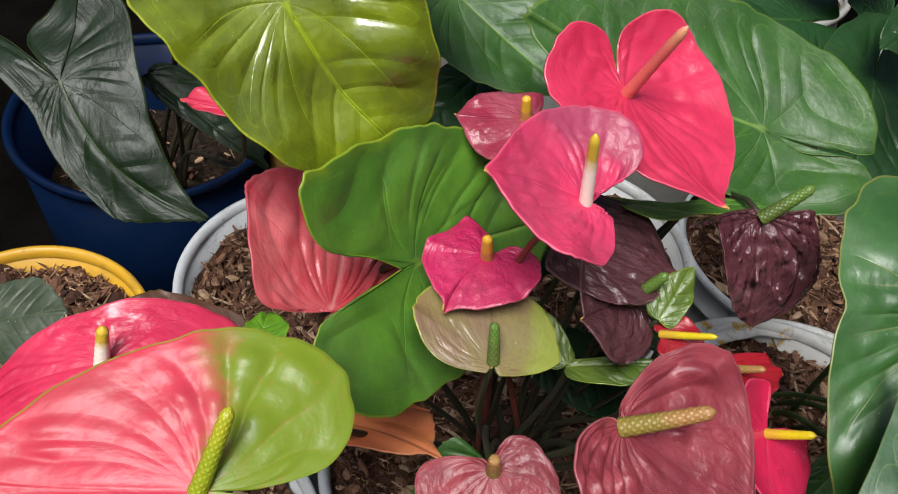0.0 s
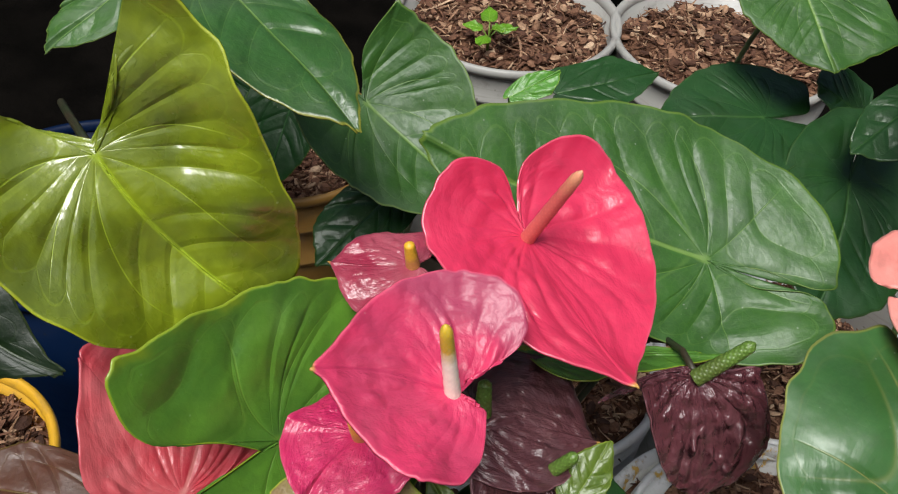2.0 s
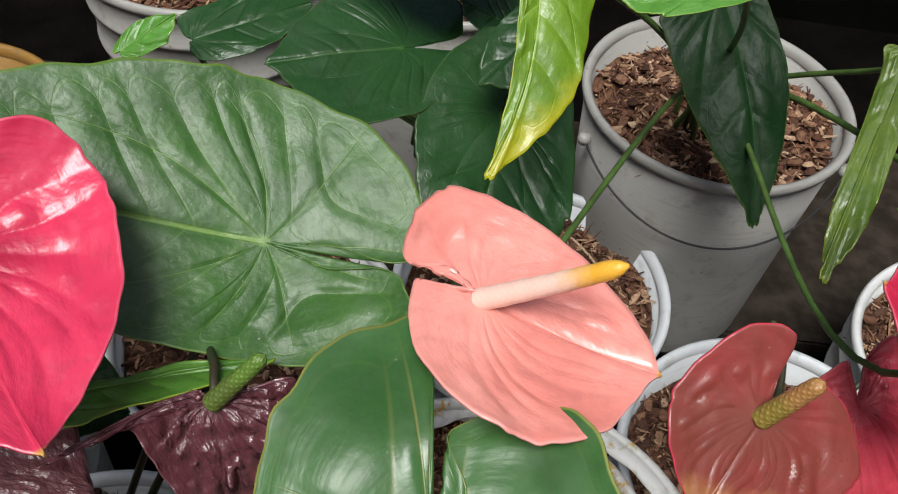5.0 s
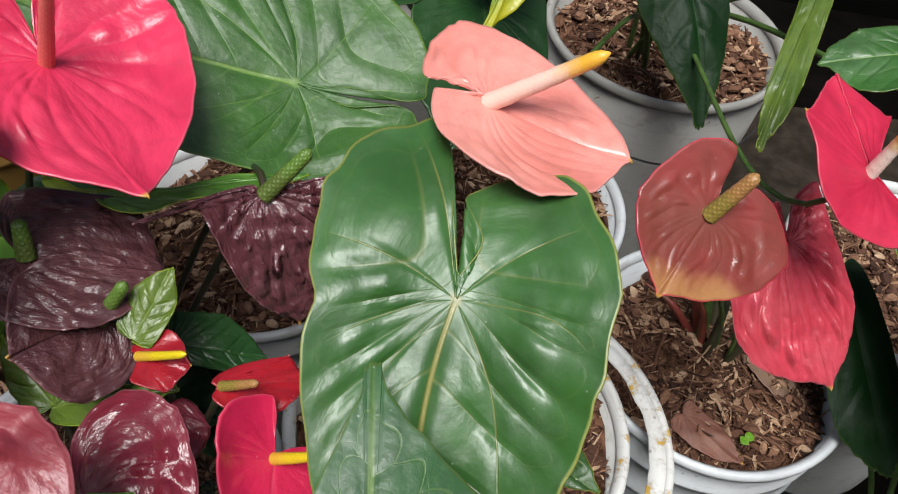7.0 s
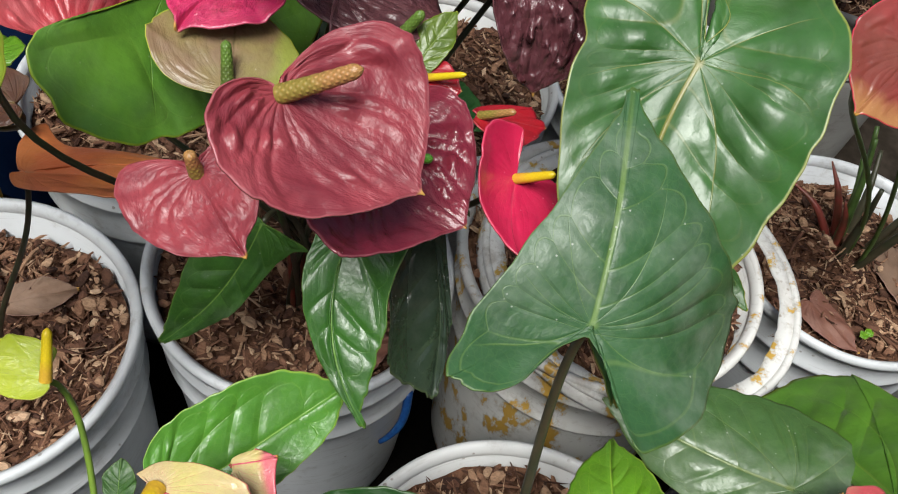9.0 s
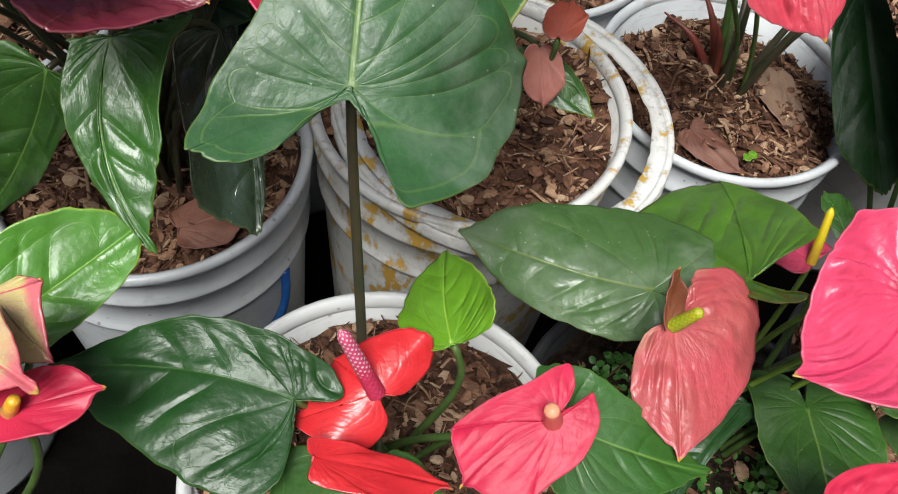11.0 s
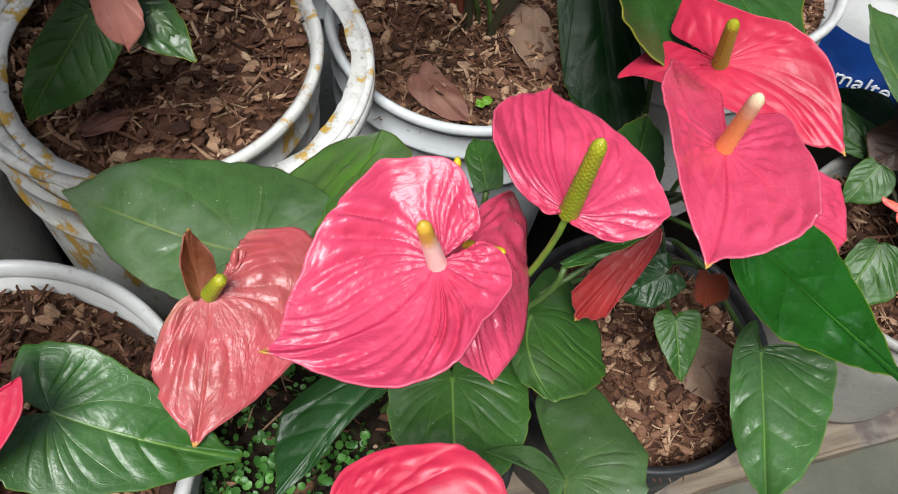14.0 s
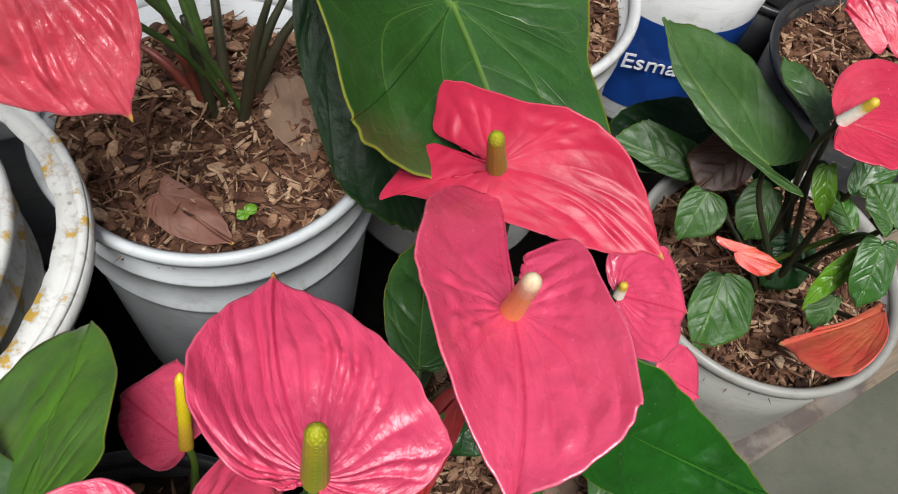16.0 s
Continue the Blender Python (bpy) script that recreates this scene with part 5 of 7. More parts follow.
leaf('K', 'lf_mid', (0.2783, -0.3091, 0.7104), (0.3442, -0.2032, 0.6778), (0.7469, -0.3904, 0.5382), (0.6516, 0.0086, 0.5085, -0.6485, 0.6552, -0.1608, 0.2076, -0.721), 'mid-green leaf with yellow margin', full=1.048, puff=1.3, rings=40, notch=(0.4474, 0.2323), stem='dark', cup=(0.0747, 0.1138), droop=-0.067, back=-0.086, bend=-0.014)
leaf('K', 'lf_dark', (0.4761, -0.1104, 0.7344), (0.2885, -0.1332, 0.7876), (0.3922, -0.4464, 0.8043), (0.3152, -0.0704, 0.0928, -0.3883, 0.4434, 0.0851, 0.0723, -0.3931), 'broad dusty dark green leaf', full=0.915, wave=0.004, rings=44, fineness=10, veins=8, notch=(0.15, 0.3881), puff=1.0, stem='dark', cup=(0.1895, 0.0429), droop=-0.065, back=-0.42, bend=-0.036)
leaf('K', 'lf_mid', (0.3916, -0.2096, 0.7165), (0.4969, -0.1682, 0.7153), (-0.134, 0.4373, 0.8893), (0.06, 0.4579, 0.3768, -0.313, 0.2556, 0.2639, 0.0574, -0.0231), full=0.323, stem='dark', notch=(0.4468, 0.1532), cup=(0.0099, 0.0257), droop=-0.023, back=-0.184, bend=0.01)
# Three added dark leaves fill the crown's gaps in place of shade.
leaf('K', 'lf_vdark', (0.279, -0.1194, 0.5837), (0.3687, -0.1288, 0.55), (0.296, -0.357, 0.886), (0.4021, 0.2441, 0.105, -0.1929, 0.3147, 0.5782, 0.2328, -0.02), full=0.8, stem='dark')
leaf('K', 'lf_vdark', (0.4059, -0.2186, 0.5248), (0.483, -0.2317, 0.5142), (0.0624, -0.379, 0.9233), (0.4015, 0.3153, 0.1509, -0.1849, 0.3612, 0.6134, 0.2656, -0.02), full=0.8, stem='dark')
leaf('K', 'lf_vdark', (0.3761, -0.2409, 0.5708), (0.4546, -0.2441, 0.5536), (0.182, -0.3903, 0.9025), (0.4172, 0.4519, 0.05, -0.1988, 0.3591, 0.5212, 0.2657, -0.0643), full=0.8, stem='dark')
leaf('K', 'lf_bright', (0.2065, -0.3857, 0.6884), (0.2007, -0.3582, 0.6872), (-0.0623, 0.0329, 0.9975), (0.3933, 0.4504, 0.0992, -0.0899, 0.5579, 0.4928, 0.4128, -0.02), stem='dark')
leaf('K', 'lf_mid3', (0.4335, -0.3889, 0.6548), (0.4755, -0.4669, 0.5787), (0.2226, -0.6454, 0.7307), (0.2685, 0.502, 0.3961, -0.02, 0.1721, 0.1704, 0.1829, -0.02), full=0.033, stem='dark', notch=(0.2905, 0.09), cup=(0.2972, 0.0818), droop=-0.047, back=0.06, bend=0.266)
leaf('K', 'lf_slate', (0.466, -0.3234, 0.6108), (0.5053, -0.4024, 0.5142), (0.6218, -0.5319, 0.5749), (0.06, 0.5438, 0.0889, -0.02, 0.3384, 0.6663, 0.1692, -0.02), 'slate-green hanging leaf', full=0.751, fold=0.2, stem='dark', notch=(0.3, 0.09), cup=(0.0202, 0.3553), droop=-0.05, back=0.06, bend=-0.104)
leaf('K', 'lf_dark', (0.3551, -0.3499, 0.5718), (0.294, -0.416, 0.4598), (0.1818, -0.8498, 0.4947), (0.1232, 0.4226, 0.2545, -0.02, 0.2602, 0.1176, 0.1705, -0.02), full=0.624, stem='dark', notch=(0.3025, 0.0899), cup=(-0.0371, -0.0494), droop=0.069, back=0.06, bend=-0.13)
leaf('K', 'lf_olive2', (0.4327, -0.2858, 0.699), (0.4452, -0.2532, 0.7211), (0.03, -0.5691, 0.8217), (0.3266, 0.4047, 0.1449, -0.02, 0.2827, 0.3921, 0.2092, -0.02), stem='dark')
leaf('K', 'lf_olive2', (0.3873, -0.3044, 0.6488), (0.4518, -0.2928, 0.6731), (-0.3042, -0.2399, 0.9219), (0.08, 0.4874, 0.054, -0.02, 0.2095, 0.5146, 0.0684, -0.02), stem='dark')
leaf('K', 'lf_olive2', (0.387, -0.3031, 0.65), (0.3519, -0.2788, 0.6709), (-0.0092, -0.6598, 0.7514), (0.2977, 0.3709, 0.0846, -0.02, 0.1958, 0.4711, 0.1048, -0.02), stem='dark')
leaf('K', 'lf_dark2', (0.4334, -0.2446, 0.6354), (0.485, -0.2342, 0.6186), (0.3442, -0.2345, 0.9091), (0.4163, 0.3771, 0.3081, -0.1226, 0.2113, 0.5957, 0.1563, -0.02), stem='dark')

flower('G', 'pinkgreen', (0.2495, -0.5146, 0.7753), (0.146, -0.5493, 0.7799), (0.1532, -0.2723, 0.9499), (0.4849, 0.0395, 0.2103, -0.5326, 0.6459, -0.1604, 0.3302, -0.569), 'large pink spathe fading to green', sp=(0.2557, -0.4916, 0.8085), spm='sp_green3', spr=0.0042, puff=1.4, stem='dark', full=0.682, notch=(0.3961, 0.0754), cup=(0.0, 0.0222), droop=0.058, back=0.08, bend=-0.024)
flower('G', 'red', (0.1605, -0.4569, 0.7403), (0.1014, -0.4962, 0.7235), (-0.0197, -0.2632, 0.9645), (0.5343, -0.1134, 0.3954, -0.7364, 0.4181, -0.2231, 0.03, -0.9128), 'large rose-red spathe', sp=(0.163, -0.4512, 0.7655), spm='sp_cream', spr=0.004, puff=1.8, stem='dark', full=1.047, notch=(0.4496, 0.16), cup=(0.0, 0.0577), droop=0.186, back=0.25, bend=0.121)
flower('G', 'orange', (0.1834, -0.3687, 0.5626), (0.3268, -0.3642, 0.5778), (-0.0277, 0.2218, 0.9747), (0.2799, 0.8, 0.4842, -0.2411, 0.1478, 0.39, 0.0617, -0.0399), 'orange-brown fading spathe', puff=0.3, stem='dark', full=0.896, notch=(0.5102, 0.1658), cup=(-0.1196, -0.0246), droop=-0.045, back=-0.267, bend=-0.231)

flower('U', 'salmon', (0.5934, -0.1651, 0.7877), (0.6701, -0.1797, 0.7685), (0.0708, -0.1253, 0.9896), (0.5984, -0.4, 0.3651, -0.5437, 0.6902, 0.2742, 0.0349, -0.366), 'pale salmon-pink glossy spathe', sp=(0.6439, -0.1772, 0.837), spm='sp_salmon', spr=0.0052, puff=1.4, full=1.238, notch=(0.2643, 0.2866), cup=(0.14, 0.319), droop=-0.1, back=0.371, bend=0.021)
flower('U', 'pinkred', (0.8286, -0.1179, 0.7422), (0.7815, -0.1028, 0.7728), (0.1687, -0.1472, 0.9746), (0.7184, -0.0276, 0.0883, -0.8968, 0.7675, 0.8, 0.8966, -0.02), sp=(0.8299, -0.1269, 0.7876), spm='sp_cream', spr=0.0045, puff=1.0, full=0.811, notch=(0.4296, 0.16), cup=(-0.2038, 0.0827), droop=0.089, back=-0.069, bend=-0.019)
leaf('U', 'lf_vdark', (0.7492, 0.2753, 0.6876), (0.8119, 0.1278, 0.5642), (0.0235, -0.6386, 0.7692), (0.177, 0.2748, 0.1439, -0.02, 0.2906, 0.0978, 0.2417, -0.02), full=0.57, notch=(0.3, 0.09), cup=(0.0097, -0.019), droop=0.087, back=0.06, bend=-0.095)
leaf('U', 'lf_yellow', (0.5915, 0.032, 0.8432), (0.5877, -0.078, 0.7737), (0.3007, -0.5781, 0.7586), (0.2283, 0.4065, 0.3931, -0.02, 0.0835, 0.3032, 0.0931, -0.02), 'yellowing drooping leaf', full=0.513, notch=(0.297, 0.09), cup=(-0.065, -0.0284), droop=0.071, back=0.06, bend=-0.156)
leaf('U', 'lf_bright2', (0.7195, 0.1029, 0.8097), (0.6351, 0.0768, 0.8005), (-0.0065, -0.3132, 0.9497), (0.3494, 0.6537, 0.2586, -0.02, 0.2212, 0.5109, 0.1389, -0.0792), full=0.8)
leaf('U', 'lf_olive2', (0.8629, 0.1571, 0.7269), (0.8116, 0.0005, 0.6514), (-0.2671, -0.3483, 0.8985), (0.079, 0.5899, 0.0414, -0.02, 0.0626, 0.6287, 0.0921, -0.02), full=0.858, notch=(0.3, 0.09), cup=(-0.0028, -0.0028), droop=0.024, back=0.06, bend=0.005)
leaf('U', 'lf_mid3', (0.8636, -0.0394, 0.7809), (0.8004, -0.0409, 0.7655), (-0.2304, -0.1565, 0.9604), (0.4908, 0.503, 0.3632, -0.02, 0.365, 0.495, 0.2701, -0.1916))

flower('R', 'redbrown', (0.73, -0.1634, 0.7301), (0.704, -0.2108, 0.7068), (0.2271, -0.5736, 0.787), (0.9514, -0.0738, 0.28, -0.5177, 0.7306, 0.185, 0.2503, -0.6776), 'red-brown spathe with amber tip', sp=(0.7452, -0.1621, 0.7646), spm='sp_olive', spr=0.0055, puff=2, full=0.808, notch=(0.5009, 0.1698), cup=(-0.0037, -0.0135), droop=-0.0, back=-0.137, bend=0.014)
flower('R', 'dullred2', (0.8227, -0.0919, 0.6466), (0.8795, -0.1542, 0.5638), (0.1654, -0.7412, 0.6505), (0.3047, 0.388, 0.2545, -0.2965, 0.4832, 0.4372, 0.03, -0.2717), 'dull red drooping spathe', rings=46, fineness=11, veins=11, puff=3.2, full=0.902, notch=(0.4105, 0.1608), cup=(-0.0138, 0.0069), droop=0.023, back=-0.097, bend=-0.014)

peach = flower('M', 'peach', (0.7812, -0.4115, 0.5292), (0.7951, -0.4913, 0.5068), (0.1143, -0.3818, 0.9171), (0.7514, -0.1555, 0.5124, -0.5315, 0.3494, 0.4759, 0.03, -0.02), 'faded brick-pink spathe with brown lobe', sp=(0.7916, -0.4117, 0.5524), spm='sp_green3', spr=0.005, puff=2.2, rings=46, fineness=11, stem='bright', veins=8, full=0.63, notch=(0.42, 0.3833), cup=(-0.1722, -0.1704), droop=-0.027, back=0.109, bend=-0.036)
blade("dried_lobe", (0.7775, -0.4135, 0.5305), (0.7625, -0.3889, 0.5605), (0.62, -0.62, 0.48), (0.20, 0.45, 0.10, -0.04, 0.24, 0.35, 0.10, -0.04), blade_mat("driedlobe"), peach, "brown dried and curled lobe", cup=(0.9, 0.7), droop=-0.35, puff=1.2, seed=77)
flower('M', 'hotpink', (0.9038, -0.3973, 0.5872), (0.8315, -0.4593, 0.5706), (-0.2969, -0.3664, 0.8818), (0.4592, 0.1652, 0.1858, -0.3128, 0.6198, 0.2296, 0.3573, -0.3566), 'hot pink spathe with deep glossy puckers', sp=(0.8941, -0.4021, 0.6293), spm='sp_creampink', spr=0.0052, rings=46, fineness=11, stem='bright', veins=11, puff=5.0, knobs=0.25, full=0.571, notch=(0.15, 0.1546), cup=(0.4678, 0.2729), droop=-0.191, back=-0.208, bend=-0.28)
flower('M', 'hotpink2', (0.9175, -0.3651, 0.5575), (0.948, -0.427, 0.5163), (0.4994, -0.2716, 0.8227), (0.7313, 0.1805, 0.6545, -0.3152, 0.3331, 0.4018, 0.05, -0.134), sp=(0.9386, -0.3749, 0.5732), spm='sp_yellow', rings=46, fineness=11, stem='bright', veins=11, puff=4, knobs=0.4, spr=0.0034, full=0.971, notch=(0.3955, 0.1372), cup=(-0.335, 0.0), droop=0.003, back=0.091, bend=0.096)
flower('M', 'hotpink', (0.9701, -0.3415, 0.5748), (0.9524, -0.2435, 0.5772), (0.0389, 0.0679, 0.9969), (0.3803, 0.3999, 0.1344, -0.02, 0.5667, 0.0404, 0.2143, -0.1848), 'hot pink ridged glossy spathe', sp=(0.9720, -0.3427, 0.6420), spm='sp_green3', rings=46, fineness=11, cup=(0.4168, 0.1412), stem='bright', veins=11, puff=4.2, knobs=0.3, spr=0.0060, full=1.048, notch=(0.5987, 0.0297), droop=0.115, back=0.047, bend=-0.127)
flower('M', 'hotpink2', (0.902, -0.2947, 0.4735), (0.8619, -0.2603, 0.4653), (-0.117, 0.0674, 0.9908), (0.3782, 0.2403, 0.1996, -0.0684, 0.619, 0.8, 0.5006, -0.02), sp=(0.9023, -0.2691, 0.5102), spm='sp_yellow', spr=0.004, puff=1.0, stem='bright', full=0.937, notch=(0.4344, 0.1818), cup=(-0.0, -0.0932), droop=0.073, back=0.062, bend=-0.005)
flower('M', 'brickred', (1.0464, -0.2767, 0.4824), (1.0049, -0.3306, 0.4245), (-0.284, -0.6149, 0.7357), (0.1616, 0.7647, 0.0324, -0.02, 0.164, 0.8, 0.0311, -0.0651), puff=0.25, full=0.927, notch=(0.45, 0.16), cup=(-0.0002, 0.0016), droop=0.054, back=0.06, bend=0.01)
flower('M', 'brownred', (1.111, -0.2547, 0.4027), (1.117, -0.2726, 0.3801), (0.0685, -0.7731, 0.6306), (0.6308, 0.5798, 0.3812, -0.02, 0.2979, 0.5549, 0.2204, -0.1702), puff=0.3)
leaf('M', 'lf_gray', (0.7794, -0.3556, 0.4802), (0.6396, -0.3142, 0.4364), (-0.4965, -0.1549, 0.8541), (0.2641, 0.1687, 0.03, -0.2029, 0.4495, 0.2105, 0.2709, -0.3086), full=0.826, puff=1.3, notch=(0.3302, 0.0893), cup=(-0.2836, -0.3355), droop=-0.093, back=0.332, bend=-0.036)
leaf('M', 'lf_mid', (0.8348, -0.3577, 0.5202), (0.7816, -0.2478, 0.4003), (-0.4385, -0.1694, 0.8826), (0.08, 0.4371, 0.05, -0.4841, 0.433, 0.8, 0.303, -0.02), full=1.286, stem='bright', notch=(0.1987, 0.09), cup=(0.0047, -0.2737), droop=-0.104, back=-0.29, bend=0.097)
leaf('M', 'lf_dark', (0.9275, -0.3808, 0.4021), (0.947, -0.4767, 0.4081), (-0.012, 0.0433, 0.999), (0.5528, 0.166, 0.4667, -0.42, 0.4609, 0.18, 0.4155, -0.36), full=0.713, notch=(0.2996, 0.09), cup=(0.042, 0.0092), droop=0.047, back=0.057, bend=0.012)
leaf('M', 'lf_dark2', (0.8812, -0.3837, 0.3964), (0.821, -0.4815, 0.3821), (-0.1542, -0.0144, 0.9879), (0.06, 0.6895, 0.1286, -0.02, 0.3127, 0.5767, 0.0776, -0.02), full=0.228, notch=(0.2883, 0.0837), cup=(0.0065, 0.0155), droop=0.136, back=0.06, bend=0.055)
leaf('M', 'lf_dark', (0.975, -0.3272, 0.4146), (0.9967, -0.3972, 0.434), (0.0121, 0.4216, 0.9067), (0.8611, 0.3491, 0.4534, -0.7442, 0.1692, 0.7104, 0.0835, -0.377), full=0.834, notch=(0.6517, 0.1335), cup=(-0.291, -0.0312), droop=-0.012, back=0.035, bend=0.247)
leaf('M', 'lf_mid3', (0.9838, -0.3234, 0.4902), (1.035, -0.2899, 0.4987), (-0.3092, 0.2412, 0.9199), (0.08, 0.6723, 0.0592, -0.02, 0.1286, 0.4383, 0.05, -0.02))
leaf('M', 'lf_dark', (0.9257, -0.2734, 0.4859), (0.9108, -0.2305, 0.4886), (0.028, -0.0543, 0.9981), (0.2398, 0.5526, 0.1405, -0.0377, 0.3402, 0.75, 0.1855, -0.02))

flower('W', 'hotpink2', (1.0625, -0.2644, 0.5635), (1.0493, -0.3583, 0.5825), (0.0865, 0.0958, 0.9916), (0.4573, 0.5226, 0.2913, -0.4852, 0.517, -0.127, 0.03, -1.0268), 'long hot pink cupped spathe', sp=(1.0568, -0.2827, 0.6316), spm='sp_orange2', spr=0.0058, notch=(0.3298, 0.2793), rings=40, cup=(0.517, 0.5065), puff=1.9, veins=7, fineness=10, full=0.823, droop=0.078, back=0.104, bend=-0.113)
flower('W', 'pinkred', (1.0728, -0.158, 0.5306), (1.1557, -0.2224, 0.5425), (-0.3884, -0.2201, 0.8948), (0.3595, 0.1434, 0.261, -0.5257, 0.3014, 0.3505, 0.4466, -0.5243), 'rose-red cupped spathe', sp=(1.0600, -0.1810, 0.5900), spm='sp_green3', spr=0.006, cup=(0.3077, 0.0103), rings=40, puff=0.9, full=0.868, notch=(0.15, 0.0585), droop=0.163, back=0.142, bend=-0.189)
flower('W', 'hotpink2', (1.173, -0.1876, 0.4204), (1.234, -0.192, 0.3989), (0.2964, -0.3184, 0.9004), (0.6563, 0.5091, 0.3739, -0.1666, 0.6286, 0.5277, 0.4652, -0.02), sp=(1.172, -0.1877, 0.4377), spm='sp_cream', spr=0.004, puff=3.4, rings=40)
flower('W', 'hotpink2', (1.205, -0.2307, 0.3838), (1.24, -0.2449, 0.37), (0.2038, -0.3761, 0.9039), (0.6599, 0.3515, 0.273, -0.1156, 0.4924, 0.5764, 0.3644, -0.1606), puff=1.0)
leaf('W', 'lf_mid2', (1.0252, -0.2602, 0.4848), (1.038, -0.1699, 0.4819), (0.0305, 0.0262, 0.9992), (0.2488, 0.4694, 0.03, -0.02, 0.2102, 0.4572, 0.1261, -0.02), full=0.773, notch=(0.3035, 0.09), cup=(0.0145, 0.0), droop=0.045, back=0.06, bend=-0.009)
leaf('W', 'lf_mid3', (1.1784, -0.2793, 0.3403), (1.1821, -0.4076, 0.3344), (-0.2506, -0.0422, 0.9672), (0.4444, 0.0382, 0.2826, -0.0612, 0.1999, 0.3576, 0.03, -0.2262), full=0.79, notch=(0.1997, 0.09), cup=(0.0537, 0.0127), droop=0.002, back=0.008, bend=-0.007)
leaf('W', 'lf_dark', (1.104, -0.2693, 0.347), (1.119, -0.3117, 0.3212), (0.0043, -0.5194, 0.8545), (0.4131, 0.0383, 0.3057, -0.1539, 0.3489, -0.0323, 0.1666, -0.2006))
leaf('W', 'lf_dark2', (1.077, -0.2602, 0.3995), (1.046, -0.2812, 0.3869), (0.0043, -0.5194, 0.8545), (0.5, 0.375, 0.37, -0.3, 0.45, 0.4, 0.333, -0.3))
leaf('W', 'lf_deep', (1.0923, -0.2978, 0.5244), (1.2361, -0.3398, 0.4463), (0.1932, -0.6365, 0.7467), (0.2218, 0.3082, 0.1233, -0.02, 0.1959, 0.4039, 0.03, -0.02), 'long shiny green leaf', full=0.0, fold=0.25, keel=1.2, notch=(0.3, 0.09), cup=(-0.0131, 0.0474), droop=-0.011, back=0.06, bend=0.009)
leaf('W', 'lf_mid2', (1.0633, -0.0016, 0.504), (1.0971, -0.1571, 0.4908), (0.1867, 0.0241, 0.9821), (0.4715, 0.8, 0.9012, -0.1597, 0.7579, 0.7596, 0.7839, -0.4004), full=0.775, puff=1.0, notch=(0.3, 0.09), cup=(0.0977, 0.4614), droop=0.024, back=0.06, bend=-0.064)
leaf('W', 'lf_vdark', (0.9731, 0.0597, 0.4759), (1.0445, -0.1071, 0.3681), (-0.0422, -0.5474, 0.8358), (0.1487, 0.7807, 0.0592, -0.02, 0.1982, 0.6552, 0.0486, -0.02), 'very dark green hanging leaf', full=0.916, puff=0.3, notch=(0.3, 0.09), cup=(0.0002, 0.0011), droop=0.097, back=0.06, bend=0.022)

flower('M2', 'pinkred', (0.8882, -0.5224, 0.5246), (0.9803, -0.5186, 0.5348), (-0.0779, -0.048, 0.9958), (0.5051, 0.4434, 0.2267, -0.1555, 0.4528, 0.3971, 0.2378, -0.2954), sp=(0.9151, -0.5248, 0.5517), spm='sp_green3', spr=0.006, stem='bright', puff=2.0, rings=40, full=0.956, notch=(0.4495, 0.2282), cup=(0.0022, 0.0), droop=0.05, back=0.058, bend=-0.077)
leaf('M2', 'lf_gray', (1.0102, -0.4464, 0.4284), (1.0506, -0.5274, 0.4674), (-0.4991, 0.3685, 0.7843), (0.5883, 0.1279, 0.3946, -0.9754, 0.06, 0.547, 0.4077, -0.4489), full=0.462, notch=(0.2807, 0.046), cup=(-0.2155, 0.0314), droop=0.299, back=0.082, bend=0.377)

flower('N', 'crimsonpink', (0.7065, -0.5113, 0.5705), (0.6663, -0.5518, 0.5531), (-0.1875, -0.5625, 0.8053), (0.494, 0.4909, 0.0301, -0.4388, 0.4206, 0.7244, 0.3015, -0.4242), 'crimson-pink cupped spathe', sp=(0.7021, -0.5151, 0.5918), spm='sp_rose', spr=0.0055, puff=0.9, rings=40, full=0.781, notch=(0.5026, 0.1424), cup=(0.0177, 0.143), droop=-0.002, back=0.069, bend=0.124)
flower('N', 'coral', (0.6096, -0.5013, 0.5343), (0.5817, -0.4899, 0.5433), (-0.0914, -0.2661, 0.9596), (1.3568, 0.8, 0.654, -0.607, 1.4333, -0.1192, 0.8034, -0.5226), 'bright coral-red spathe', sp=(0.5863, -0.4909, 0.5798), spm='sp_spotted', spr=0.0055, puff=0.5, notch=(0.3999, 0.1771), full=0.87, cup=(-0.0355, -0.0636), droop=0.622, back=0.236, bend=-0.018)
flower('N', 'coral', (0.5881, -0.5498, 0.5454), (0.6647, -0.5432, 0.5354), (0.1045, 0.2511, 0.9623), (0.1648, 0.2412, 0.1219, -0.0735, 0.2229, 0.3912, 0.1494, -0.02), 'narrow folded coral-red spathe', puff=0.4)
leaf('N', 'lf_arrow', (0.5751, -0.4282, 0.6987), (0.5643, -0.3499, 0.7883), (0.1, -0.5109, 0.8538), (0.5659, -0.253, 0.3907, -0.2989, 0.736, 0.1072, 0.2858, -0.3917), 'arrow-shaped dusty green leaf', stem='brown', r=0.0026, rings=40, puff=1.0, notch=(0.6847, 0.4011), full=0.0, cup=(0.13, -0.5), droop=0.437, back=-1.103, bend=0.008)
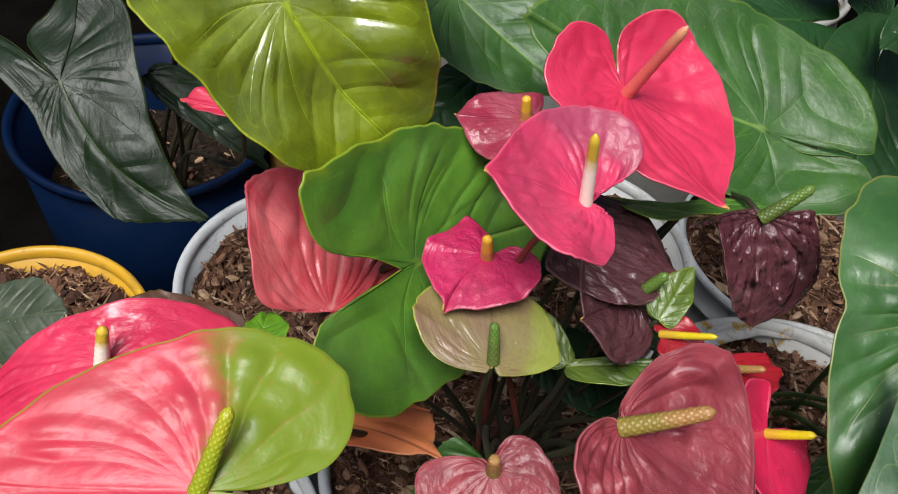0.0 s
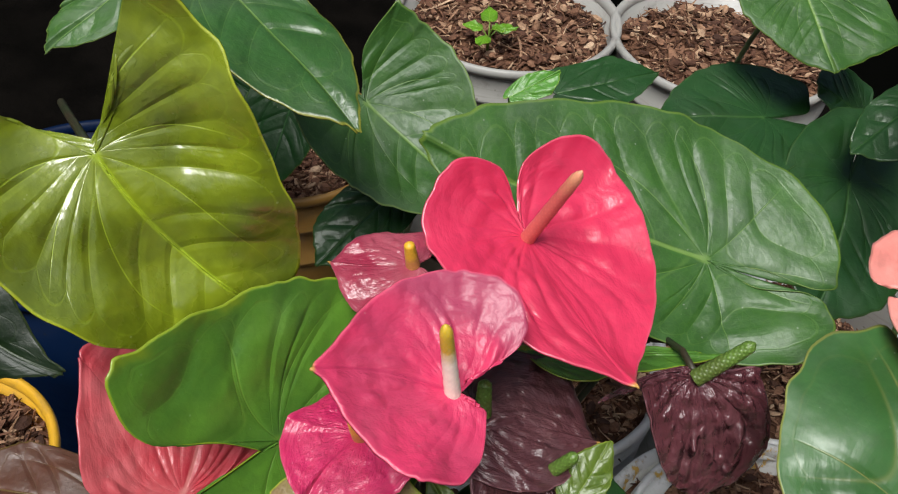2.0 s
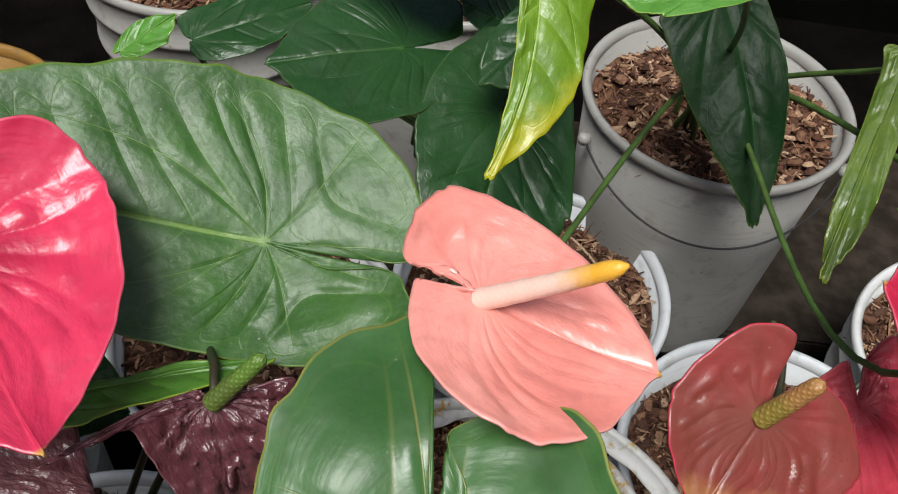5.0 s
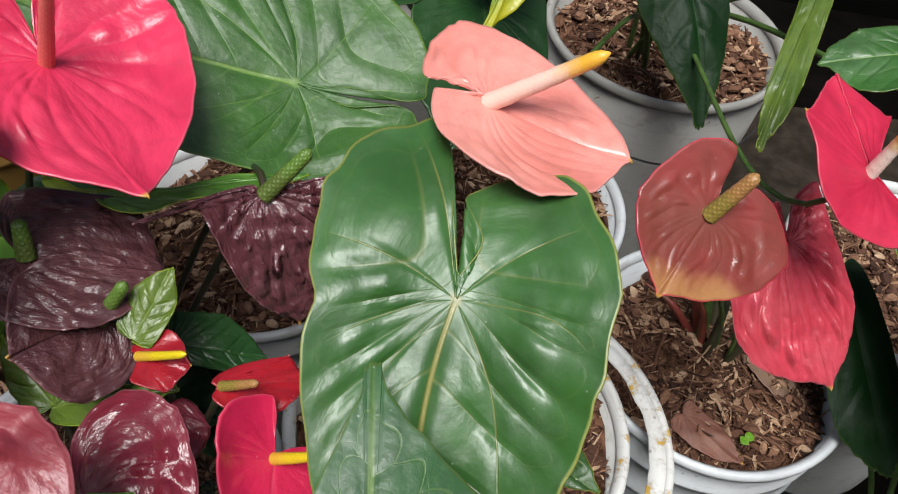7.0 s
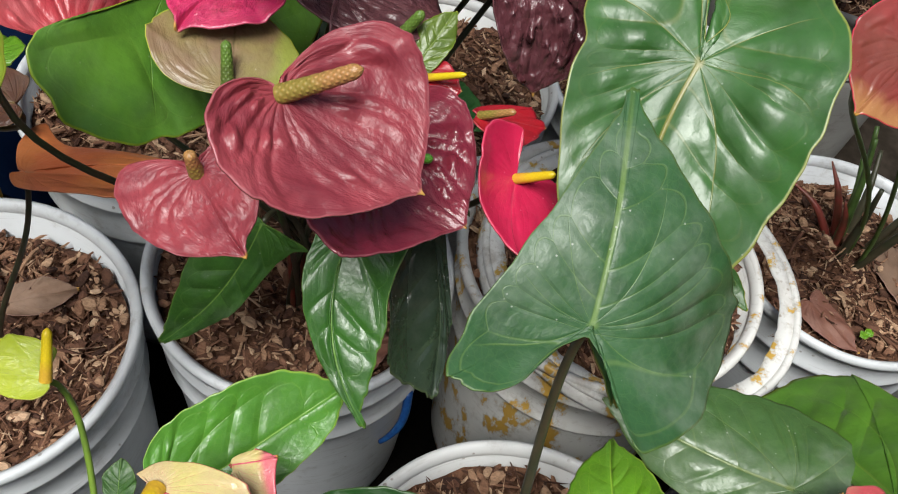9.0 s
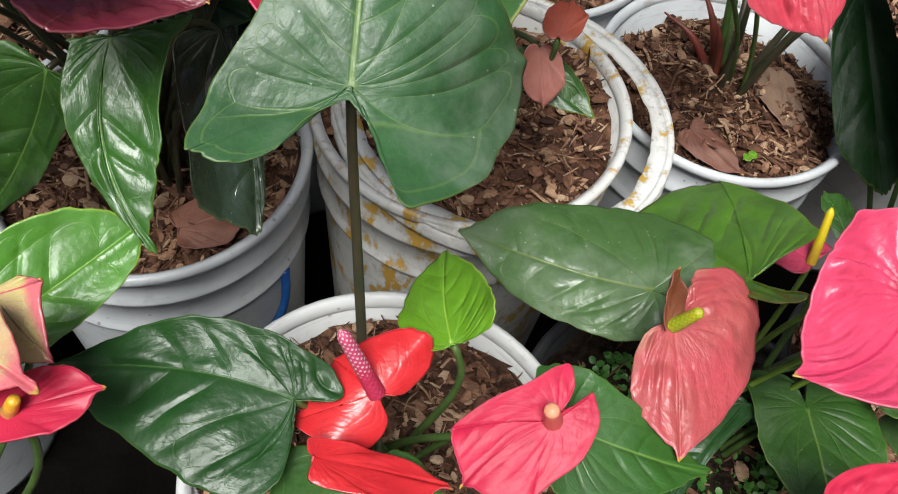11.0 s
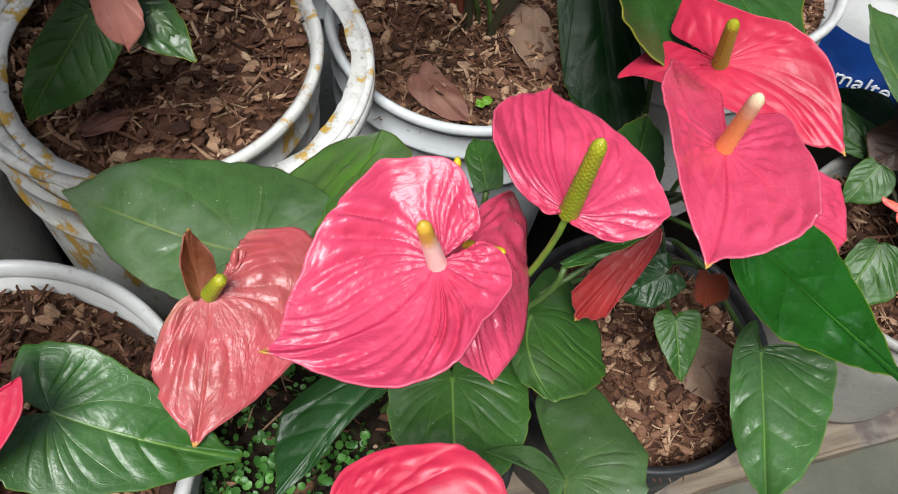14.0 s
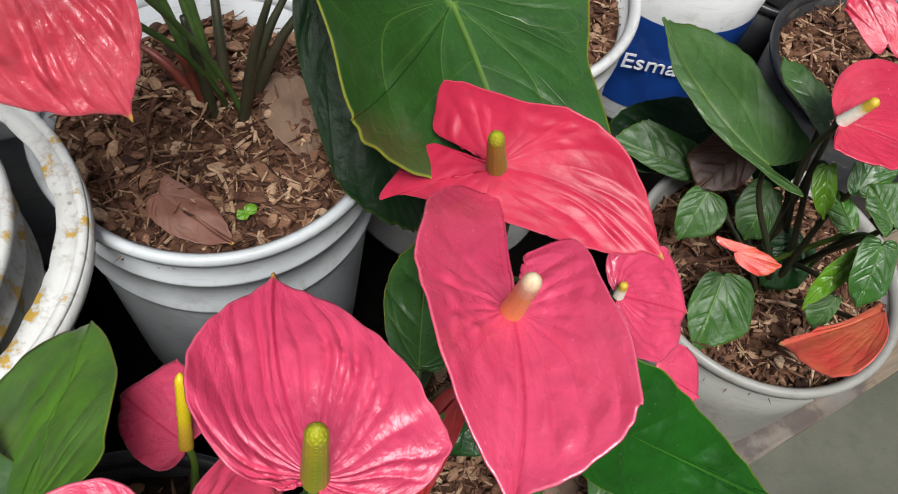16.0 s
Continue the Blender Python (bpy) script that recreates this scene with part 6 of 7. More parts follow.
leaf('N', 'lf_bright', (0.6462, -0.466, 0.5447), (0.6245, -0.3969, 0.5445), (-0.4348, -0.1659, 0.8851), (0.4483, 0.4119, 0.127, -0.02, 0.4729, 0.2, 0.332, -0.02), 'small bright green young leaf', full=0.436, notch=(0.28, 0.091), cup=(-0.1796, 0.3878), droop=0.154, back=0.061, bend=-0.056)
leaf('N', 'lf_mid3', (0.7236, -0.4929, 0.5261), (0.8184, -0.4882, 0.4944), (0.2783, -0.0172, 0.9603), (0.3708, 0.0954, 0.273, -0.2602, 0.4014, -0.0144, 0.283, -0.1833), full=0.339, puff=1.0, notch=(0.2985, 0.09), cup=(0.1063, -0.0129), droop=-0.001, back=0.057, bend=0.057)
leaf('N', 'lf_dark', (0.6237, -0.5578, 0.5157), (0.6561, -0.614, 0.5229), (-0.1355, 0.0854, 0.9871), (0.5553, 0.2163, 0.2978, -0.4098, 0.8611, 0.1409, 0.7735, -0.7355), full=0.758, puff=0.7, notch=(0.2595, 0.0925), cup=(0.0135, -0.051), droop=0.044, back=-0.017, bend=0.02)
leaf('N', 'lf_dark2', (0.5663, -0.5172, 0.5375), (0.4279, -0.5336, 0.5581), (0.0348, -0.1927, 0.9806), (0.4399, 0.1616, 0.2157, -0.02, 0.2203, 0.2726, 0.0562, -0.1898), full=0.47, puff=1.4, notch=(0.291, 0.09), cup=(-0.0088, 0.3214), droop=0.263, back=0.002, bend=0.111)

flower('G2', 'creampink', (0.3954, -0.555, 0.6167), (0.4754, -0.577, 0.6312), (0.0901, -0.2403, 0.9665), (0.2704, 0.4273, 0.0303, -0.171, 0.4866, 0.1741, 0.1997, -0.02), 'cream and yellow-green spathe with pink veins', puff=0.4, sp=(0.398, -0.576, 0.6298), spm='sp_yellow', spr=0.0055, full=0.03, notch=(0.2632, 0.1488), cup=(0.0537, -0.0308), droop=0.016, back=-0.127, bend=-0.081)
flower('G2', 'creampink', (0.4217, -0.5255, 0.6055), (0.4438, -0.5165, 0.6143), (-0.0713, -0.3297, 0.9414), (0.2288, 0.4787, 0.05, -0.0443, 1.5468, 0.7935, 0.9268, -0.02), puff=0.2, full=0.717, notch=(0.45, 0.16), cup=(0.0, -0.1059), droop=0.056, back=0.06, bend=0.015)
flower('G2', 'pinkred', (0.4505, -0.5762, 0.5939), (0.4883, -0.556, 0.6012), (-0.121, -0.0369, 0.992), (0.4228, 0.3794, 0.288, -0.1584, 0.3921, 0.3533, 0.117, -0.403), sp=(0.4565, -0.5742, 0.6074), spm='sp_orange', spr=0.004, puff=0.5, full=0.717, notch=(0.45, 0.16), cup=(0.0135, -0.007), droop=0.071, back=0.06, bend=-0.004)
flower('G2', 'yellowgreen', (0.2793, -0.4976, 0.549), (0.23, -0.5068, 0.5465), (0.024, -0.3808, 0.9244), (0.2872, 0.2852, 0.1167, -0.0679, 0.4889, 0.5081, 0.3618, -0.02), sp=(0.2745, -0.4776, 0.5771), spm='sp_yellow', spr=0.004, puff=0.3, stem='bright')
leaf('G2', 'lf_bright2', (0.3845, -0.5399, 0.5447), (0.4537, -0.437, 0.5586), (0.3533, -0.2721, 0.895), (0.3319, 0.2791, 0.1684, -0.02, 0.2043, 0.4153, 0.1557, -0.02), full=1.202, stem='bright', notch=(0.3, 0.09), cup=(0.2357, 0.1226), droop=-0.038, back=0.06, bend=0.001)
leaf('G2', 'lf_dark', (0.3347, -0.531, 0.4812), (0.3279, -0.511, 0.4969), (0.0715, -0.6006, 0.7964), (0.4142, 0.399, 0.2132, -0.02, 0.4386, 0.4599, 0.2843, -0.02))

flower('W2', 'pinkred2', (1.3414, -0.0822, 0.4792), (1.3981, -0.1138, 0.4836), (0.1159, -0.1603, 0.9802), (0.9921, 0.3106, 0.4566, -0.1901, 0.4591, 0.4351, 0.3835, -0.02), sp=(1.3492, -0.0881, 0.5098), spm='sp_cream', spr=0.005, puff=0.8, stem='dark', full=0.917, notch=(0.4666, 0.1487), cup=(0.0622, 0.0346), droop=0.018, back=0.043, bend=-0.031)
flower('W2', 'pinkred2', (1.3886, -0.0224, 0.4962), (1.3667, 0.0174, 0.5172), (-0.4147, -0.5857, 0.6964), (0.2995, 0.7012, 0.1801, -0.0797, 0.3474, 0.2794, 0.1171, -0.4065), puff=0.4, stem='dark', full=0.9, notch=(0.4478, 0.158), cup=(-0.0004, -0.0), droop=0.061, back=0.062, bend=-0.004)
flower('W2', 'salmonred', (1.4174, -0.1732, 0.3511), (1.3519, -0.1759, 0.2991), (-0.486, 0.4255, 0.7634), (0.6033, 0.4217, 0.0672, -0.02, 0.06, 0.5273, 0.1348, -0.02), puff=0.6, stem='dark', full=0.942, notch=(0.4483, 0.16), cup=(-0.0222, 0.0037), droop=0.01, back=0.06, bend=-0.084)
leaf('W2', 'lf_vdark', (1.345, 0.052, 0.295), (1.235, 0.040, 0.288), (-0.05, -0.2, 0.97), (0.36, 0.42, 0.2, -0.1, 0.36, 0.42, 0.2, -0.1), full=0.8, stem='dark')
leaf('W2', 'lf_gray', (1.3214, -0.0712, 0.4093), (1.2557, 0.0661, 0.411), (0.2288, -0.0579, 0.9718), (0.1072, 0.4237, 0.03, -0.2438, 0.5755, 0.5627, 0.3227, -0.02), full=0.672, stem='dark', notch=(0.2154, 0.0897), cup=(-0.0305, -0.0782), droop=-0.11, back=-0.489, bend=-0.113)
leaf('W2', 'lf_gray', (1.376, -0.0303, 0.4217), (1.355, 0.029, 0.4288), (-0.1298, -0.1617, 0.9783), (0.2155, 0.5542, 0.1594, -0.255, 0.2308, 0.3668, 0.05, -0.0997), stem='dark')
leaf('W2', 'lf_dark', (1.3039, -0.0508, 0.3385), (1.28, -0.081, 0.3104), (-0.2079, -0.6424, 0.7376), (0.5533, 0.3542, 0.2858, -0.0531, 0.3429, 0.3714, 0.2145, -0.02), stem='dark', full=0.633, notch=(0.2996, 0.09), cup=(-0.0011, -0.0012), droop=0.05, back=0.06, bend=-0.009)
leaf('W2', 'lf_dark', (1.3268, -0.1054, 0.2854), (1.3026, -0.1604, 0.2459), (-0.214, -0.5891, 0.7792), (0.5267, 0.4523, 0.2212, -0.0767, 0.287, 0.3992, 0.1417, -0.02), stem='dark', full=0.621, notch=(0.3005, 0.09), cup=(0.0061, -0.0005), droop=0.047, back=0.06, bend=-0.012)
leaf('W2', 'lf_brown', (1.356, -0, 0.3426), (1.309, -0.0321, 0.3166), (-0.1431, -0.4898, 0.86), (0.3793, 0.4483, 0.05, -0.0552, 0.4862, 0.7345, 0.3598, -0.02), stem='dark')
leaf('W2', 'lf_bright', (1.3825, -0.1451, 0.4054), (1.3445, -0.1738, 0.358), (-0.3029, -0.6743, 0.6735), (0.1431, 0.2694, 0.1644, -0.02, 0.1442, 0.4717, 0.0303, -0.0278), stem='bright', full=0.583, notch=(0.3, 0.09), cup=(0.0, 0.0023), droop=0.047, back=0.06, bend=0.032)
leaf('W2', 'lf_bright', (1.366, -0.0774, 0.4165), (1.369, -0.1095, 0.3871), (-0.1424, -0.6759, 0.7231), (0.1855, 0.4113, 0.1372, -0.0441, 0.2778, 0.3877, 0.1056, -0.0572), stem='dark')
leaf('W2', 'lf_dark', (1.376, -0.1489, 0.4473), (1.361, -0.1227, 0.4596), (-0.1431, -0.4898, 0.86), (0.3615, 0.4923, 0.2675, -0.2, 0.8, 0.4, 0.3692, -0.3538), stem='dark')
leaf('W2', 'lf_dark', (1.395, -0.1517, 0.3325), (1.381, -0.1693, 0.3086), (-0.2638, -0.7001, 0.6635), (0.2108, 0.524, 0.1208, -0.0692, 0.5093, 0.5777, 0.3297, -0.02), stem='dark')
leaf('W2', 'lf_dark', (1.313, -0.0074, 0.308), (1.24, 0.0265, 0.3151), (-0.1431, -0.4898, 0.86), (0.1552, 0.3621, 0.05, -0.0948, 0.3621, 0.6552, 0.2679, -0.02), stem='dark')
leaf('W2', 'lf_dark2', (1.401, -0.0803, 0.3044), (1.369, -0.1091, 0.2712), (-0.2842, -0.5758, 0.7666), (0.4746, 0.5957, 0.2054, -0.04, 0.3925, 0.4214, 0.1965, -0.0904), full=0.8, stem='dark')
leaf('W2', 'lf_mid3', (1.39, -0.095, 0.4105), (1.417, -0.0621, 0.4337), (-0.1431, -0.4898, 0.86), (0.3077, 0.4615, 0.0641, -0.1538, 0.3974, 0.4872, 0.1538, -0.0641), full=0.8, stem='dark')
leaf('W2', 'lf_dark', (1.365, -0.048, 0.3401), (1.345, -0.0807, 0.3064), (-0.2949, -0.5891, 0.7523), (0.306, 0.7175, 0.1499, -0.02, 0.4397, 0.4244, 0.2627, -0.0908), full=0.8, stem='dark')
leaf('W2', 'lf_vdark', (1.392, -0.003, 0.3469), (1.371, -0.0317, 0.3154), (-0.2357, -0.6347, 0.7359), (0.4081, 0.5113, 0.1856, -0.1002, 0.5675, 0.5444, 0.3946, -0.0336), full=0.8, stem='dark')
leaf('W2', 'lf_bright2', (1.397, -0.1126, 0.3784), (1.382, -0.0831, 0.3926), (-0.1431, -0.4898, 0.86), (0.3429, 0.4571, 0.1714, -0.0571, 0.2857, 0.5714, 0.1143, -0.0571), full=0.8, stem='bright')
leaf('W2', 'lf_mid3', (1.381, -0.1535, 0.4222), (1.37, -0.1886, 0.3888), (-0.2219, -0.6352, 0.7398), (0.3146, 0.5234, 0.129, -0.1236, 0.3248, 0.4252, 0.2152, -0.1214), full=0.8, stem='dark')
flower('W2', 'salmonred', (1.3037, -0.1201, 0.3579), (1.3393, -0.1353, 0.3588), (-0.1424, -0.4882, 0.861), (0.2056, 0.2989, 0.1781, -0.4847, 0.3182, 0.5728, 0.0686, -0.02), puff=0.5, stem='dark', full=0.922, notch=(0.4183, 0.1592), cup=(-0.0019, 0.0025), droop=0.054, back=0.07, bend=0.027)

flower('L', 'pinkred', (0.1164, -0.224, 0.7149), (0.0713, -0.2296, 0.7181), (0.0986, -0.248, 0.9637), (0.1545, 0.3268, 0.1031, -0.2196, 0.3206, 0.5886, 0.2372, -0.0806), puff=0.3, stem='dark')
leaf('L', 'lf_olive', (0.184, -0.281, 0.8535), (0.2713, -0.2791, 0.7659), (0.5724, -0.6516, 0.4978), (0.5889, -0.3884, 0.6725, -0.2611, 0.5057, -0.3667, 0.3676, -0.6138), 'huge olive-green glossy leaf', full=1.6, keel=1.0, rough=2.2, puff=1.6, rings=44, fineness=10, stem='dark', notch=(0.5572, 0.3394), cup=(0.4113, 0.4155), droop=0.241, back=-0.208, bend=0.12)
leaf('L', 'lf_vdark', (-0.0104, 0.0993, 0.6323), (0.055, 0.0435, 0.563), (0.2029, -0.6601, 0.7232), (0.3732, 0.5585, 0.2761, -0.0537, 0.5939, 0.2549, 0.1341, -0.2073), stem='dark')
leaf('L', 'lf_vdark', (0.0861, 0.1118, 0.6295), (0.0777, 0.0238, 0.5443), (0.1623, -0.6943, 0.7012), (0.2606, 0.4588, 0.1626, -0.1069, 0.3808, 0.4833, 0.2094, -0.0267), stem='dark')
leaf('L', 'lf_mid2', (0.1539, -0.1332, 0.8762), (0.2811, -0.2041, 0.8467), (0.1759, -0.0921, 0.9801), (0.2173, 0.3778, 0.2293, -0.1575, 0.299, 0.1814, 0.0739, -0.2604), full=0.96, stem='dark', notch=(0.3, 0.09), cup=(0.0104, 0.0546), droop=0.022, back=0.06, bend=-0.023)
leaf('L', 'lf_dark', (0.0977, -0.101, 0.8439), (0.0512, -0.1623, 0.8082), (-0.0425, -0.4785, 0.877), (0.2807, 0.2943, 0.2078, -0.0745, 0.229, 0.6756, 0.1694, -0.02), stem='dark')
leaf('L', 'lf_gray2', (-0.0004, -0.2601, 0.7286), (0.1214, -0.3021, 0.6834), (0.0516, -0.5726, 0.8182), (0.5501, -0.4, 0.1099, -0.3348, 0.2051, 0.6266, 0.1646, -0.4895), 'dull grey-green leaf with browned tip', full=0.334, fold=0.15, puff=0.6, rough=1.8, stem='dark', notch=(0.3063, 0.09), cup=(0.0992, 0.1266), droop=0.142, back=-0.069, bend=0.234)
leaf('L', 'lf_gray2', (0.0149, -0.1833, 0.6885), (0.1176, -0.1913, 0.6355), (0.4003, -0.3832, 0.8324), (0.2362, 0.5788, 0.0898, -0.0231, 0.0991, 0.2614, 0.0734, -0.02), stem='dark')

leaf('B', 'lf_dark', (0.2236, -0.0556, 0.7472), (0.3242, -0.081, 0.6877), (0.2971, -0.3931, 0.8702), (0.5312, 0.0117, 0.4264, -0.2728, 0.5178, 0.2424, 0.03, -0.5097), full=0.621, puff=1.5, notch=(0.4477, 0.2), cup=(0.4925, 0.3239), droop=-0.194, back=-0.782, bend=-0.03)
leaf('B', 'lf_dark2', (0.2532, -0.065, 0.685), (0.2161, -0.1375, 0.6568), (-0.0032, -0.3605, 0.9327), (0.3578, 0.5148, 0.2648, -0.02, 0.3402, 0.5333, 0.1867, -0.02), full=0.8)

leaf('C', 'lf_dark2', (0.5847, 0.0736, 0.6872), (0.576, -0.046, 0.646), (0.3488, -0.3377, 0.8742), (0.4792, 0.3679, 0.1254, -0.5498, 0.4628, 0.2228, 0.0324, -0.5559), full=0.75, puff=1.5, notch=(0.3193, 0.09), cup=(-0.0, -0.064), droop=0.051, back=-0.089, bend=-0.079)
leaf('C', 'lf_dark2', (0.508, 0.101, 0.7115), (0.4244, 0.0576, 0.7213), (0.1885, -0.1441, 0.9714), (0.6501, 0.3903, 0.1006, -0.4076, 0.6338, 0.066, 0.469, -0.6127), puff=0.6)
leaf('C', 'lf_dark', (0.506, 0.1408, 0.8059), (0.5439, 0.0871, 0.7728), (0.1051, -0.4664, 0.8783), (0.8556, 0.75, 0.6331, -0.0608, 0.7088, 0.0116, 0.5245, -0.406))
leaf('C', 'lf_dark2', (0.3334, 0.1436, 0.6592), (0.418, 0.1924, 0.6801), (-0.0617, -0.2997, 0.952), (0.314, 0.4773, 0.2261, -0.0715, 0.3035, 0.3986, 0.1162, -0.0565), full=0.8, puff=0.6)
leaf('C', 'lf_bright2', (0.2986, 0.0927, 0.6779), (0.3358, 0.1154, 0.702), (-0.1521, -0.5911, 0.7922), (0.2356, 0.4448, 0.05, -0.0946, 0.3023, 0.6374, 0.0951, -0.02), full=0.8)
leaf('C', 'lf_dark2', (0.5916, 0.1504, 0.7036), (0.5438, 0.1382, 0.7336), (0.5602, -0.2692, 0.7834), (0.3163, 0.5352, 0.05, -0.2538, 0.6839, 0.6283, 0.5061, -0.116), full=0.8)
leaf('C', 'lf_dark2', (0.6124, 0.107, 0.7562), (0.5685, 0.0461, 0.7362), (0.0718, -0.3579, 0.931), (0.3599, 0.5903, 0.231, -0.02, 0.2709, 0.358, 0.1674, -0.1132), full=0.8)

leaf('Y', 'lf_grayleaf', (-0.025, -0.371, 0.5806), (0.0365, -0.3582, 0.6082), (-0.2861, -0.4484, 0.8468), (0.4468, 0.4204, 0.3306, -0.4226, 0.5249, 0.6875, 0.3526, -0.2328), stem='dark')
leaf('Y', 'lf_brown', (0.1455, -0.3212, 0.572), (0.0418, -0.3392, 0.5782), (0.0788, -0.1099, 0.9908), (0.2805, 0.411, 0.1214, -0.0771, 0.3305, 0.6061, 0.2009, -0.02), 'brown-tinged old leaf', full=0.8, stem='dark')

leaf('H', 'lf_gloss', (0.5903, -0.2689, 0.7501), (0.62, -0.4401, 0.6501), (0.0406, -0.4303, 0.9017), (0.3704, 0.1787, 0.2372, -0.3166, 0.343, -0.172, 0.0354, -0.4935), 'broad glossy dark green leaf', full=0.422, droop=0.3, back=0.262, cup=(0.45, 0.08), keel=1.0, rings=44, fineness=10, veins=8, puff=1.7, rough=1.8, notch=(0.15, 0.2781), bend=0.189)
leaf('H', 'lf_dark', (0.6291, -0.2139, 0.5172), (0.592, -0.275, 0.4616), (0.1562, -0.7154, 0.681), (0.36, 0.24, 0.20, -0.16, 0.22, 0.42, 0.14, -0.10), 'dark green heart-shaped leaf hanging over a pail')
leaf('H', 'lf_mid2', (0.6517, -0.2183, 0.5374), (0.7166, -0.242, 0.5254), (0.0645, -0.303, 0.9508), (0.3832, 0.238, 0.0724, -0.1203, 0.1852, 0.3381, 0.1231, -0.02))
flower('H', 'dustypink', (0.6637, -0.2353, 0.5706), (0.6771, -0.2542, 0.532), (0.1665, -0.8622, 0.4785), (0.3854, 0.4708, 0.159, -0.0826, 0.3007, 0.4459, 0.1215, -0.109), puff=0.8)
flower('H', 'brownred', (0.6738, -0.2403, 0.5913), (0.6793, -0.2, 0.5953), (-0.0559, -0.0925, 0.9941), (0.339, 0.3191, 0.0759, -0.1034, 0.3751, 0.534, 0.1725, -0.0637), puff=0.3)
leaf('H', 'lf_gray', (0.6845, -0.2239, 0.5411), (0.7089, -0.2366, 0.5187), (0.2182, -0.7275, 0.6505), (0.1583, 0.3741, 0.1172, -0.02, 0.2592, 0.338, 0.0951, -0.02))

# ---- loose ring, tin, seedlings and litter ----
def lid_ring(x, y, z, r, tilt, turn):
    """The rim torn off a pail lid: a flat flange with a ragged inner edge, a raised bead and a skirt."""
    base = thing("lid_ring", (x, y, z), "white plastic lid ring with yellow paint stains round a pail", "lid ring")
    place = pose(x, y, z, tilt, 0, turn)
    rng = np.random.RandomState(17)
    n = 120
    ragged = np.convolve(np.r_[rng.uniform(-1, 1, n), rng.uniform(-1, 1, 6)], np.ones(3) / 3, "same")[:n]

    def loop(name, prof, label="", torn=False):
        v, f = lathe(prof, n)
        if torn:
            v = [(a * (1 + 0.022 * ragged[i % n] * (i // n in (0, 1, 5))), b * (1 + 0.022 * ragged[i % n] * (i // n in (0, 1, 5))), c) for i, (a, b, c) in enumerate(v)]
        mesh_object(name, [place @ Vector(p) for p in v], f, RINGWHITE, base, label)

    loop("flange", [(r - 0.017, 0.0035), (r - 0.017, 0.0060), (r - 0.008, 0.0070), (r - 0.002, 0.0068), (r - 0.002, 0.0044), (r - 0.017, 0.0035)], "flat flange with a ragged torn edge", True)
    loop("bead", [(r - 0.003, 0.0046), (r - 0.0025, 0.0082), (r + 0.0005, 0.0096), (r + 0.0040, 0.0088), (r + 0.0050, 0.0060), (r + 0.0040, 0.0040), (r - 0.003, 0.0046)])
    loop("skirt", [(r + 0.0030, 0.0050), (r + 0.0052, 0.0056), (r + 0.0064, -0.0070), (r + 0.0068, -0.0100), (r + 0.0046, -0.0100), (r + 0.0030, 0.0050)])
    return base


lid_ring(0.652, -0.135, 0.400, 0.158, 3, 100)


def paint_tin(x, y):
    base = thing("paint_tin", (x, y, 0.0), "white paint pail with a blue label band", "tin")
    r, h = 0.12, 0.30
    v, f = lathe(pail_profile(r, h, bands=False))
    mesh_object("body", [(a + x, b + y, c) for a, b, c in v], f, WHITE, base)
    v, f = lathe(rim_profile(r, h))
    mesh_object("rim", [(a + x, b + y, c) for a, b, c in v], f, WHITE, base)
    q = Net("blue_label_print")
    mat = q.done(q.mix(q.step(q.noise(30.0), 0.4, 0.7), (0.012, 0.06, 0.30), (0.01, 0.045, 0.22)), 0.4)
    lv, lf = [], []
    n = 40
    for z in (0.045, 0.205):
        rr = r * 0.955 * (0.88 + 0.12 * z / h) + 0.0012
        lv += [(x + rr * math.cos(2.6 * (k / n) + PI * 0.95), y + rr * math.sin(2.6 * (k / n) + PI * 0.95), z) for k in range(n + 1)]
    lf = [(k, k + 1, n + 2 + k, n + 1 + k) for k in range(n)]
    mesh_object("label", lv, lf, mat, base, "blue printed label band")
    cu = bpy.data.curves.new("label_text", "FONT")
    cu.body, cu.size, cu.extrude, cu.align_x = "Esmalte", 0.036, 0.0006, "CENTER"
    white = Net("white_print")
    cu.materials.append(white.done((0.75, 0.76, 0.78), 0.4))
    tx = new("label_text", cu)
    ang = radians(-103)
    rr = r * 0.955 * 0.945 + 0.003
    tx.matrix_world = Matrix.Translation((x + rr * math.cos(ang), y + rr * math.sin(ang), 0.128)) @ Matrix.Rotation(ang + PI / 2, 4, "Z") @ Matrix.Rotation(PI / 2, 4, "X")
    tx.parent = base
    tx.matrix_parent_inverse = base.matrix_world.inverted()


paint_tin(1.43, 0.38)


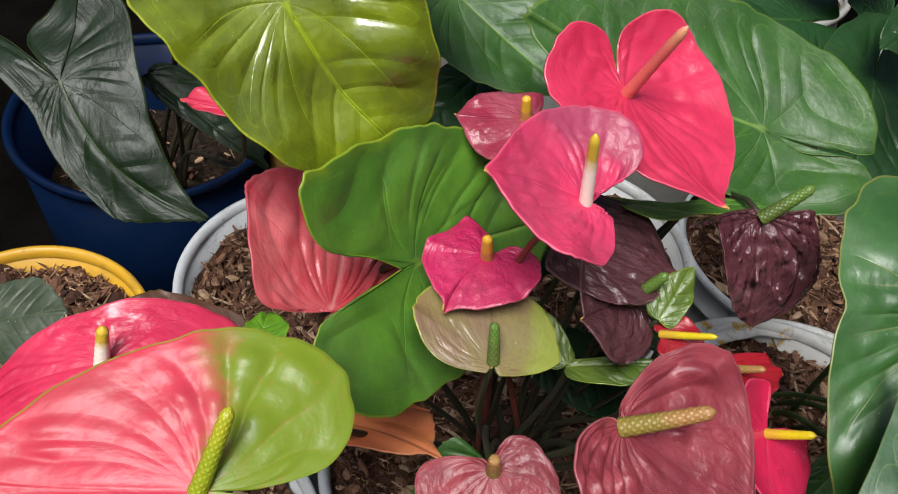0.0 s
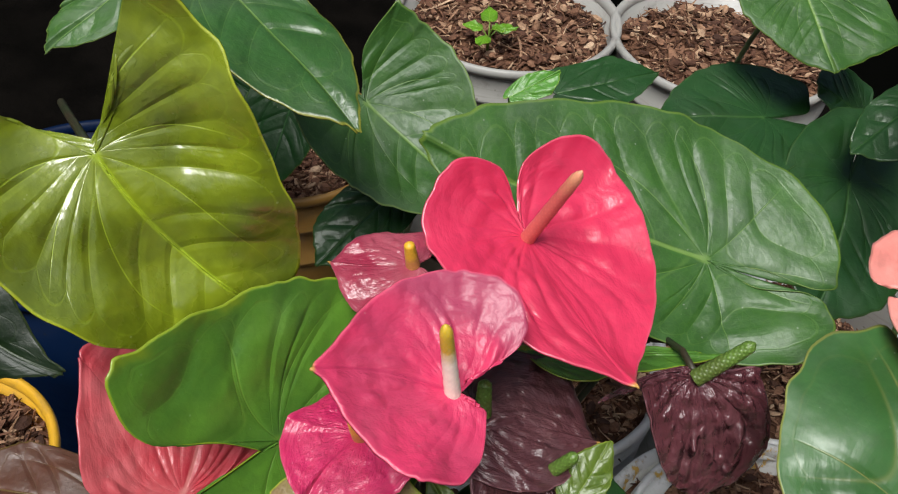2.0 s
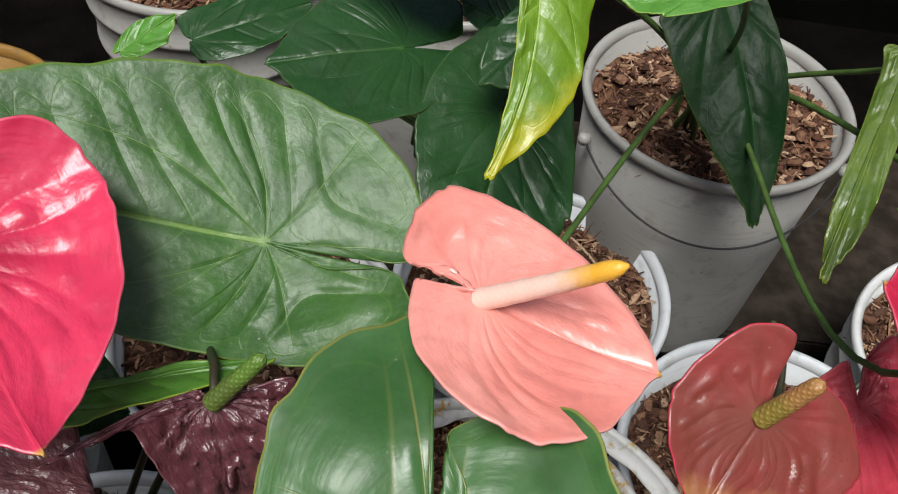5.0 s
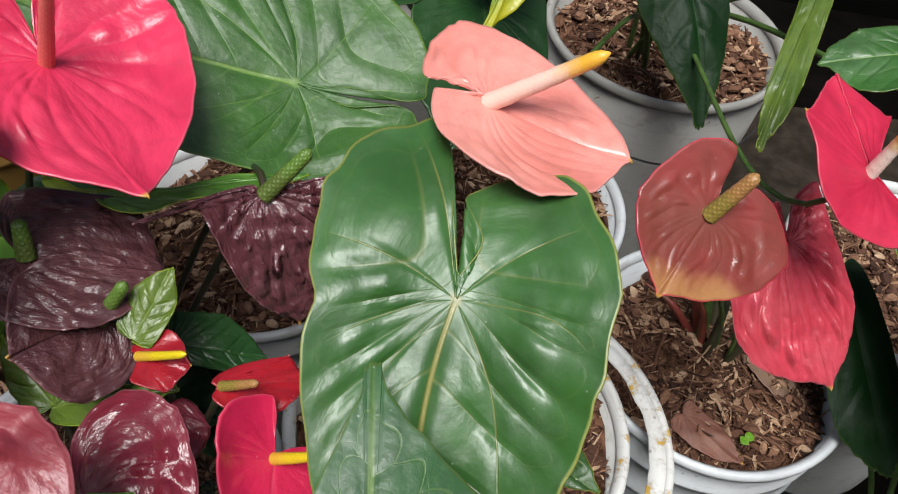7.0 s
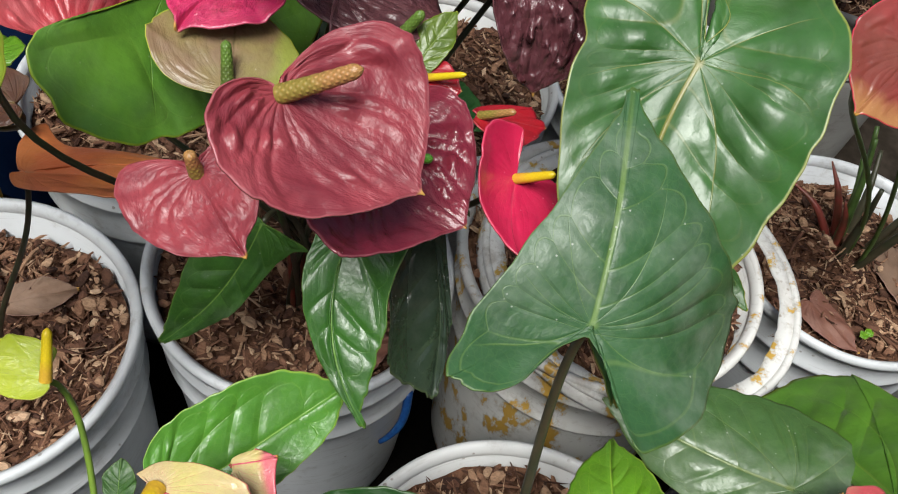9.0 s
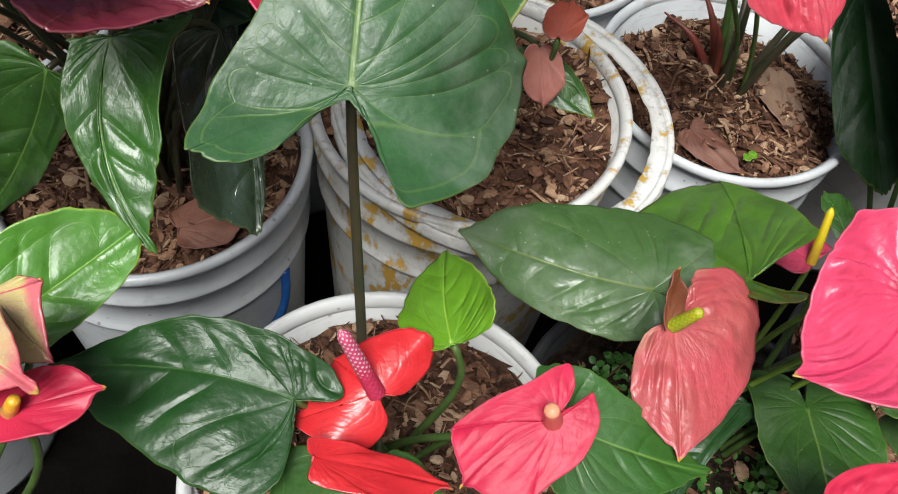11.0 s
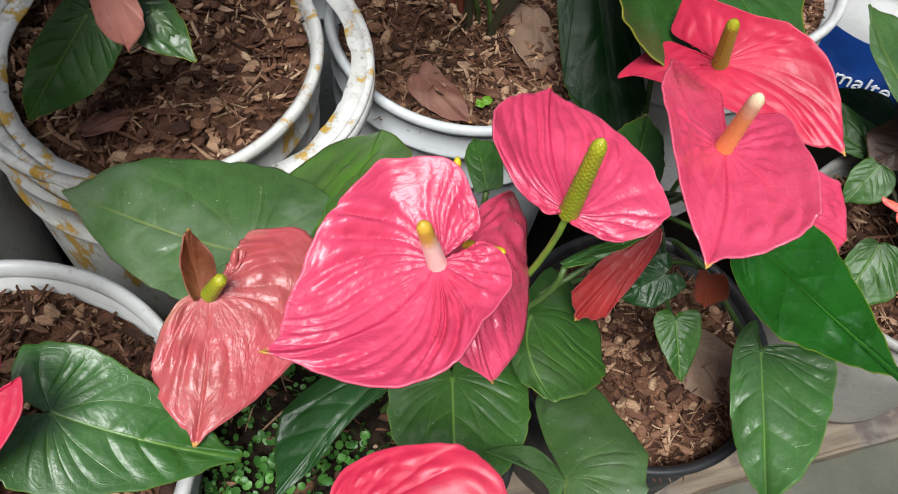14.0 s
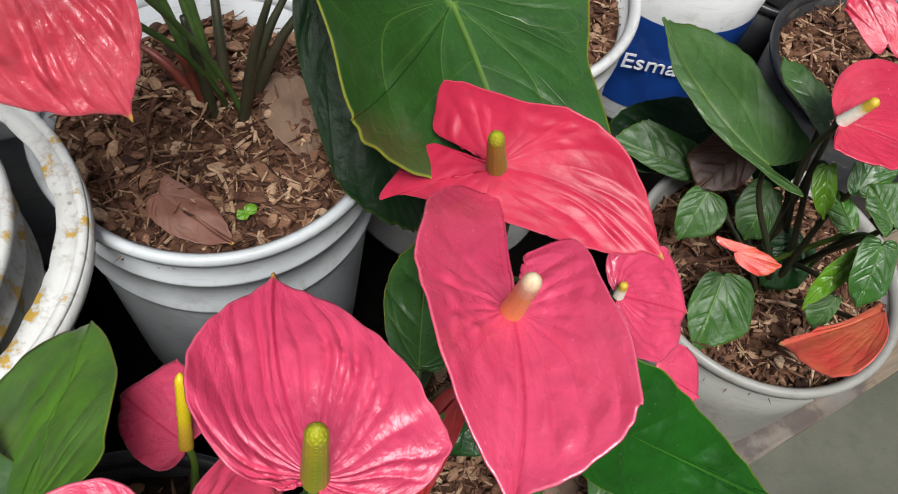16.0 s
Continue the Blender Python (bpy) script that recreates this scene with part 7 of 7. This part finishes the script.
def seedling(x, y, z):
    """A small four-leaved seedling in the bark."""
    base = thing("seedling", (x, y, z), "small bright green seedling growing in bark", "seedling")
    for k, (a, ln, up) in enumerate(((0.4, 0.026, 0.030), (1.9, 0.030, 0.036), (3.3, 0.024, 0.030), (4.6, 0.026, 0.024), (5.6, 0.020, 0.040))):
        d = Vector((math.cos(a), math.sin(a), 0.15))
        n0 = Vector((x, y, z + up)) + d * 0.010
        lf = blade("leaf", n0, n0 + d * ln, Vector((-0.1 * d.x, -0.1 * d.y - 0.2, 1)), (0.36, 0.35, 0.1, -0.06, 0.36, 0.35, 0.1, -0.06), blade_mat("lf_bright"), base, rings=10, fineness=3, seed=90 + k)
        v, f = tube([(x, y, z - 0.004), (x + 0.2 * d.x * 0.01, y + 0.2 * d.y * 0.01, z + up * 0.7), tuple(n0)], (0.0012, 0.0008), 6)
        mesh_object("petiole", v, f, STEM["bright"], lf)


seedling(0.205, 0.393, 0.530)


def sprout(x, y, z):
    base = thing("sprout", (x, y, z), "tiny two-leaved green sprout in bark", "sprout")
    for k, a in enumerate((0.6, 3.9)):
        d = Vector((math.cos(a), math.sin(a), 0.1))
        n0 = Vector((x, y, z + 0.008))
        blade("leaf", n0, n0 + d * 0.0095, Vector((0, -0.3, 1)), (0.5, 0.5, 0.2, -0.05, 0.5, 0.5, 0.2, -0.05), blade_mat("lf_bright"), base, rings=8, fineness=3, seed=70 + k)
    v, f = tube([(x, y, z - 0.006), (x, y, z + 0.004), (x, y, z + 0.0085)], (0.0009, 0.0007), 6)
    mesh_object("stem", v, f, STEM["bright"], base)


sprout(0.913, -0.066, 0.330)


def fallen_leaf(node, tip, normal, shape, mat, label, **kw):
    ob = blade("fallen_leaf", node, tip, normal, shape, blade_mat(mat), None, label, puff=0.8, rough=3.0, wave=0.004, **kw)
    tagged(ob, "", "leaf litter", "fallen leaves")


fallen_leaf((0.848, -0.055, 0.345), (0.905, -0.097, 0.342), (0.1, -0.25, 1), (0.26, 0.35, 0.15, -0.1, 0.30, 0.3, 0.15, -0.1), "deadleaf", "curled reddish-brown dead leaf on bark")
fallen_leaf((0.945, 0.068, 0.342), (0.962, -0.014, 0.336), (0.05, -0.05, 1), (0.24, 0.72, 0.10, -0.03, 0.36, 0.32, 0.22, -0.10), "deadleaf2", "dull brown dead leaf flat on bark", seed=3)
fallen_leaf((1.150, -0.236, 0.248), (1.190, -0.288, 0.246), (0.1, -0.1, 1), (0.5, 0.4, 0.3, -0.15, 0.45, 0.45, 0.3, -0.12), "deadleaf2", "dry brown dead leaf on bark beside stems", seed=5)
fallen_leaf((0.608, -0.242, 0.415), (0.638, -0.212, 0.415), (0, -0.2, 1), (0.22, 0.5, 0.1, -0.05, 0.22, 0.45, 0.1, -0.05), "deadleaf", "small narrow brown dead leaf on bark", seed=8)
fallen_leaf((0.400, -0.322, 0.372), (0.450, -0.288, 0.372), (0, -0.2, 1), (0.4, 0.45, 0.25, -0.1, 0.4, 0.45, 0.25, -0.1), "deadleaf", "brown dead leaf at the edge of a pail", seed=11)
fallen_leaf((0.110, -0.372, 0.350), (0.155, -0.335, 0.352), (0.1, -0.2, 1), (0.3, 0.45, 0.15, -0.1, 0.3, 0.45, 0.15, -0.1), "deadleaf2", "brown strip of dead leaf on bark", seed=13)


def moss(x, y, z, r, count):
    """Low creeping weeds with tiny round leaves over dark soil."""
    rng = np.random.RandomState(21)
    verts, faces = [], []
    for k in range(count):
        rr, a = r * math.sqrt(rng.rand()), rng.uniform(0, 2 * PI)
        c = Vector((x + rr * math.cos(a), y + rr * math.sin(a), z + 0.006 + 0.012 * rng.rand()))
        m = Matrix.Translation(c) @ Euler((rng.normal(0, 0.45), rng.normal(0, 0.45), rng.uniform(0, 6.3))).to_matrix().to_4x4()
        s = rng.uniform(0.0018, 0.0048)
        n0 = len(verts)
        verts.append(m @ Vector((0, 0, -0.15 * s)))
        verts += [m @ Vector((s * math.cos(2 * PI * i / 7), s * 0.85 * math.sin(2 * PI * i / 7), 0.1 * s)) for i in range(7)]
        faces += [(n0, n0 + 1 + i, n0 + 1 + (i + 1) % 7) for i in range(7)]
    q = Net("weed_leaf")
    rnd = q.n.new("ShaderNodeNewGeometry").outputs["Random Per Island"]
    mat = q.done(q.mix(rnd, (0.03, 0.11, 0.015), (0.09, 0.24, 0.04)), 0.45)
    ob = mesh_object("creeping_weeds", verts, faces, mat)
    tagged(ob, "tiny bright green creeping weeds on dark soil", "weeds", "", "stuff")


moss(0.842, -0.425, 0.296, 0.118, 1700)

# short stems and brown sheaths at the crown of the plant in the grey pail
for k in range(11):
    rng = random.Random(40 + k)
    a = rng.uniform(0, 2 * PI)
    sheath = k % 4 == 0
    lean = rng.uniform(0.015, 0.085)
    p0 = Vector((0.893 + 0.016 * math.cos(a), 0.045 + 0.016 * math.sin(a), 0.322))
    top = p0 + Vector((lean * math.cos(a), lean * math.sin(a) + 0.02, rng.uniform(0.05, 0.09) if sheath else rng.uniform(0.09, 0.20)))
    v, f = tube(spline([p0, p0.lerp(top, 0.5) + Vector((0, 0, 0.015)), top], 6), (0.0055, 0.0042, 0.0010 if sheath else 0.0026), 8)
    mesh_object("stem", v, f, STEM["red" if sheath else ("brown", "green", "brown")[k % 3]], PLANTS["R"], "reddish-brown leaf sheath" if sheath else "")

pot("plant_pot", 1.590, 0.165, 0.270, 0.125, BLACK, "black plastic pot with pale bark behind the small-leaved plant", h=0.27, bands=False, category="pot")
mulch(1.590, 0.165, 0.245, 0.113, 31, 900)
pot("plant_pot", 1.56, 0.37, 0.22, 0.085, BLACK, "black plastic pot behind the paint pail", h=0.22, bands=False, category="pot")
pot("plant_pot", 0.02, 0.170, 0.195, 0.115, WHITE, "white pot with blue marks under an ochre pot", h=0.19, bands=False, category="pot")


def handle_strap(x, y, r):
    """A short blue plastic strap, the end of a pail's handle, bulging from its side."""
    q = Net("blue_strap_plastic")
    mat = q.done(q.mix(q.step(q.noise(120.0), 0.4, 0.6), (0.01, 0.06, 0.24), (0.02, 0.11, 0.34)), 0.4)
    pts = []
    for k in range(9):
        g = k / 8
        a = -0.50 + 0.20 * g
        z = 0.185 + 0.085 * g
        rr = r * 0.955 * (0.88 + 0.12 * z / 0.36) + 0.002 + 0.009 * math.sin(PI * g)
        pts.append((x + rr * math.cos(a), y + rr * math.sin(a), z))
    v, f = tube(spline(pts, 4), (0.0028, 0.0042, 0.0046, 0.0052), 10)
    ob = mesh_object("handle_strap", v, f, mat)
    tagged(ob, "short blue plastic handle strap on a grey pail", "handle")


handle_strap(0.338, -0.239, 0.150)
